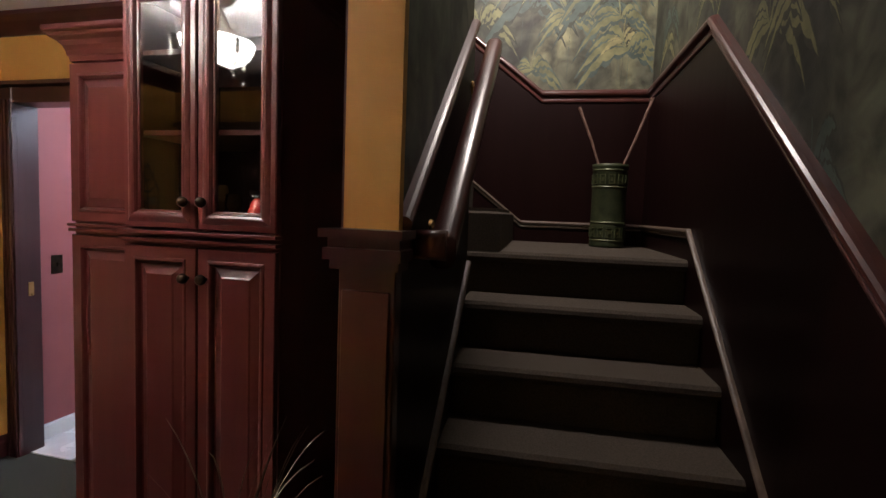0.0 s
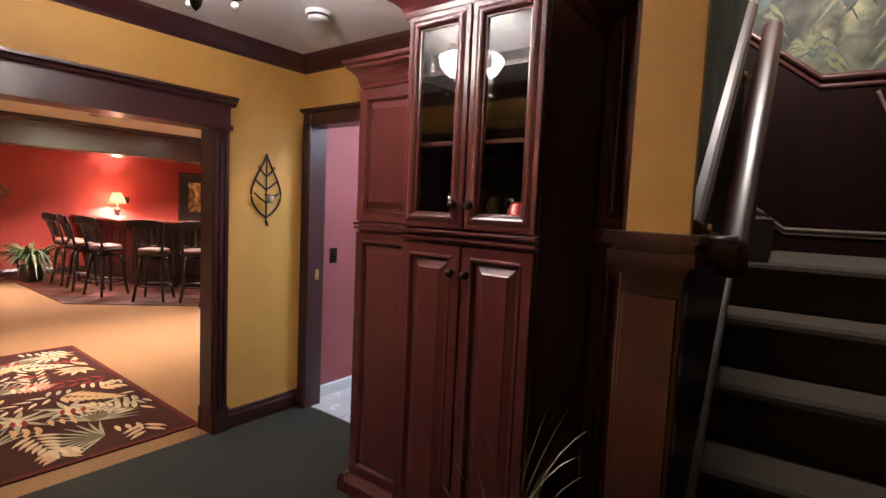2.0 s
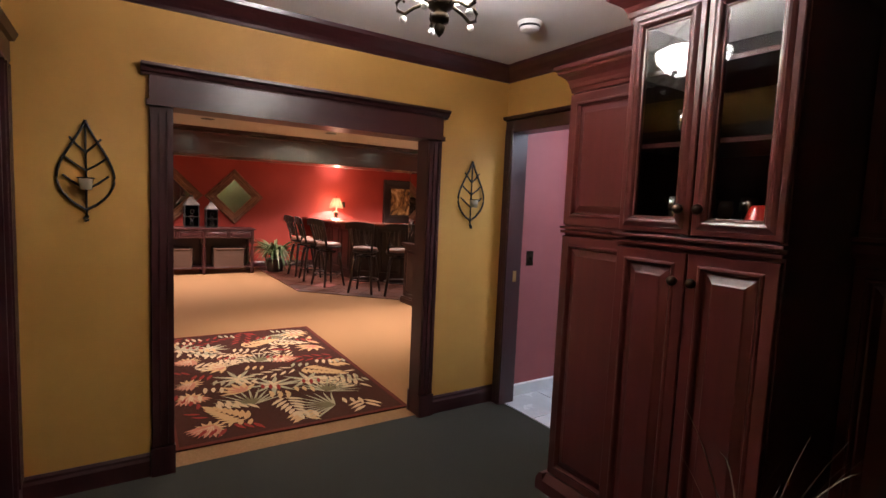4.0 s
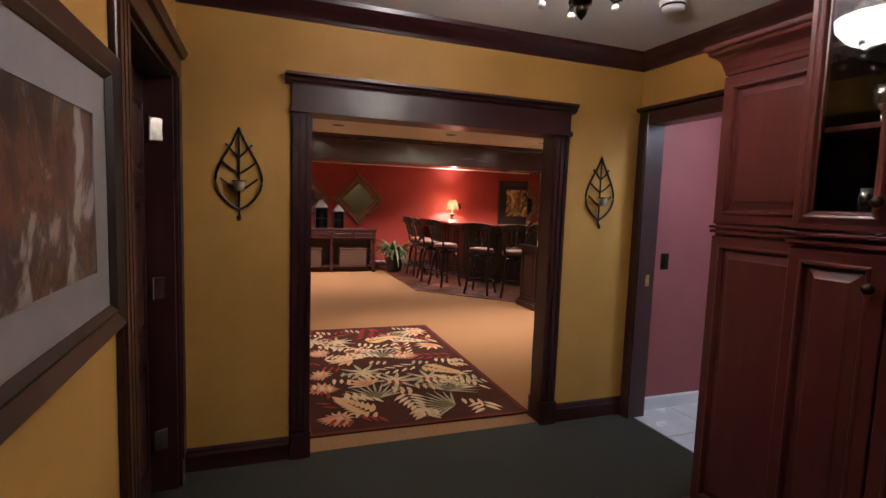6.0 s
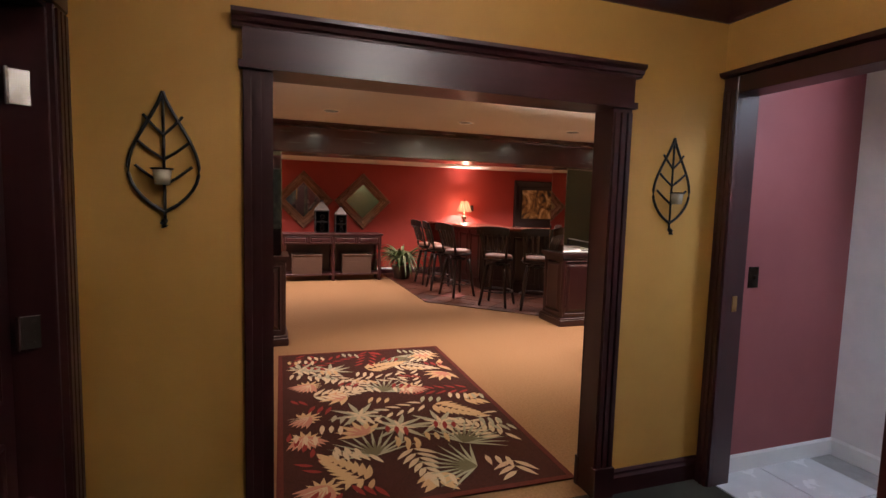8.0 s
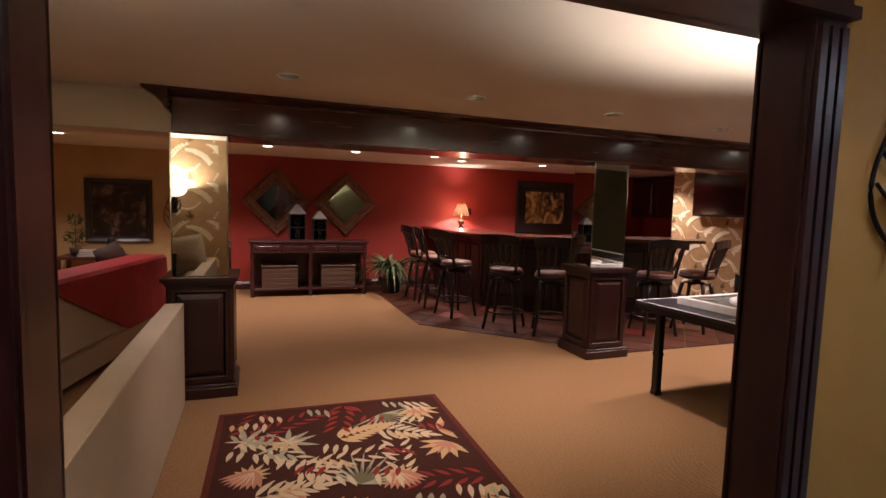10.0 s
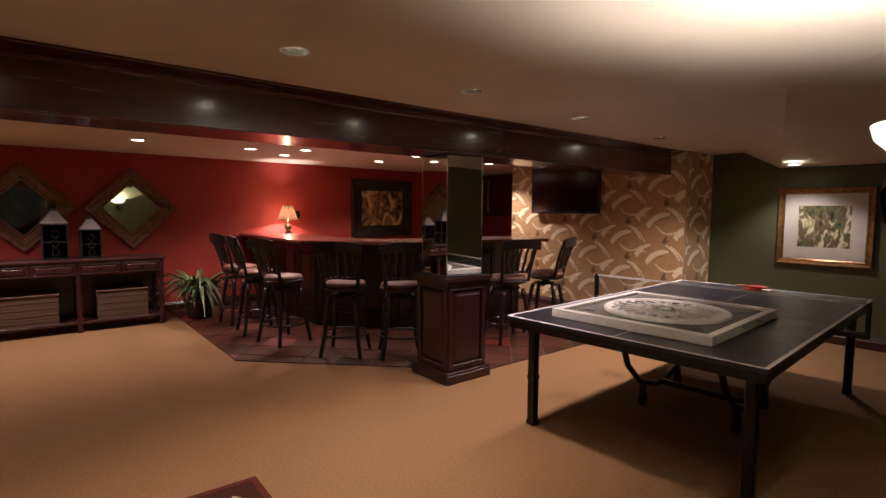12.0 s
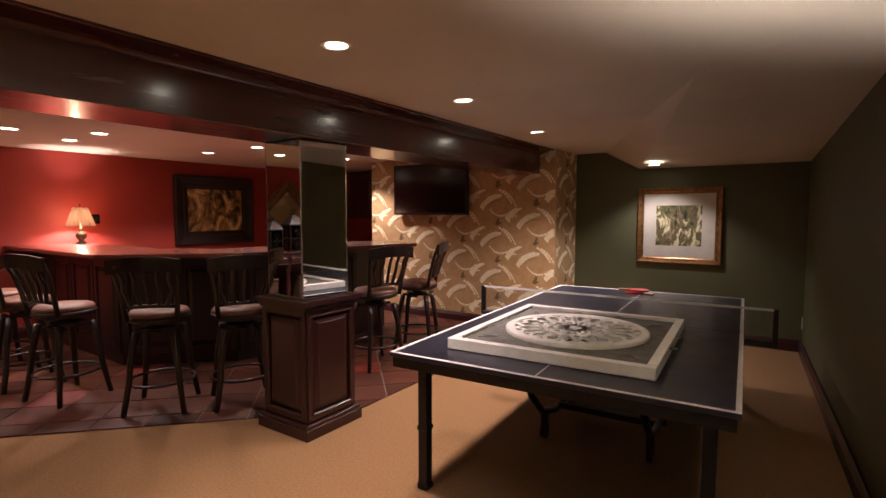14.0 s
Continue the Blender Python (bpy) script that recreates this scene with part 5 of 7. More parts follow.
def leafy_plant(x, y, label):
    t = thing("potted_plant", label, "plant", pose(x, y, 0))
    b = bmesh.new()
    lathe(b, [(0.0, 0.0), (0.13, 0.0), (0.15, 0.03), (0.17, 0.18), (0.18, 0.24), (0.19, 0.25), (0.19, 0.27), (0.17, 0.27), (0.16, 0.24), (0.0, 0.24)], seg=26)
    part("pot", b, mat("brown_woven_pot", (0.020, 0.010, 0.007), (0.040, 0.020, 0.012), 0.6, 0, 40, bump=0.6), t, "", True)
    r = random.Random(9)
    for k in range(120):
        a = r.uniform(0, 2 * math.pi)
        L = r.uniform(0.42, 0.66)
        b = bmesh.new()
        blade(b, (0.06 * math.cos(a), 0.06 * math.sin(a), 0.23), a, L * 1.15, r.uniform(0.40, 1.10), r.uniform(0.018, 0.034), r.uniform(0.35, 1.25))
        part("leaf", b, LEAFPALE if k % 5 == 0 else LEAF, t)


leafy_plant(-10.25, 2.42, "leafy variegated plant in a brown pot beside the bar")

# bar: panelled front and polished top with an angled corner
bar = thing("bar_counter", "dark panelled bar counter with a polished cherry top", "bar")
b = bmesh.new()
top_out = [(-11.02, 3.18), (-8.75, 3.20), (-7.83, 4.05), (-7.60, 5.60), (-7.42, 6.16), (-7.52, 6.30), (-7.9, 6.36), (-8.30, 6.36)]
top_in = [(-8.55, 4.24), (-9.02, 3.96), (-11.02, 3.98)]
prism(b, top_out + top_in, 1.045, 1.085)
bmesh.ops.bevel(b, geom=[e for e in b.edges if abs(e.verts[0].co.z - e.verts[1].co.z) < 1e-5], offset=0.012, segments=2, affect="EDGES")
part("top", b, BARWOOD, bar, "polished cherry top")
b = bmesh.new()
prism(b, [(-11.02, 3.46), (-8.88, 3.46), (-8.10, 4.16), (-7.90, 5.62), (-7.90, 6.10), (-8.20, 6.10), (-8.20, 5.6), (-8.42, 4.32), (-9.02, 3.74), (-11.02, 3.74)], 0.0, 1.045)
body = part("front", b, MAHOG, bar)
for p, q, n in (((-10.98, 3.46), (-8.88, 3.46), 4), ((-8.88, 3.46), (-8.10, 4.16), 2), ((-8.10, 4.16), (-7.90, 5.62), 3)):
    d = Vector((q[0] - p[0], q[1] - p[1], 0))
    ang = math.degrees(math.atan2(d.y, d.x))
    w = d.length / n
    for k in range(n):
        o = part("panel", panel_bm(w - 0.02, 0.88, 0.014, 0.07, 0.04), MAHOG, body)
        o.matrix_basis = pose(p[0] + d.x * k / n, p[1] + d.y * k / n, 0.12, 0, 0, ang) @ pose(0.01, -0.015, 0)
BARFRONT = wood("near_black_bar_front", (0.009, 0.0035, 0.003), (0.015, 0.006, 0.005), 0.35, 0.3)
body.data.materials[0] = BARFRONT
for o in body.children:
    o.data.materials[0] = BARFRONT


def build_stool(m):
    """Swivel bar stool: round padded seat, slatted back, splayed legs and a ring."""
    t = thing("bar_stool", "dark wooden bar stool with slatted back and tan leather seat", "bar stool", m, "stools round the bar")
    b = bmesh.new()
    lathe(b, [(0.0, 0.655), (0.17, 0.655), (0.205, 0.67), (0.215, 0.69), (0.205, 0.705), (0.0, 0.705)], seg=24)
    part("seat", b, STOOLWOOD, t, "", True)
    b = bmesh.new()
    lathe(b, [(0.198, 0.703), (0.205, 0.72), (0.19, 0.742), (0.12, 0.755), (0.0, 0.758)], seg=24)
    part("cushion", b, LEATHER, t, "tan leather cushion", True)
    b = bmesh.new()
    lathe(b, [(0.10, 0.60), (0.10, 0.615), (0.05, 0.62), (0.05, 0.655)], seg=18)
    bx(b, -0.15, -0.03, 0.585, 0.15, 0.03, 0.602)
    bx(b, -0.03, -0.15, 0.585, 0.03, 0.15, 0.602)
    part("swivel", b, BLACKMETAL, t)
    for sx in (-1, 1):
        for sy in (-1, 1):
            b = bmesh.new()
            tube(b, [(sx * 0.12, sy * 0.12, 0.60), (sx * 0.135, sy * 0.135, 0.52), (sx * 0.155, sy * 0.155, 0.38), (sx * 0.165, sy * 0.165, 0.25), (sx * 0.185, sy * 0.185, 0.10), (sx * 0.20, sy * 0.20, 0.0)], 0.027, 8, 0.019)
            part("leg", b, STOOLWOOD, t, "", True)
    b = bmesh.new()
    tube(b, [(0.222 * math.cos(a), 0.222 * math.sin(a), 0.22) for a in [2 * math.pi * k / 24 for k in range(25)]], 0.011, 8)
    part("foot_ring", b, STOOLWOOD, t, "", True)
    for s in (-1, 1):
        b = bmesh.new()
        tube(b, [(s * 0.165, -0.155, 0.69), (s * 0.178, -0.185, 0.85), (s * 0.195, -0.225, 1.0), (s * 0.212, -0.275, 1.12)], 0.019, 8, 0.015)
        part("back_post", b, STOOLWOOD, t, "", True)
    b = bmesh.new()
    pts = [(-0.235, -0.275, 1.105), (-0.12, -0.30, 1.125), (0, -0.31, 1.13), (0.12, -0.30, 1.125), (0.235, -0.275, 1.105)]
    for p, q in zip(pts, pts[1:]):
        p, q = Vector(p), Vector(q)
        vs = []
        for c in (p, q):
            vs.append([b.verts.new(c + Vector((0, dy, dz))) for dy, dz in ((-0.014, -0.070), (0.014, -0.070), (0.010, 0.030), (-0.018, 0.030))])
        for k in range(4):
            b.faces.new((vs[0][k], vs[0][(k + 1) % 4], vs[1][(k + 1) % 4], vs[1][k]))
        b.faces.new(vs[0][::-1])
        b.faces.new(vs[1])
    bmesh.ops.recalc_face_normals(b, faces=b.faces[:])
    part("crest_rail", b, STOOLWOOD, t)
    b = bmesh.new()
    tube(b, [(-0.17, -0.175, 0.79), (0, -0.20, 0.80), (0.17, -0.175, 0.79)], 0.014, 8)
    part("lower_rail", b, STOOLWOOD, t, "", True)
    for k in range(5):
        x = (k - 2) * 0.058
        b = bmesh.new()
        tube(b, [(x, -0.195, 0.80), (x * 1.35, -0.225, 0.92), (x * 1.25, -0.255, 1.0), (x * 1.5, -0.30, 1.10)], 0.015, 6)
        part("slat", b, STOOLWOOD, t)
    return t


STOOLS = [(-9.65, 2.78, 4), (-9.02, 2.78, -6), (-8.37, 2.84, 14), (-7.56, 3.16, 46), (-7.17, 3.57, 62), (-6.92, 4.84, 74), (-6.92, 5.50, 112)]
st = build_stool(pose(STOOLS[0][0], STOOLS[0][1], 0, 0, 0, STOOLS[0][2]))
for x, y, a in STOOLS[1:]:
    copy_thing(st, pose(x, y, 0, 0, 0, a))

# table lamp on the bar
lp = thing("table_lamp", "small table lamp with a lit pleated fabric shade", "lamp", pose(-10.72, 3.85, 1.085) @ Matrix.Diagonal((0.88, 0.88, 0.92, 1)))
b = bmesh.new()
lathe(b, [(0.0, 0.0), (0.06, 0.0), (0.062, 0.015), (0.035, 0.03), (0.03, 0.045), (0.058, 0.075), (0.066, 0.11), (0.05, 0.145), (0.022, 0.17), (0.03, 0.185), (0.014, 0.20), (0.012, 0.27), (0.0, 0.27)], seg=22)
part("base", b, mat("carved_bronze_lamp", (0.06, 0.035, 0.018), (0.13, 0.08, 0.04), 0.4, 0.5, 20), lp, "", True)
b = bmesh.new()
n = 48
lo = [b.verts.new(((0.168 + 0.004 * (k % 2)) * math.cos(2 * math.pi * k / n), (0.168 + 0.004 * (k % 2)) * math.sin(2 * math.pi * k / n), 0.23)) for k in range(n)]
md = [b.verts.new(((0.122 + 0.003 * (k % 2)) * math.cos(2 * math.pi * k / n), (0.122 + 0.003 * (k % 2)) * math.sin(2 * math.pi * k / n), 0.37)) for k in range(n)]
hi = [b.verts.new(((0.084 + 0.003 * (k % 2)) * math.cos(2 * math.pi * k / n), (0.084 + 0.003 * (k % 2)) * math.sin(2 * math.pi * k / n), 0.47)) for k in range(n)]
for r0, r1 in ((lo, md), (md, hi)):
    for k in range(n):
        b.faces.new((r0[k], r0[(k + 1) % n], r1[(k + 1) % n], r1[k]))
part("shade", b, SHADE_CLOTH, lp, "lit pleated fabric shade")
b = bmesh.new()
cone(b, (0, 0, 0.27), (0, 0, 0.50), 0.004, 0.004, 8)
bmesh.ops.create_icosphere(b, subdivisions=1, radius=0.012, matrix=Matrix.Translation((0, 0, 0.505)))
part("finial", b, METAL, lp)
pl = thing("switch_plate", "dark double switch plate on the red wall", "switch", pose(-11.02, 4.10, 1.375))
part("plate", boxes((0, -0.075, -0.06, 0.006, 0.075, 0.06), bevel=0.002), METAL, pl)
for s in (-1, 1):
    part("rocker", boxes((0.006, s * 0.035 - 0.016, -0.03, 0.012, s * 0.035 + 0.016, 0.03), bevel=0.002), BLACKMETAL, pl)

picture("framed_artwork", "dark framed artwork with golden swirls", pose(-11.02, 5.775, 1.49, 0, 0, 90), 1.29, 1.03, 0.20, 0.05, DARKFRAME, 0, MATBOARD,
        art("golden_art", [(0.02, 0.014, 0.008), (0.80, 0.62, 0.30), (0.16, 0.09, 0.03), (0.34, 0.20, 0.06), (0.45, 0.28, 0.09)], 2.4, 3.0, (1, 1, 0.8)))
picture("framed_botanical_print", "gilt framed botanical leaf print with a wide mat", pose(-4.74, 7.65, 1.305), 0.90, 0.88, 0.070, 0.035, GILTFRAME, 0.135, MATBOARD,
        art("botanical_art", [(0.012, 0.014, 0.010), (0.62, 0.57, 0.36), (0.05, 0.055, 0.03), (0.16, 0.15, 0.05), (0.10, 0.05, 0.05), (0.36, 0.32, 0.15)], 7, 1.6, (1, 1, 0.6)))
picture("framed_dark_painting", "dark framed still life painting on the tan wall", pose(-11.02, -1.61, 1.25, 0, 0, 90), 0.88, 0.95, 0.09, 0.05, DARKFRAME, 0, MATBOARD,
        art("dark_still_life_art", [(0.012, 0.007, 0.006), (0.16, 0.11, 0.085), (0.022, 0.011, 0.009), (0.045, 0.020, 0.016)], 5, 0.5))

# television
tv = thing("television", "black flat television on the wallpaper wall", "television", pose(-7.73, 6.84, 1.77))
part("bezel", boxes((-0.61, 0.0, -0.345, 0.61, 0.05, 0.345), bevel=0.006), BLACKMETAL, tv)
part("screen", boxes((-0.585, -0.004, -0.315, 0.585, 0.0, 0.325)), SCREEN, tv, "glossy black screen")
part("wall_mount", boxes((-0.2, 0.05, -0.15, 0.2, 0.11, 0.15), bevel=0.004), BLACKMETAL, tv)

# table tennis table
TT = pose(-4.66, 4.585, 0, 0, 0, 3.0)
tt = thing("table_tennis_table", "dark blue table tennis table with white lines on black legs", "table tennis table", TT)
for y0, y1 in ((-1.37, -0.004), (0.004, 1.37)):
    half = part("half_top", boxes((-0.7625, y0, 0.738, 0.7625, y1, 0.76), bevel=0.002), BLUE, tt)
    part("edge_frame", boxes((-0.75, y0 + 0.012, 0.685, -0.71, y1 - 0.012, 0.738), (0.71, y0 + 0.012, 0.685, 0.75, y1 - 0.012, 0.738), (-0.71, y0 + 0.012, 0.685, 0.71, y0 + 0.045, 0.738), (-0.71, y1 - 0.045, 0.685, 0.71, y1 - 0.012, 0.738)), BLACKMETAL, tt)
    ye = y0 if y0 < -1 else y1 - 0.02
    part("line", boxes((-0.7625, y0, 0.7602, -0.7425, y1, 0.7612), (0.7425, y0, 0.7602, 0.7625, y1, 0.7612), (-0.7425, ye, 0.7602, 0.7425, ye + 0.02, 0.7612), (-0.0035, y0 + 0.02, 0.7602, 0.0035, y1 - 0.02, 0.7612)), WHITELINE, half, "white painted line")
for sx in (-1, 1):
    for sy in (-1, 1):
        part("leg", boxes((sx * 0.66 - 0.028, sy * 1.20 - 0.028, 0.03, sx * 0.66 + 0.028, sy * 1.20 + 0.028, 0.72), bevel=0.005), BLACKMETAL, tt)
        part("foot", boxes((sx * 0.66 - 0.033, sy * 1.20 - 0.033, 0.0, sx * 0.66 + 0.033, sy * 1.20 + 0.033, 0.035), bevel=0.006), BLACKMETAL, tt)
for sx in (-1, 1):
    b = bmesh.new()
    pts = [(sx * 0.32, -0.62, 0.70), (sx * 0.32, -0.64, 0.55), (sx * 0.32, -0.55, 0.36), (sx * 0.32, -0.36, 0.20), (sx * 0.32, -0.10, 0.12), (sx * 0.32, 0.10, 0.12), (sx * 0.32, 0.36, 0.20), (sx * 0.32, 0.55, 0.36), (sx * 0.32, 0.64, 0.55), (sx * 0.32, 0.62, 0.70)]
    tube(b, pts, 0.022, 10)
    part("undercarriage", b, BLACKMETAL, tt, "", True)
    for y in (-0.30, 0.30):
        b = bmesh.new()
        cone(b, (sx * 0.32 - 0.015, y, 0.05), (sx * 0.32 + 0.015, y, 0.05), 0.05, 0.05, 18)
        bx(b, sx * 0.32 - 0.022, y - 0.012, 0.05, sx * 0.32 + 0.022, y + 0.012, 0.17)
        part("castor", b, BLACKMETAL, tt)
part("cross_bar", boxes((-0.32, -0.02, 0.10, 0.32, 0.02, 0.14), bevel=0.003), BLACKMETAL, tt)
part("leg_clip", boxes((-0.692, -1.232, 0.32, -0.628, -1.168, 0.345), bevel=0.003), BLACKMETAL, tt)
for s in (-1, 1):
    b = boxes((s * 0.915 - 0.012, -0.02, 0.70, s * 0.915 + 0.012, 0.02, 0.915), (s * 0.76 - 0.02, -0.03, 0.70, s * 0.915, 0.03, 0.73), bevel=0.003)
    part("net_post", b, BLACKMETAL, tt)
b = bmesh.new()
for k in range(13):
    z = 0.765 + k * 0.0115
    bx(b, -0.905, -0.0005, z, 0.905, 0.0005, z + 0.0009)
for k in range(130):
    x = -0.905 + k * 0.01400
    bx(b, x, -0.0005, 0.765, x + 0.0009, 0.0005, 0.905)
net = part("net", b, mat("dark_net_cord", (0.035, 0.035, 0.045), (0.06, 0.06, 0.07), 0.8), tt, "dark mesh net")
net["kind"] = "stuff"
part("net_tape", boxes((-0.905, -0.003, 0.902, 0.905, 0.003, 0.916)), WHITELINE, tt, "white net tape")


def paddle(m, colour):
    t = thing("table_tennis_paddle", "red rubber table tennis paddle lying on the table", "paddle", m, "paddles")
    b = bmesh.new()
    pts = [(0.075 * math.cos(a), 0.08 * math.sin(a)) for a in [2 * math.pi * k / 24 for k in range(24)]]
    prism(b, pts, 0.002, 0.014)
    part("blade", b, colour, t)
    part("handle", boxes((-0.013, -0.17, 0.0, 0.013, -0.07, 0.02), bevel=0.005), wood("pale_handle_wood", (0.30, 0.18, 0.08), (0.38, 0.24, 0.12)), t, "pale wooden handle")


RUBBER = mat("red_rubber", (0.34, 0.022, 0.018), (0.42, 0.03, 0.025), 0.5, 0, 30)
paddle(TT @ pose(-0.05, 1.20, 0.7615, 0, 0, 70), RUBBER)
paddle(TT @ pose(-0.02, 1.22, 0.7795, 0, 0, -75), RUBBER)

# carved ventilation grille lying on the table
CREAMPLASTER = mat("chalky_cream_plaster", (0.74, 0.72, 0.69), (0.84, 0.82, 0.79), 0.7, 0, 14, bump=0.4)
GREYPLASTER = mat("grey_stone_panel", (0.095, 0.092, 0.082), (0.16, 0.155, 0.14), 0.8, 0, 20, bump=0.6)
GR = TT @ pose(-0.045, -0.60, 0.7615)
gr = thing("carved_grille", "cream framed grey panel with a pierced round rosette", "wall plaque", GR)
GW, GH = 0.50, 0.565
b = boxes((-GW, -GH, 0, GW, -GH + 0.045, 0.055), (-GW, GH - 0.045, 0, GW, GH, 0.055), (-GW, -GH + 0.045, 0, -GW + 0.045, GH - 0.045, 0.055), (GW - 0.045, -GH + 0.045, 0, GW, GH - 0.045, 0.055), bevel=0.003)
part("border", b, CREAMPLASTER, gr)
part("ground", boxes((-GW + 0.045, -GH + 0.045, 0.0, GW - 0.045, GH - 0.045, 0.036)), GREYPLASTER, gr, "grey stone ground")
b = bmesh.new()
lathe(b, [(0.335, 0.036), (0.335, 0.052), (0.345, 0.058), (0.378, 0.058), (0.388, 0.052), (0.388, 0.036)], seg=56)
part("rosette_rim", b, CREAMPLASTER, gr, "", True)


def petal(bm, ang, r0, r1, w, z0, z1):
    """A pointed oval ring of plaster between radii r0 and r1."""
    n = 20
    mid, half_l = (r0 + r1) / 2, (r1 - r0) / 2
    rows = []
    for k in range(n):
        a = 2 * math.pi * k / n
        for f in (1.0, 0.62):
            u, v = half_l * f * math.cos(a), w * f * math.sin(a) * (1 - 0.35 * math.cos(a))
            x, y = (mid + u) * math.cos(ang) - v * math.sin(ang), (mid + u) * math.sin(ang) + v * math.cos(ang)
            rows.append((x, y))
    o = [(bm.verts.new((*rows[2 * k], z0)), bm.verts.new((*rows[2 * k], z1)), bm.verts.new((*rows[2 * k + 1], z1)), bm.verts.new((*rows[2 * k + 1], z0))) for k in range(n)]
    for k in range(n):
        p, q = o[k], o[(k + 1) % n]
        for j in range(3):
            bm.faces.new((p[j], q[j], q[j + 1], p[j + 1]))


# A dark disc paints the shade seen through the pierced rosette.
HOLE_SHADE = mat("painted_hole_shade", (0.018, 0.016, 0.014), (0.03, 0.027, 0.024), 0.9)
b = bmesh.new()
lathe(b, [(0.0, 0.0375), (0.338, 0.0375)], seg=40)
part("backing", b, HOLE_SHADE, gr, "dark sheet that paints shade into the rosette holes")
for k in range(12):
    b = bmesh.new()
    petal(b, 2 * math.pi * k / 12, 0.025, 0.19, 0.052, 0.037, 0.054)
    part("inner_petal", b, CREAMPLASTER, gr)
for k in range(20):
    b = bmesh.new()
    petal(b, 2 * math.pi * (k + 0.5) / 20, 0.165, 0.35, 0.056, 0.037, 0.053)
    part("outer_petal", b, CREAMPLASTER, gr)
b = bmesh.new()
lathe(b, [(0.0, 0.056), (0.035, 0.056), (0.045, 0.050), (0.048, 0.037)], seg=20)
part("hub", b, CREAMPLASTER, gr, "", True)
CARVEDGREY = mat("carved_grey_plaster", (0.15, 0.145, 0.13), (0.23, 0.22, 0.20), 0.8)
for sx in (-1, 1):
    for sy in (-1, 1):
        for a, r in ((0.2, 0.09), (0.8, 0.11), (1.4, 0.09)):
            b = bmesh.new()
            petal(b, math.atan2(sy, sx) + (a - 0.8) * 0.9, 0.46, 0.46 + r, 0.018, 0.036, 0.041)
            part("corner_scroll", b, CARVEDGREY, gr)

# uplight sconces
def wall_sconce(m):
    """Half-bowl uplight on a scrolled bracket; local +x leaves the wall."""
    t = thing("bowl_wall_sconce", "bronze wall sconce with a lit alabaster half bowl", "sconce", m, "bowl sconces")
    b = bmesh.new()
    lathe(b, [(0.148, 0.10), (0.151, 0.096), (0.142, 0.062), (0.11, 0.028), (0.055, 0.006), (0.012, 0.0), (0.012, 0.005), (0.053, 0.011), (0.106, 0.033), (0.137, 0.065), (0.144, 0.10), (0.148, 0.10)], seg=26, half=True)
    bmesh.ops.rotate(b, verts=b.verts[:], cent=(0, 0, 0), matrix=Matrix.Rotation(-math.pi / 2, 3, "Z"))
    part("bowl", b, SCONCE_GLOW, t, "lit alabaster bowl", True)
    part("backplate", boxes((0.0, -0.04, -0.20, 0.012, 0.04, 0.06), bevel=0.004), METAL, t)
    for s in (-1, 1):
        b = bmesh.new()
        pts = [(0.012, 0, -0.16), (0.05, s * 0.03, -0.19), (0.09, s * 0.07, -0.15), (0.10, s * 0.09, -0.08), (0.09, s * 0.075, -0.04), (0.075, s * 0.055, -0.06), (0.08, s * 0.05, -0.09)]
        tube(b, pts, 0.008, 8)
        part("scroll", b, METAL, t, "", True)
    b = bmesh.new()
    lathe(b, [(0.0, -0.10), (0.012, -0.085), (0.02, -0.06), (0.03, -0.02), (0.035, 0.003), (0.0, 0.003)], 0.055, 0.0, 16)
    part("finial", b, METAL, t, "", True)
    return t


sc1 = wall_sconce(pose(-3.232, 2.50, 1.585, 0, 0, 177))
copy_thing(sc1, pose(-3.19, -0.62, 1.48, 0, 0, 180))

# sofas beyond the knee wall


def sofa(m, w, label, cloth):
    t = thing("sofa", label, "sofa", m)
    part("base", boxes((-w / 2, -0.45, 0.06, w / 2, 0.40, 0.28), bevel=0.02), cloth, t)
    part("backrest", boxes((-w / 2, 0.18, 0.28, w / 2, 0.45, 0.84), bevel=0.05), cloth, t)
    for s in (-1, 1):
        part("arm", boxes((s * (w / 2 - 0.1) - 0.1, -0.45, 0.28, s * (w / 2 - 0.1) + 0.1, 0.178, 0.60), bevel=0.04), cloth, t)
    for k in range(2):
        x0 = -w / 2 + 0.21 + k * (w / 2 - 0.205)
        part("seat_cushion", boxes((x0, -0.46, 0.282, x0 + w / 2 - 0.215, 0.17, 0.44), bevel=0.03), cloth, t)
    for sx in (-1, 1):
        for sy in (-1, 1):
            part("foot", boxes((sx * (w / 2 - 0.08) - 0.03, sy * 0.36 - 0.03, 0, sx * (w / 2 - 0.08) + 0.03, sy * 0.36 + 0.03, 0.06)), MAHOG, t)
    return t


sofa(pose(-7.15, -1.20, 0, 0, 0, -12), 2.1, "beige sofa seen from behind", BEIGE)
b = bmesh.new()
prof = [(0.05, 0.50), (0.10, 0.848), (0.17, 0.866), (0.44, 0.866), (0.468, 0.84), (0.474, 0.70), (0.476, 0.30)]
rows = []
for x in [-0.98 + 0.14 * k for k in range(15)]:
    fall = max(0.06, min(1.0, (1.02 - x) / 1.15))
    line = [(y + 0.004 * math.sin(9 * x + 3 * i), 0.835 - (0.84 - z) * fall if i > 4 else z) for i, (y, z) in enumerate(prof)]
    inner = [(y + (0.010 if i < 2 else -0.010 if i > 3 else 0), z - (0.010 if 0 < i < 5 else 0)) for i, (y, z) in enumerate(line)]
    rows.append([(x, y, z) for y, z in line + inner[::-1]])
loft_rings(b, rows)
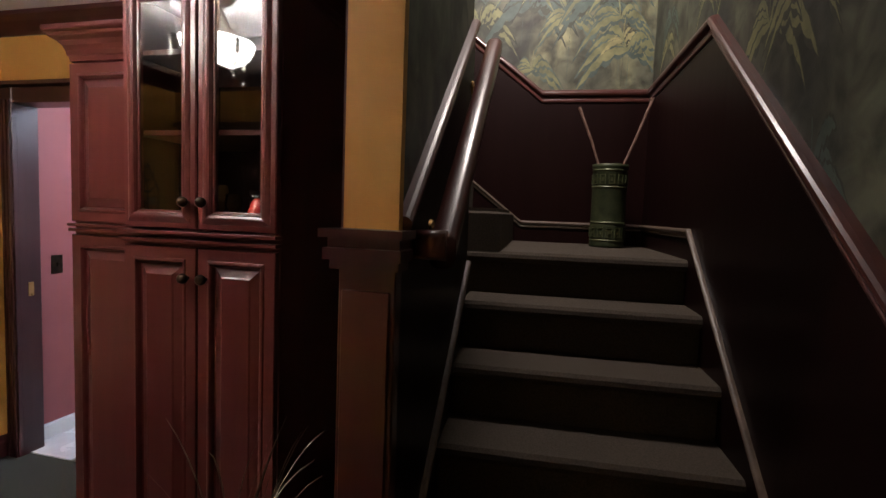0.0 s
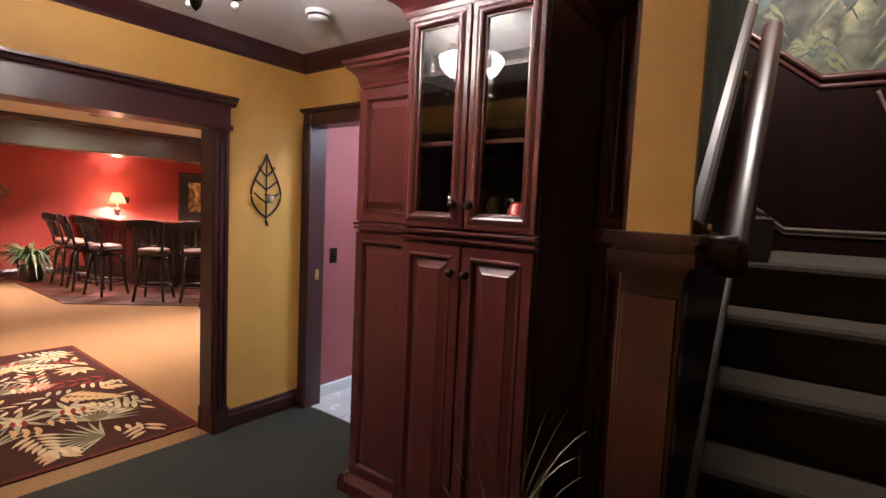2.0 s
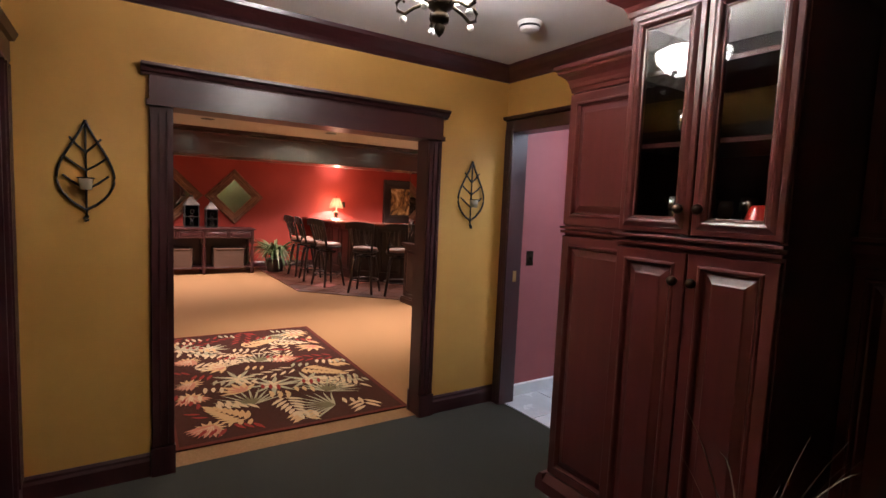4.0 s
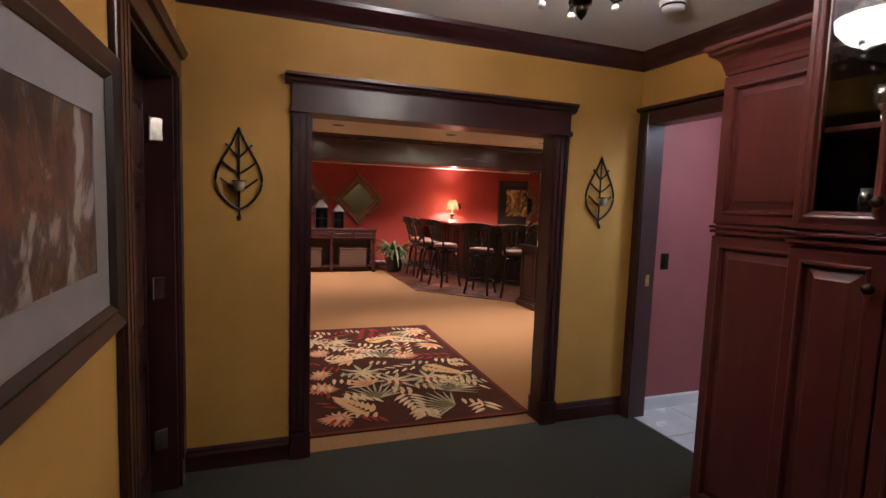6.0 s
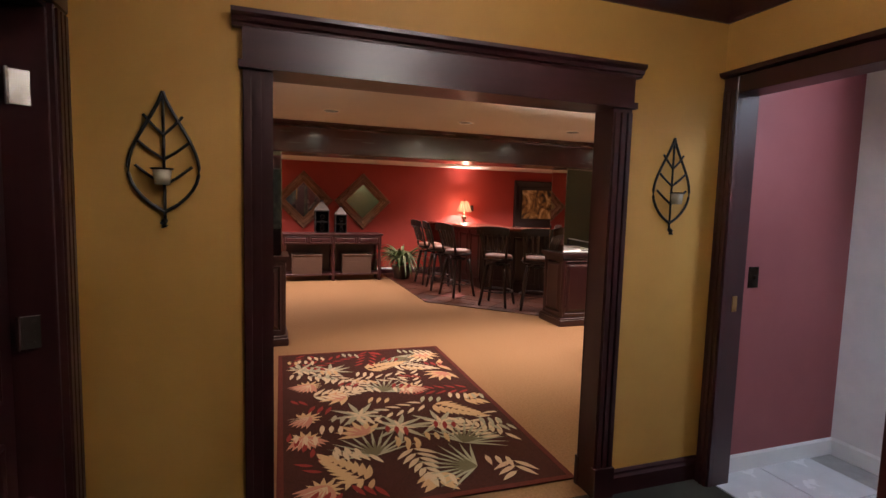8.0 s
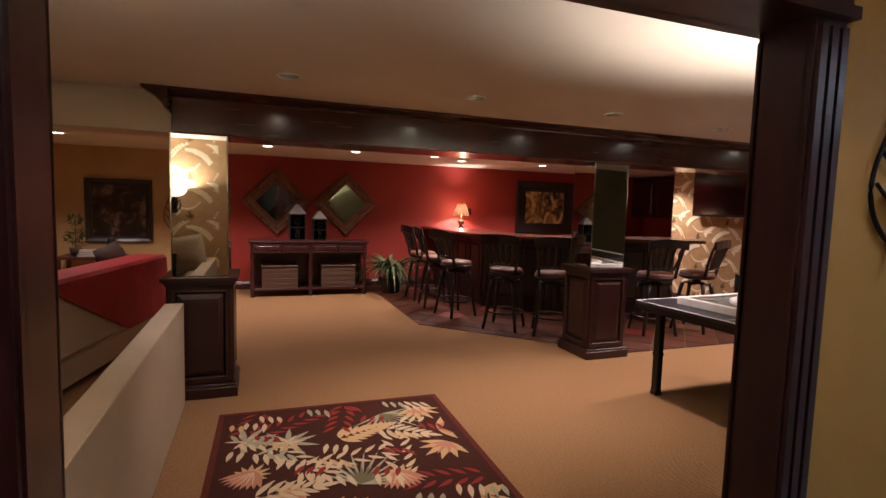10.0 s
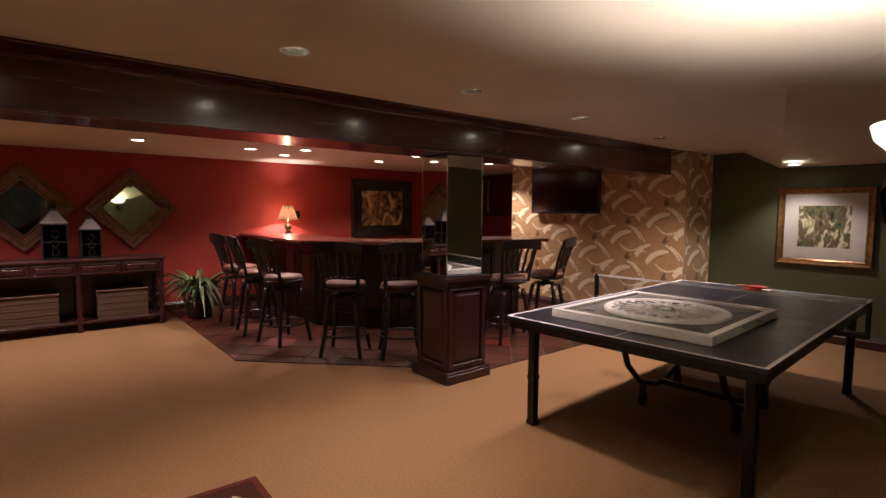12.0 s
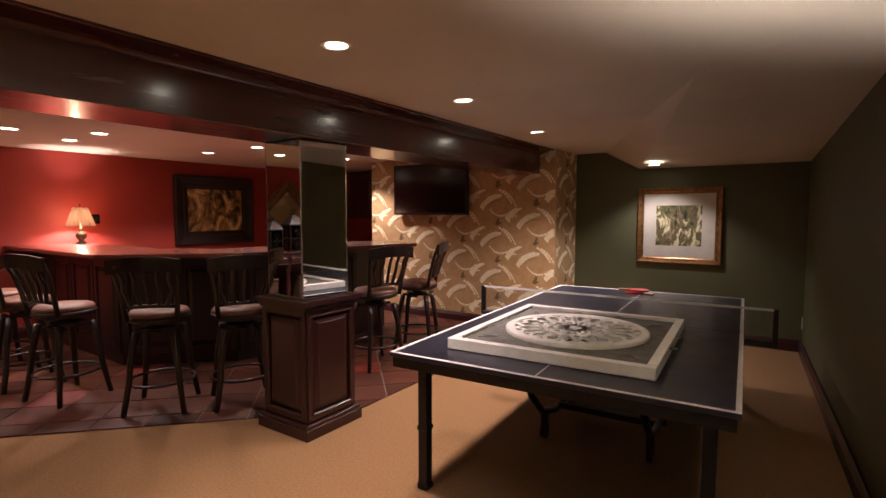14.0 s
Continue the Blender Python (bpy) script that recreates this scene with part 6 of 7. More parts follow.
th = tagged(mesh_ob("throw_blanket", b, REDCLOTH), "crimson throw blanket draped over the sofa back", "blanket")
th.matrix_basis = pose(-7.15, -1.20, 0.012, 0, 0, -12)
sofa(pose(-3.70, -1.27, 0, 0, 0, -90), 2.0, "beige sofa against the wallpaper wall", BEIGE)


def pillow(m, colour, label):
    b = boxes((-0.22, -0.06, -0.2, 0.22, 0.06, 0.2))
    bmesh.ops.subdivide_edges(b, edges=b.edges[:], cuts=4, use_grid_fill=True)
    for v in b.verts:
        e = max(abs(v.co.x) / 0.22, abs(v.co.z) / 0.2)
        v.co.y *= 1.35 * (1 - e ** 3) + 0.12
    ob = tagged(mesh_ob("pillow", b, colour, None, True), label, "pillow", "sofa pillows")
    ob.matrix_basis = m


GREENCLOTH = mat("dark_green_cloth", (0.012, 0.022, 0.012), (0.022, 0.036, 0.02), 0.85, 0, 40)
pillow(pose(-3.98, -0.72, 0.66, -18, 0, -90), GREENCLOTH, "dark green pillow on the beige sofa")
pillow(pose(-3.72, -0.45, 0.83, -18, 10, -90), BEIGE, "cream pillow on the beige sofa")
side = thing("side_table", "dark wooden side table on the tan wall", "side table", pose(-10.75, -1.90, 0))
part("top", boxes((-0.25, -0.4, 0.56, 0.25, 0.4, 0.60), bevel=0.005), MAHOG, side)
for sx in (-1, 1):
    for sy in (-1, 1):
        part("leg", boxes((sx * 0.21 - 0.025, sy * 0.36 - 0.025, 0, sx * 0.21 + 0.025, sy * 0.36 + 0.025, 0.56), bevel=0.003), MAHOG, side)
pot = thing("dark_urn", "small dark urn on the side table", "urn", pose(-10.70, -1.65, 0.60))
b = bmesh.new()
lathe(b, [(0.0, 0.0), (0.05, 0.0), (0.03, 0.03), (0.06, 0.10), (0.07, 0.17), (0.05, 0.23), (0.055, 0.26), (0.045, 0.26), (0.0, 0.24)], seg=18)
part("body", b, BLACKMETAL, pot, "", True)

BROWNCLOTH = mat("dark_brown_cloth", (0.030, 0.016, 0.012), (0.048, 0.027, 0.020), 0.85, 0, 40)
pillow(pose(-7.15, -1.20, 0, 0, 0, -12) @ pose(-0.70, 0.10, 0.80, 20, 8, 0), BROWNCLOTH, "dark brown pillow on the sofa with the throw")
tp = thing("table_topiary", "small dark leafy topiary in a pot on the side table", "plant", pose(-10.72, -2.10, 0.60))
b = bmesh.new()
lathe(b, [(0.0, 0.0), (0.06, 0.0), (0.075, 0.11), (0.08, 0.12), (0.07, 0.12), (0.0, 0.10)], seg=18)
part("pot", b, mat("grey_clay_pot", (0.10, 0.085, 0.07), (0.16, 0.14, 0.12), 0.8), tp, "", True)
b = bmesh.new()
tube(b, [(0, 0, 0.10), (0.005, 0.004, 0.25), (0, 0, 0.52)], 0.008, 7)
part("stem", b, WICKER, tp)
b = bmesh.new()
rt = random.Random(9)
for cz, cr, n in ((0.28, 0.13, 150), (0.52, 0.10, 110)):
    for k in range(n):
        d = Vector((rt.gauss(0, 1), rt.gauss(0, 1), rt.gauss(0, 0.8))).normalized()
        c = Vector((0, 0, cz)) + d * cr * rt.uniform(0.5, 1.1)
        u = d.orthogonal().normalized() * 0.012
        v = (d + Vector((rt.uniform(-0.6, 0.6), rt.uniform(-0.6, 0.6), rt.uniform(-0.6, 0.6)))).normalized() * 0.045
        b.faces.new([b.verts.new(p) for p in (c - v * 0.5, c + u, c + v * 0.5, c - u)])
tagged(part("foliage", b, LEAF, tp), "", "", "", "stuff")
for k, (w_, col) in enumerate(((0.11, (0.30, 0.28, 0.26)), (0.10, (0.10, 0.08, 0.07)), (0.095, (0.36, 0.33, 0.30)))):
    ob = thing("book", "closed book lying in a stack on the side table", "book", pose(-10.62, -1.93, 0.60 + 0.032 * k, 0, 0, 6 * k), "stacked books")
    part("cover", boxes((-0.075, -w_, 0, 0.075, w_, 0.004), (-0.075, -w_, 0.026, 0.075, w_, 0.030), (-0.075, -w_, 0.004, -0.071, w_, 0.026)), mat("book_cover", col, [v * 1.2 for v in col], 0.6), ob)
    part("pages", boxes((-0.071, -w_ + 0.004, 0.0042, 0.070, w_ - 0.004, 0.0258)), mat("book_pages", (0.5, 0.46, 0.38), (0.56, 0.52, 0.44), 0.9), ob, "pale page block")

# behind the bar: back cabinets, shelf, microwave
bc = thing("back_bar_cabinet", "dark back bar cabinet along the alcove wall", "cabinet", pose(-10.0, 7.78, 0))
part("body", boxes((-1.0, 0.0, 0.08, 1.1, 0.49, 0.90)), MAHOG, bc)
part("worktop", boxes((-1.01, -0.03, 0.90, 1.12, 0.49, 0.94), bevel=0.004), BARWOOD, bc)
for k in range(4):
    o = part("door", panel_bm(0.50, 0.76, 0.018, 0.06, 0.035), MAHOG, bc)
    o.location = (-0.97 + k * 0.52, -0.02, 0.12)
uc = thing("wall_cabinet", "dark wall cabinet above the back bar", "cabinet", pose(-10.0, 7.94, 1.35))
part("body", boxes((-1.0, 0.0, 0, 0.3, 0.33, 0.8)), MAHOG, uc)
for k in range(2):
    o = part("door", panel_bm(0.63, 0.76, 0.018, 0.06, 0.035), MAHOG, uc)
    o.location = (-0.98 + k * 0.65, -0.02, 0.02)
mw = thing("microwave", "dark microwave on the back bar", "microwave", pose(-9.35, 7.90, 0.94))
part("case", boxes((-0.25, 0, 0, 0.25, 0.35, 0.29), bevel=0.006), BLACKMETAL, mw)
part("door", boxes((-0.24, -0.012, 0.015, 0.13, 0.0, 0.275), bevel=0.003), SCREEN, mw)
part("control_panel", boxes((0.14, -0.010, 0.015, 0.24, 0.0, 0.275), bevel=0.002), SILVER, mw)
picture("narrow_framed_print", "narrow framed print in the bar alcove", pose(-9.15, 8.28, 1.65), 0.32, 0.7, 0.05, 0.03, DARKFRAME, 0, MATBOARD, art("alcove_art", [(0.03, 0.01, 0.01), (0.35, 0.25, 0.2), (0.12, 0.04, 0.03)], 6))
for (px, py, pz, rz) in ((-11.02, -0.35, 0.32, 0), (-3.53, 7.45, 0.34, 180)):
    o = thing("wall_outlet", "white wall outlet plate", "outlet", pose(px, py, pz, 0, 0, rz), "outlets")
    part("plate", boxes((0, -0.036, -0.058, 0.006, 0.036, 0.058), bevel=0.002), PLASTIC, o)
    for s in (-1, 1):
        part("socket", boxes((0.006, -0.016, s * 0.025 - 0.014, 0.008, 0.016, s * 0.025 + 0.014), bevel=0.001), WHITE, o)

# ---- patterned surfaces ----


def leaf_shape(bm, x, y, ang, length, width, z, bend=0.0, n=6):
    """A flat pointed leaf with a centre line, laid at height z."""
    pts = []
    for s in (1, -1):
        side = []
        for k in range(n + 1):
            u = k / n
            w = s * width * math.sin(math.pi * u ** 0.8) * 0.5
            side.append((u * length, w + bend * u * u * length))
        pts += side if s > 0 else side[-2:0:-1]
    c, s_ = math.cos(ang), math.sin(ang)
    vs = [bm.verts.new((x + px * c - py * s_, y + px * s_ + py * c, z)) for px, py in pts]
    bm.faces.new(vs)


# rug with a tropical leaf pattern
RX0, RX1, RY0, RY1 = -5.735, -3.185, 0.075, 1.60
rug = thing("area_rug", "dark brown area rug with a tropical leaf pattern", "rug", pose((RX0 + RX1) / 2, (RY0 + RY1) / 2, 0.0005, 0, 0, -1.2))
W, H = (RX1 - RX0) / 2, (RY1 - RY0) / 2
PILE = dict(rough=0.95, bump=0.8, fine=500, spec=0.1)
part("ground", boxes((-W, -H, 0, W, H, 0.011), bevel=0.004), mat("dark_brown_pile", (0.040, 0.014, 0.010), (0.062, 0.022, 0.016), scale=120, **PILE), rug)
part("border", boxes((-W, -H, 0.0112, W, -H + 0.035, 0.0125), (-W, H - 0.035, 0.0112, W, H, 0.0125), (-W, -H + 0.035, 0.0112, -W + 0.035, H - 0.035, 0.0125), (W - 0.035, -H + 0.035, 0.0112, W, H - 0.035, 0.0125)),
     mat("maroon_pile_border", (0.085, 0.020, 0.014), (0.11, 0.028, 0.020), scale=120, **PILE), rug, "maroon border")
RC = [mat("cream_pile", (0.48, 0.37, 0.23), (0.60, 0.48, 0.32), scale=150, **PILE), mat("sage_pile", (0.28, 0.27, 0.18), (0.38, 0.37, 0.26), scale=150, **PILE),
      mat("crimson_pile", (0.20, 0.026, 0.022), (0.26, 0.036, 0.03), scale=150, **PILE), mat("gold_pile", (0.46, 0.30, 0.15), (0.55, 0.38, 0.20), scale=150, **PILE),
      mat("salmon_pile", (0.40, 0.17, 0.11), (0.48, 0.24, 0.16), scale=150, **PILE), mat("olive_pile", (0.12, 0.11, 0.06), (0.17, 0.15, 0.085), scale=150, **PILE)]
layers = [bmesh.new() for _ in RC]
rr = random.Random(21)
counts = [0]


def put(c, x, y, a, ln, wd, bend=0.0):
    ex, ey = x + ln * math.cos(a), y + ln * math.sin(a)
    lim = 0.05
    if min(x, ex) < -W + lim or max(x, ex) > W - lim or min(y, ey) < -H + lim or max(y, ey) > H - lim:
        return
    counts[0] += 1
    leaf_shape(layers[c], x, y, a, ln, wd, 0.0128 + 0.0000025 * counts[0], bend)


def frond(x, y, a, c, n, ln, lw, step):
    for k in range(n):
        u = k / max(n - 1, 1)
        px, py = x + math.cos(a) * step * k, y + math.sin(a) * step * k
        l2 = ln * (1 - 0.45 * u)
        for s in (1, -1):
            put(c, px, py, a + s * (1.05 - 0.35 * u), l2, lw, -s * 0.15)
    put(c, x + math.cos(a) * step * (n - 0.6), y + math.sin(a) * step * (n - 0.6), a, ln * 0.8, lw * 1.1)


def fan(x, y, a, c, n, spread, ln, lw):
    for k in range(n):
        u = (k / (n - 1) - 0.5) * spread
        put(c, x, y, a + u, ln * (1 - 0.25 * abs(u) / spread * 2), lw, 0.25 * u / spread)


spots = []
for i in range(8):
    for j in range(5):
        spots.append((-W + 0.22 + (i + rr.uniform(-0.22, 0.22)) * (2 * W - 0.44) / 7, -H + 0.20 + (j + rr.uniform(-0.22, 0.22)) * (2 * H - 0.40) / 4))
rr.shuffle(spots)


def spray(x, y, a, c):
    """A row of loose parallel leaves on both sides of a missing stem."""
    for k in range(6):
        px, py = x + math.cos(a) * 0.085 * (k - 2.5), y + math.sin(a) * 0.085 * (k - 2.5)
        for s in (1, -1):
            put(c, px + math.cos(a + s * 1.2) * 0.02, py + math.sin(a + s * 1.2) * 0.02, a + s * 0.8, 0.115, 0.030, -s * 0.15)


def bud(x, y, a, r):
    """A round salmon protea with cream veins and a ruff below it."""
    fan(x, y, a + math.pi, 3, 7, 2.6, r * 1.15, r * 0.26)
    for k in range(9):
        put(4, x - math.cos(a) * r * 0.5, y - math.sin(a) * r * 0.5, a + (k / 8 - 0.5) * 1.5, r * 1.55, r * 0.34, 0.0)
    for k in range(5):
        put(0, x - math.cos(a) * r * 0.4, y - math.sin(a) * r * 0.4, a + (k / 4 - 0.5) * 1.1, r * 1.25, r * 0.07, 0.0)


for k, (x, y) in enumerate(spots):
    a = rr.uniform(0, 2 * math.pi)
    kind = k % 8
    if kind == 0:
        frond(x, y, a, 0, 6, 0.16, 0.036, 0.055)
    elif kind == 1:
        fan(x, y, a, 1, 13, 2.5, 0.36, 0.018)
        fan(x, y, a, 5, 7, 1.2, 0.20, 0.022)
    elif kind == 2:
        spray(x, y, a, 2)
    elif kind == 3:
        bud(x, y, a, 0.12)
    elif kind == 4:
        frond(x, y, a, 3, 7, 0.15, 0.046, 0.045)
    elif kind == 5:
        fan(x, y, a, 1, 9, 5.6, 0.24, 0.036)
        fan(x, y, a, 0, 6, 5.0, 0.13, 0.026)
    elif kind == 6:
        spray(x, y, a, 0)
    else:
        fan(x, y, a, 3, 6, 2.0, 0.24, 0.050)
        fan(x, y, a, 4, 5, 1.5, 0.17, 0.030)
for k in range(64):
    a, c = rr.uniform(-0.6, 0.6), rr.choice((0, 0, 2, 3, 1))
    x, y = rr.uniform(-W, W), rr.uniform(-H, H)
    for j in range(3):
        put(c, x + 0.02 * j, y + 0.055 * j, a, rr.uniform(0.10, 0.14), 0.032)
for bm_, m_, nm in zip(layers, RC, ("cream_leaves", "sage_leaves", "crimson_leaves", "gold_leaves", "salmon_petals", "olive_leaves")):
    o = part(nm, bm_, m_, rug)
    o["kind"] = "stuff"

# palm frond print on the wallpaper


def stroke(bm, pts, w0, w1, y, pieces, gap=0.14, fluff=0.0, r=None):
    """A brush stroke along a quadratic curve, broken into tapered dabs."""
    w0, w1 = w0 * 1.22, w1 * 1.22
    p0, p1, p2 = (Vector(p) for p in pts)
    at = lambda u: p0 * (1 - u) ** 2 + p1 * 2 * u * (1 - u) + p2 * u * u
    for k in range(pieces):
        u0, u1 = k / pieces, (k + 1 - gap) / pieces
        um = (u0 + u1) / 2
        w = (w0 + (w1 - w0) * um) * (0.55 + 0.45 * math.sin(math.pi * (0.12 + 0.8 * um))) * (1 + (fluff * (r.random() - 0.5) if r else 0))
        a, m, c = at(u0), at(um), at(u1)
        d = (c - a).normalized()
        n = Vector((-d.y, d.x))
        lean = d * w * 0.35
        vs = [a - n * w * 0.40, m - n * w * 0.52, c - n * w * 0.36 + lean * 0.3, c + n * w * 0.36 + lean, m + n * w * 0.56 + lean, a + n * w * 0.42 + lean * 0.6]
        bm.faces.new([bm.verts.new((q.x, y, q.y)) for q in vs])


def motif(lt, dk, x, z, r):
    """One arched frond with its spray, bead garland, dark flower and plume."""
    q = lambda *ps: [(x + a, z + c) for a, c in ps]
    stroke(lt, q((-0.215, -0.085), (-0.12, 0.075), (0.075, 0.085)), 0.070, 0.045, -0.0015, 13, 0.10, 0.25, r)
    stroke(lt, q((-0.20, -0.02), (-0.10, 0.10), (0.03, 0.11)), 0.014, 0.010, -0.0018, 9, 0.4)
    stroke(lt, q((0.04, 0.165), (0.16, 0.11), (0.225, -0.02)), 0.030, 0.020, -0.0015, 6, 0.22)
    stroke(lt, q((0.10, 0.155), (0.22, 0.09), (0.285, -0.06)), 0.024, 0.016, -0.0017, 7, 0.30)
    stroke(lt, q((-0.085, -0.075), (0.03, -0.235), (0.215, -0.115)), 0.018, 0.026, -0.0016, 9, 0.34)
    stroke(lt, q((0.155, -0.235), (0.22, -0.10), (0.365, -0.075)), 0.085, 0.022, -0.0014, 8, 0.18, 0.5, r)
    stroke(lt, q((0.18, -0.19), (0.24, -0.16), (0.30, -0.17)), 0.030, 0.012, -0.0019, 4, 0.3, 0.4, r)
    stroke(dk, q((0.03, -0.29), (0.01, -0.24), (0.05, -0.20)), 0.045, 0.030, -0.0016, 4, 0.25, 0.6, r)
    stroke(dk, q((-0.01, -0.27), (0.05, -0.25), (0.08, -0.26)), 0.028, 0.016, -0.0020, 3, 0.2, 0.6, r)
    stroke(dk, q((-0.12, -0.03), (-0.02, 0.04), (0.08, 0.03)), 0.010, 0.006, -0.0016, 6, 0.3)


def wallpaper_print(x0, x1, z0, z1, parent, m, ox, oz):
    lt, dk = bmesh.new(), bmesh.new()
    r = random.Random(5)
    sx, sz = 0.52, 0.475
    for i in range(-14, 15):
        for j in range(-6, 8):
            x, z = ox + i * sx, oz + j * sz + (0.2375 if i % 2 else 0)
            if x0 - 0.4 < x < x1 + 0.4 and z0 - 0.4 < z < z1 + 0.4:
                motif(lt, dk, x, z, r)
    for bm_ in (lt, dk):
        for p, n in (((x0 + 0.004, 0, 0), (-1, 0, 0)), ((x1 - 0.004, 0, 0), (1, 0, 0)), ((0, 0, z0 + 0.004), (0, 0, -1)), ((0, 0, z1 - 0.004), (0, 0, 1))):
            bmesh.ops.bisect_plane(bm_, geom=bm_.verts[:] + bm_.edges[:] + bm_.faces[:], plane_co=p, plane_no=n, clear_outer=True)
    for nm, bm_, mm in (("printed_fronds", lt, PAPER_LIGHT), ("printed_stems", dk, PAPER_DARK)):
        bmesh.ops.recalc_face_normals(bm_, faces=bm_.faces[:])
        o = part(nm, bm_, mm, parent)
        o["kind"] = "stuff"
        o.matrix_basis = m


wallpaper_print(-8.85, -5.97, 0.12, CEIL, wall_paper, pose(0, 6.95, 0), -6.761, 1.582)
left_paper = bpy.data.objects["wall_room_east_left"]
wallpaper_print(0.0, 2.7, 0.0, CEIL, left_paper, pose(-3.19, -0.11, 0, 0, 0, -90), 0.3, 1.5)
ret = structure("wall_return", boxes((-5.97, 6.955, 0, -5.962, 7.648, CEIL)), PAPER, "tan wallpaper on the short return wall", "wall")
wallpaper_print(0.0, 0.66, 0.12, CEIL, ret, pose(-5.962, 6.97, 0, 0, 0, 90), 0.3, 1.35)

# painted leaves of the mural
MURAL_LEAVES = [mat("mural_pale_green_paint", (0.060, 0.068, 0.036), (0.24, 0.24, 0.11), 0.6, 0, 9, contrast=(0.3, 0.7)), mat("mural_yellow_green_paint", (0.10, 0.10, 0.045), (0.36, 0.33, 0.15), 0.6, 0, 9, contrast=(0.3, 0.7)),
                mat("mural_shadow_green_paint", (0.016, 0.020, 0.015), (0.045, 0.052, 0.034), 0.6, 0, 9), mat("mural_teal_paint", (0.030, 0.050, 0.045), (0.085, 0.12, 0.10), 0.6, 0, 7)]


def mural_leaf(bm, cx, cz, a, ln, wd, y, bend):
    """A broad drooping leaf as one brush shape with ragged torn edges."""
    n = 14
    top, bot = [], []
    for k in range(n + 1):
        u = k / n
        mx, mz = cx + math.cos(a) * ln * u, cz + math.sin(a) * ln * u - bend * ln * u * u
        w = wd * math.sin(math.pi * (0.04 + 0.96 * u) ** 0.8) ** 0.8
        top.append((mx, mz + w * (0.9 if k % 2 else 0.7)))
        bot.append((mx, mz - w * (0.95 if k % 3 else 0.45)))
    t = [bm.verts.new((x, y, z)) for x, z in top]
    o = [bm.verts.new((x, y, z)) for x, z in bot]
    for k in range(n):
        bm.faces.new((t[k], t[k + 1], o[k + 1], o[k]))


def mural_plant(bms, r, x, z, size, y, tones):
    """A banana plant: a bent stem under a crown of arching torn leaves."""
    dark, light = tones
    for k in range(6):
        u = k / 6
        mural_leaf(bms[dark], x + 0.03 * size * u, z - size * (1.1 - u * 1.05), 1.5, size * 0.3, size * 0.035, y, 0.0)
    for k in range(9):
        a = math.pi * (0.04 + 0.92 * k / 8) + r.uniform(-0.12, 0.12)
        ln = size * r.uniform(0.55, 0.95)
        yy = y - 0.00003 * (k + 1)
        mural_leaf(bms[dark], x, z - 0.02 * size, a, ln, ln * 0.19, yy, 0.35 + 0.75 * abs(math.cos(a)))
        mural_leaf(bms[light], x, z, a, ln * 0.93, ln * r.uniform(0.09, 0.15), yy - 0.00002, 0.35 + 0.7 * abs(math.cos(a)))


def mural_group(parent, m, x0, x1, z0, z1, count, seed, tones):
    r = random.Random(seed)
    bms = [bmesh.new() for _ in MURAL_LEAVES]
    for k in range(count):
        mural_plant(bms, r, r.uniform(x0, x1), r.uniform(z0, z1), r.uniform(0.20, 0.42), -0.0004 - 0.0004 * k / count, r.choice(tones))
    for bm_, mm in zip(bms, MURAL_LEAVES):
        if not bm_.verts:
            bm_.free()
            continue
        bmesh.ops.recalc_face_normals(bm_, faces=bm_.faces[:])
        for p, n in (((x0, 0, 0), (-1, 0, 0)), ((x1, 0, 0), (1, 0, 0)), ((0, 0, z0), (0, 0, -1))):
            bmesh.ops.bisect_plane(bm_, geom=bm_.verts[:] + bm_.edges[:] + bm_.faces[:], plane_co=p, plane_no=n, clear_outer=True)
        o = part("painted_leaves", bm_, mm, parent)
        o["kind"] = "stuff"
        o.matrix_basis = m


mural_group(bpy.data.objects["wall_stair_back"], pose(0, BACK_Y, 0), -0.9, 0.695, FLAT_Z, 3.6, 26, 3, ((2, 0), (2, 1), (2, 1), (3, 0), (2, 3)))
mural_group(bpy.data.objects["wall_stair_right"], pose(SX1, BACK_Y, 0, 0, 0, -90), 0.01, 3.0, 1.4, 3.4, 13, 8, ((2, 3), (2, 0)))

# ---- floor tiles ----


def clip(poly, a, b):
    """The part of poly on the left of the line a-b."""
    out = []
    side_of = lambda p: (b[0] - a[0]) * (p[1] - a[1]) - (b[1] - a[1]) * (p[0] - a[0])
    for k in range(len(poly)):
        p, q = poly[k], poly[(k + 1) % len(poly)]
        sp, sq = side_of(p), side_of(q)
        if sp >= 0:
            out.append(p)
        if (sp > 0 > sq) or (sp < 0 < sq):
            u = sp / (sp - sq)
            out.append((p[0] + (q[0] - p[0]) * u, p[1] + (q[1] - p[1]) * u))
    return out


TILE_AREA = [(-11.0, 2.20), (-7.97, 2.20), (-6.77, 3.41), (-6.28, 3.93), (-6.28, 6.93), (-11.0, 6.93)]
b = bmesh.new()
prism(b, TILE_AREA, 0.0005, 0.005)
tile_floor = structure("floor_tile_bed", b, mat("pale_grout", (0.15, 0.10, 0.075), (0.21, 0.15, 0.11), 0.9, 0, 60), "pale grout bed of the slate floor", "floor")


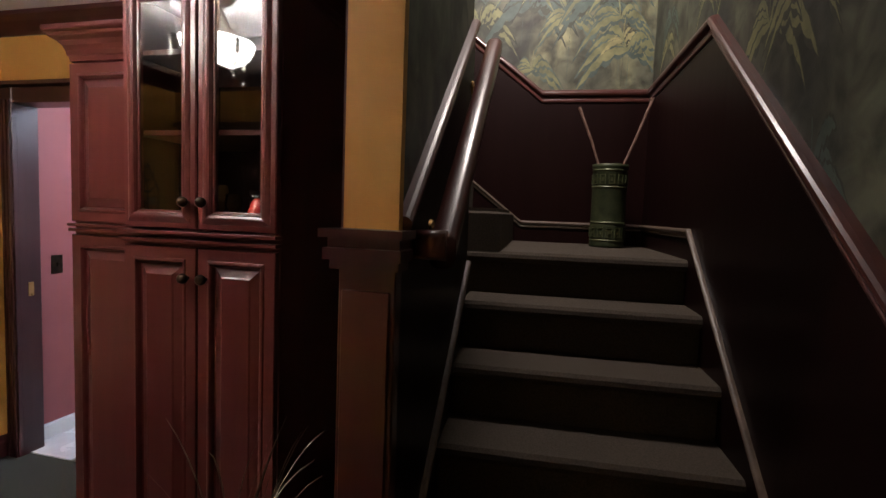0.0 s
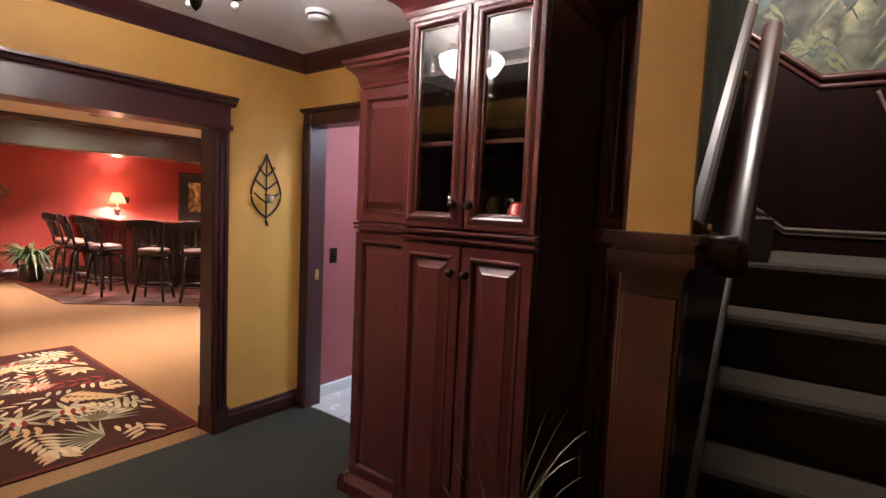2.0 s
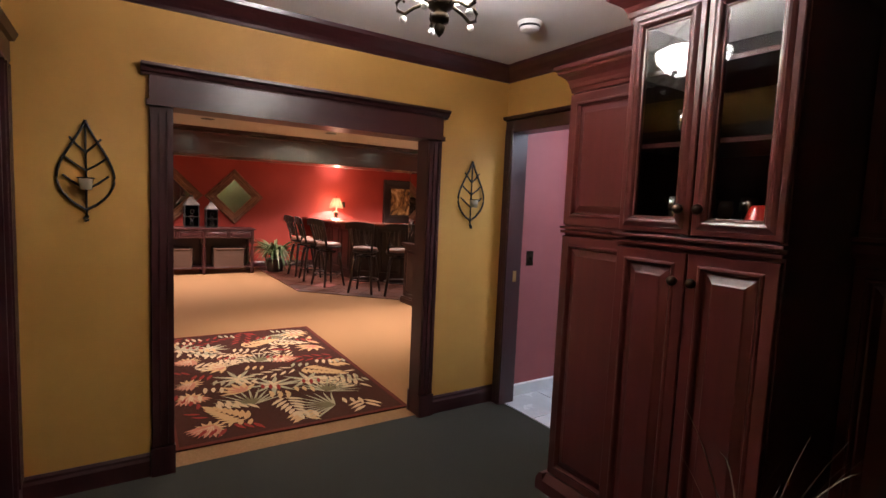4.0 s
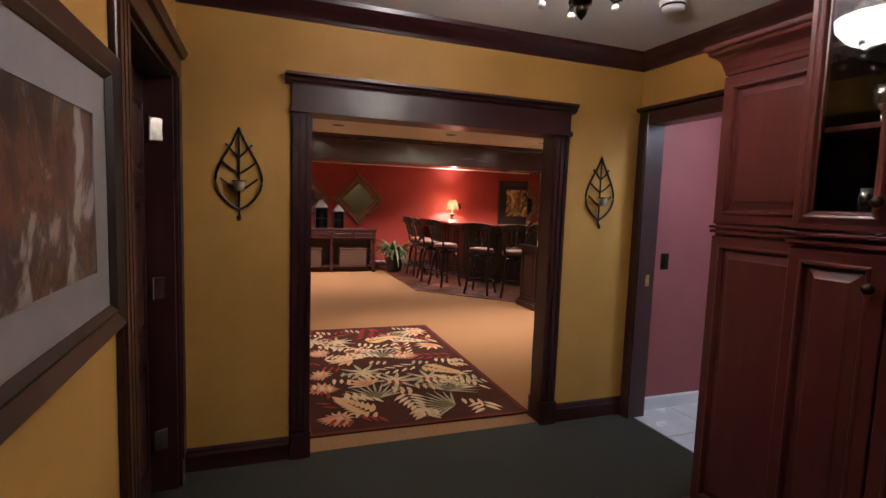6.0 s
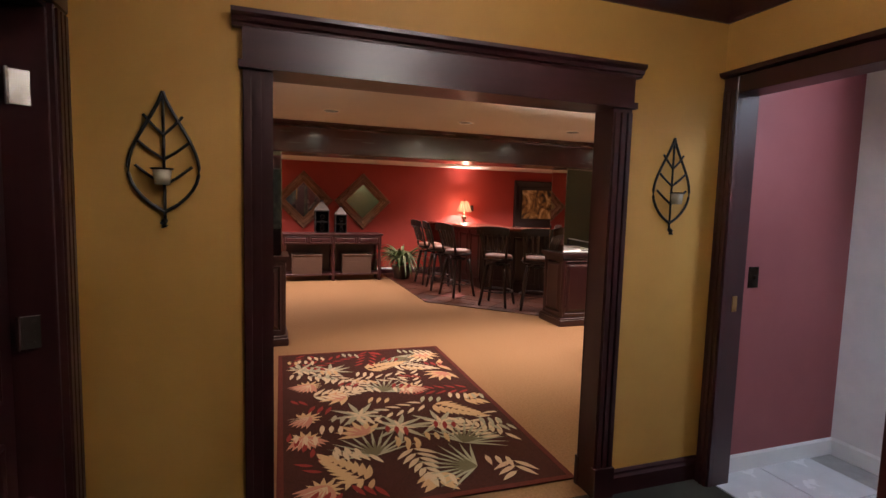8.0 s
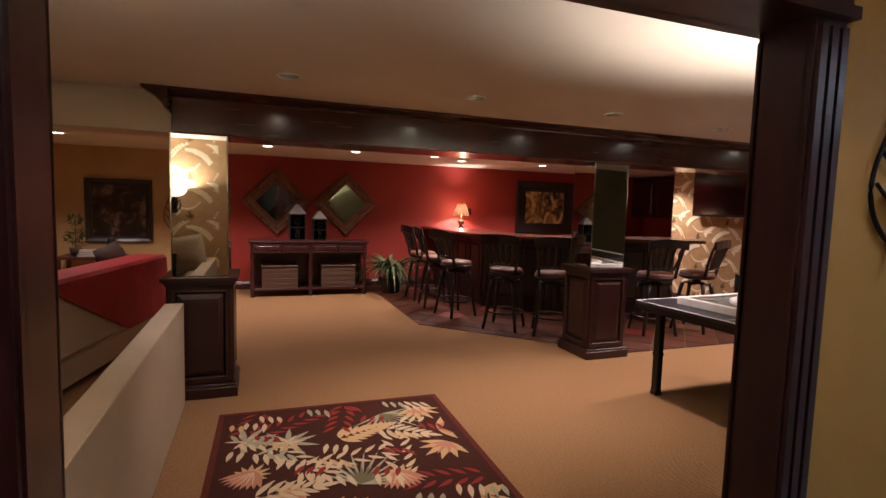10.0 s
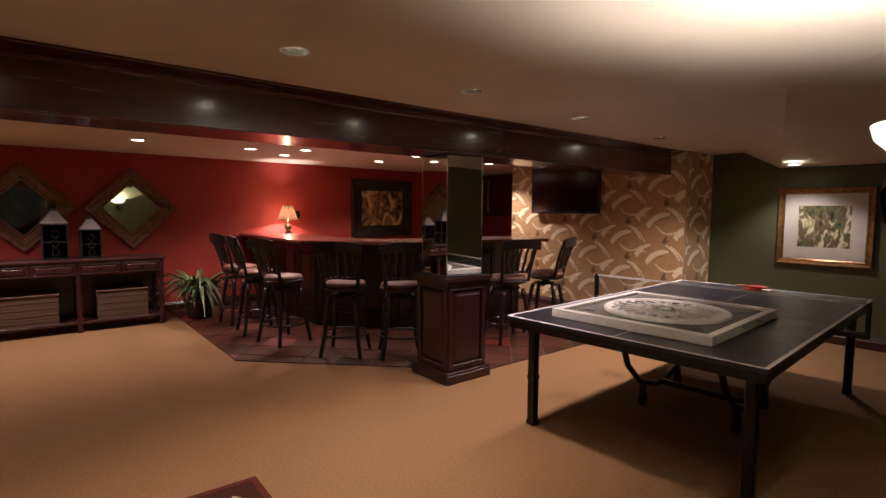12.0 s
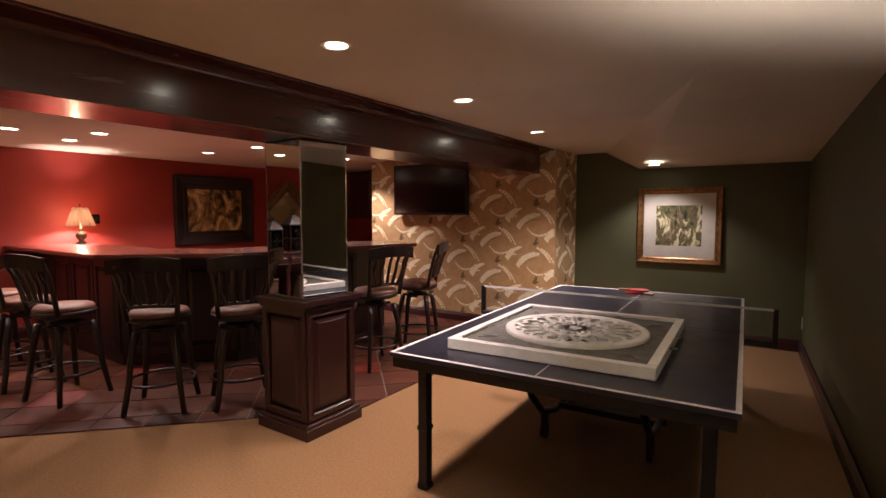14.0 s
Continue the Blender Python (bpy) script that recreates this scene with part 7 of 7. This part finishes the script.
def slate():
    m = mat("rust_brown_slate", (0.044, 0.014, 0.008), (0.090, 0.029, 0.016), 0.50, 0, 7, bump=0.5, fine=60, spec=0.25)
    nt = m.node_tree
    oi = nt.nodes.new("ShaderNodeObjectInfo")
    hs = nt.nodes.new("ShaderNodeHueSaturation")
    mr = nt.nodes.new("ShaderNodeMapRange")
    mr.inputs["To Min"].default_value, mr.inputs["To Max"].default_value = 0.6, 1.5
    nt.links.new(oi.outputs["Random"], mr.inputs["Value"])
    nt.links.new(mr.outputs["Result"], hs.inputs["Value"])
    nt.links.new(nt.nodes["Color Ramp"].outputs["Color"], hs.inputs["Color"])
    nt.links.new(hs.outputs["Color"], nt.nodes["Principled BSDF"].inputs["Base Color"])
    return m


SLATE = slate()
REDTILE = mat("glazed_red_tile", (0.12, 0.020, 0.014), (0.18, 0.030, 0.020), 0.45, 0, 10)
P, G = 0.335, 0.006
c45 = math.sqrt(0.5)
whole = None
for i in range(-2, 30):
    for j in range(-26, 12):
        cx, cy = -11.0 + (i - j) * P * c45 * 1.0 - 4.0, 2.2 + (i + j) * P * c45 + 2.0
        r = P / 2 - G
        quad = [(cx + (u - v) * c45 * r, cy + (u + v) * c45 * r) for u, v in ((-1, -1), (1, -1), (1, 1), (-1, 1))]
        poly = quad
        for k in range(len(TILE_AREA)):
            poly = clip(poly, TILE_AREA[k], TILE_AREA[(k + 1) % len(TILE_AREA)])
            if len(poly) < 3:
                break
        if len(poly) < 3:
            continue
        area = 0.5 * abs(sum(poly[k][0] * poly[(k + 1) % len(poly)][1] - poly[(k + 1) % len(poly)][0] * poly[k][1] for k in range(len(poly))))
        if area < 0.002:
            continue
        full = len(poly) == 4 and area > 0.98 * (2 * r) ** 2
        tile_mat = REDTILE if (i * 3 + j * 5) % 13 == 0 else SLATE
        if full and tile_mat is SLATE and whole is not None:
            ob = new("tile", whole)
        else:
            bm_ = bmesh.new()
            prism(bm_, [(x - cx, y - cy) for x, y in poly], 0.005, 0.0105)
            ob = mesh_ob("tile", bm_, tile_mat)
            if full and tile_mat is SLATE:
                whole = ob.data
        ob.location = (cx, cy, 0)
        ob.parent = tile_floor

BT = 0.40
bt = mat("white_bathroom_tile", (0.62, 0.65, 0.70), (0.70, 0.73, 0.77), 0.25, 0, 5)
bathroom_floor = bpy.data.objects["floor_bathroom"]
tile_mesh = None
for i in range(4):
    for j in range(3):
        x, y = -2.995 + BT * (i + 0.5), 2.262 + BT * (j + 0.5)
        if y + BT / 2 > 3.30:
            continue
        if tile_mesh is None:
            ob = mesh_ob("tile", boxes((-BT / 2 + 0.004, -BT / 2 + 0.004, -0.004, BT / 2 - 0.004, BT / 2 - 0.004, 0.004), bevel=0.0015), bt)
            tile_mesh = ob.data
        else:
            ob = new("tile", tile_mesh)
        ob.location = (x, y, 0)
        ob.parent = bathroom_floor
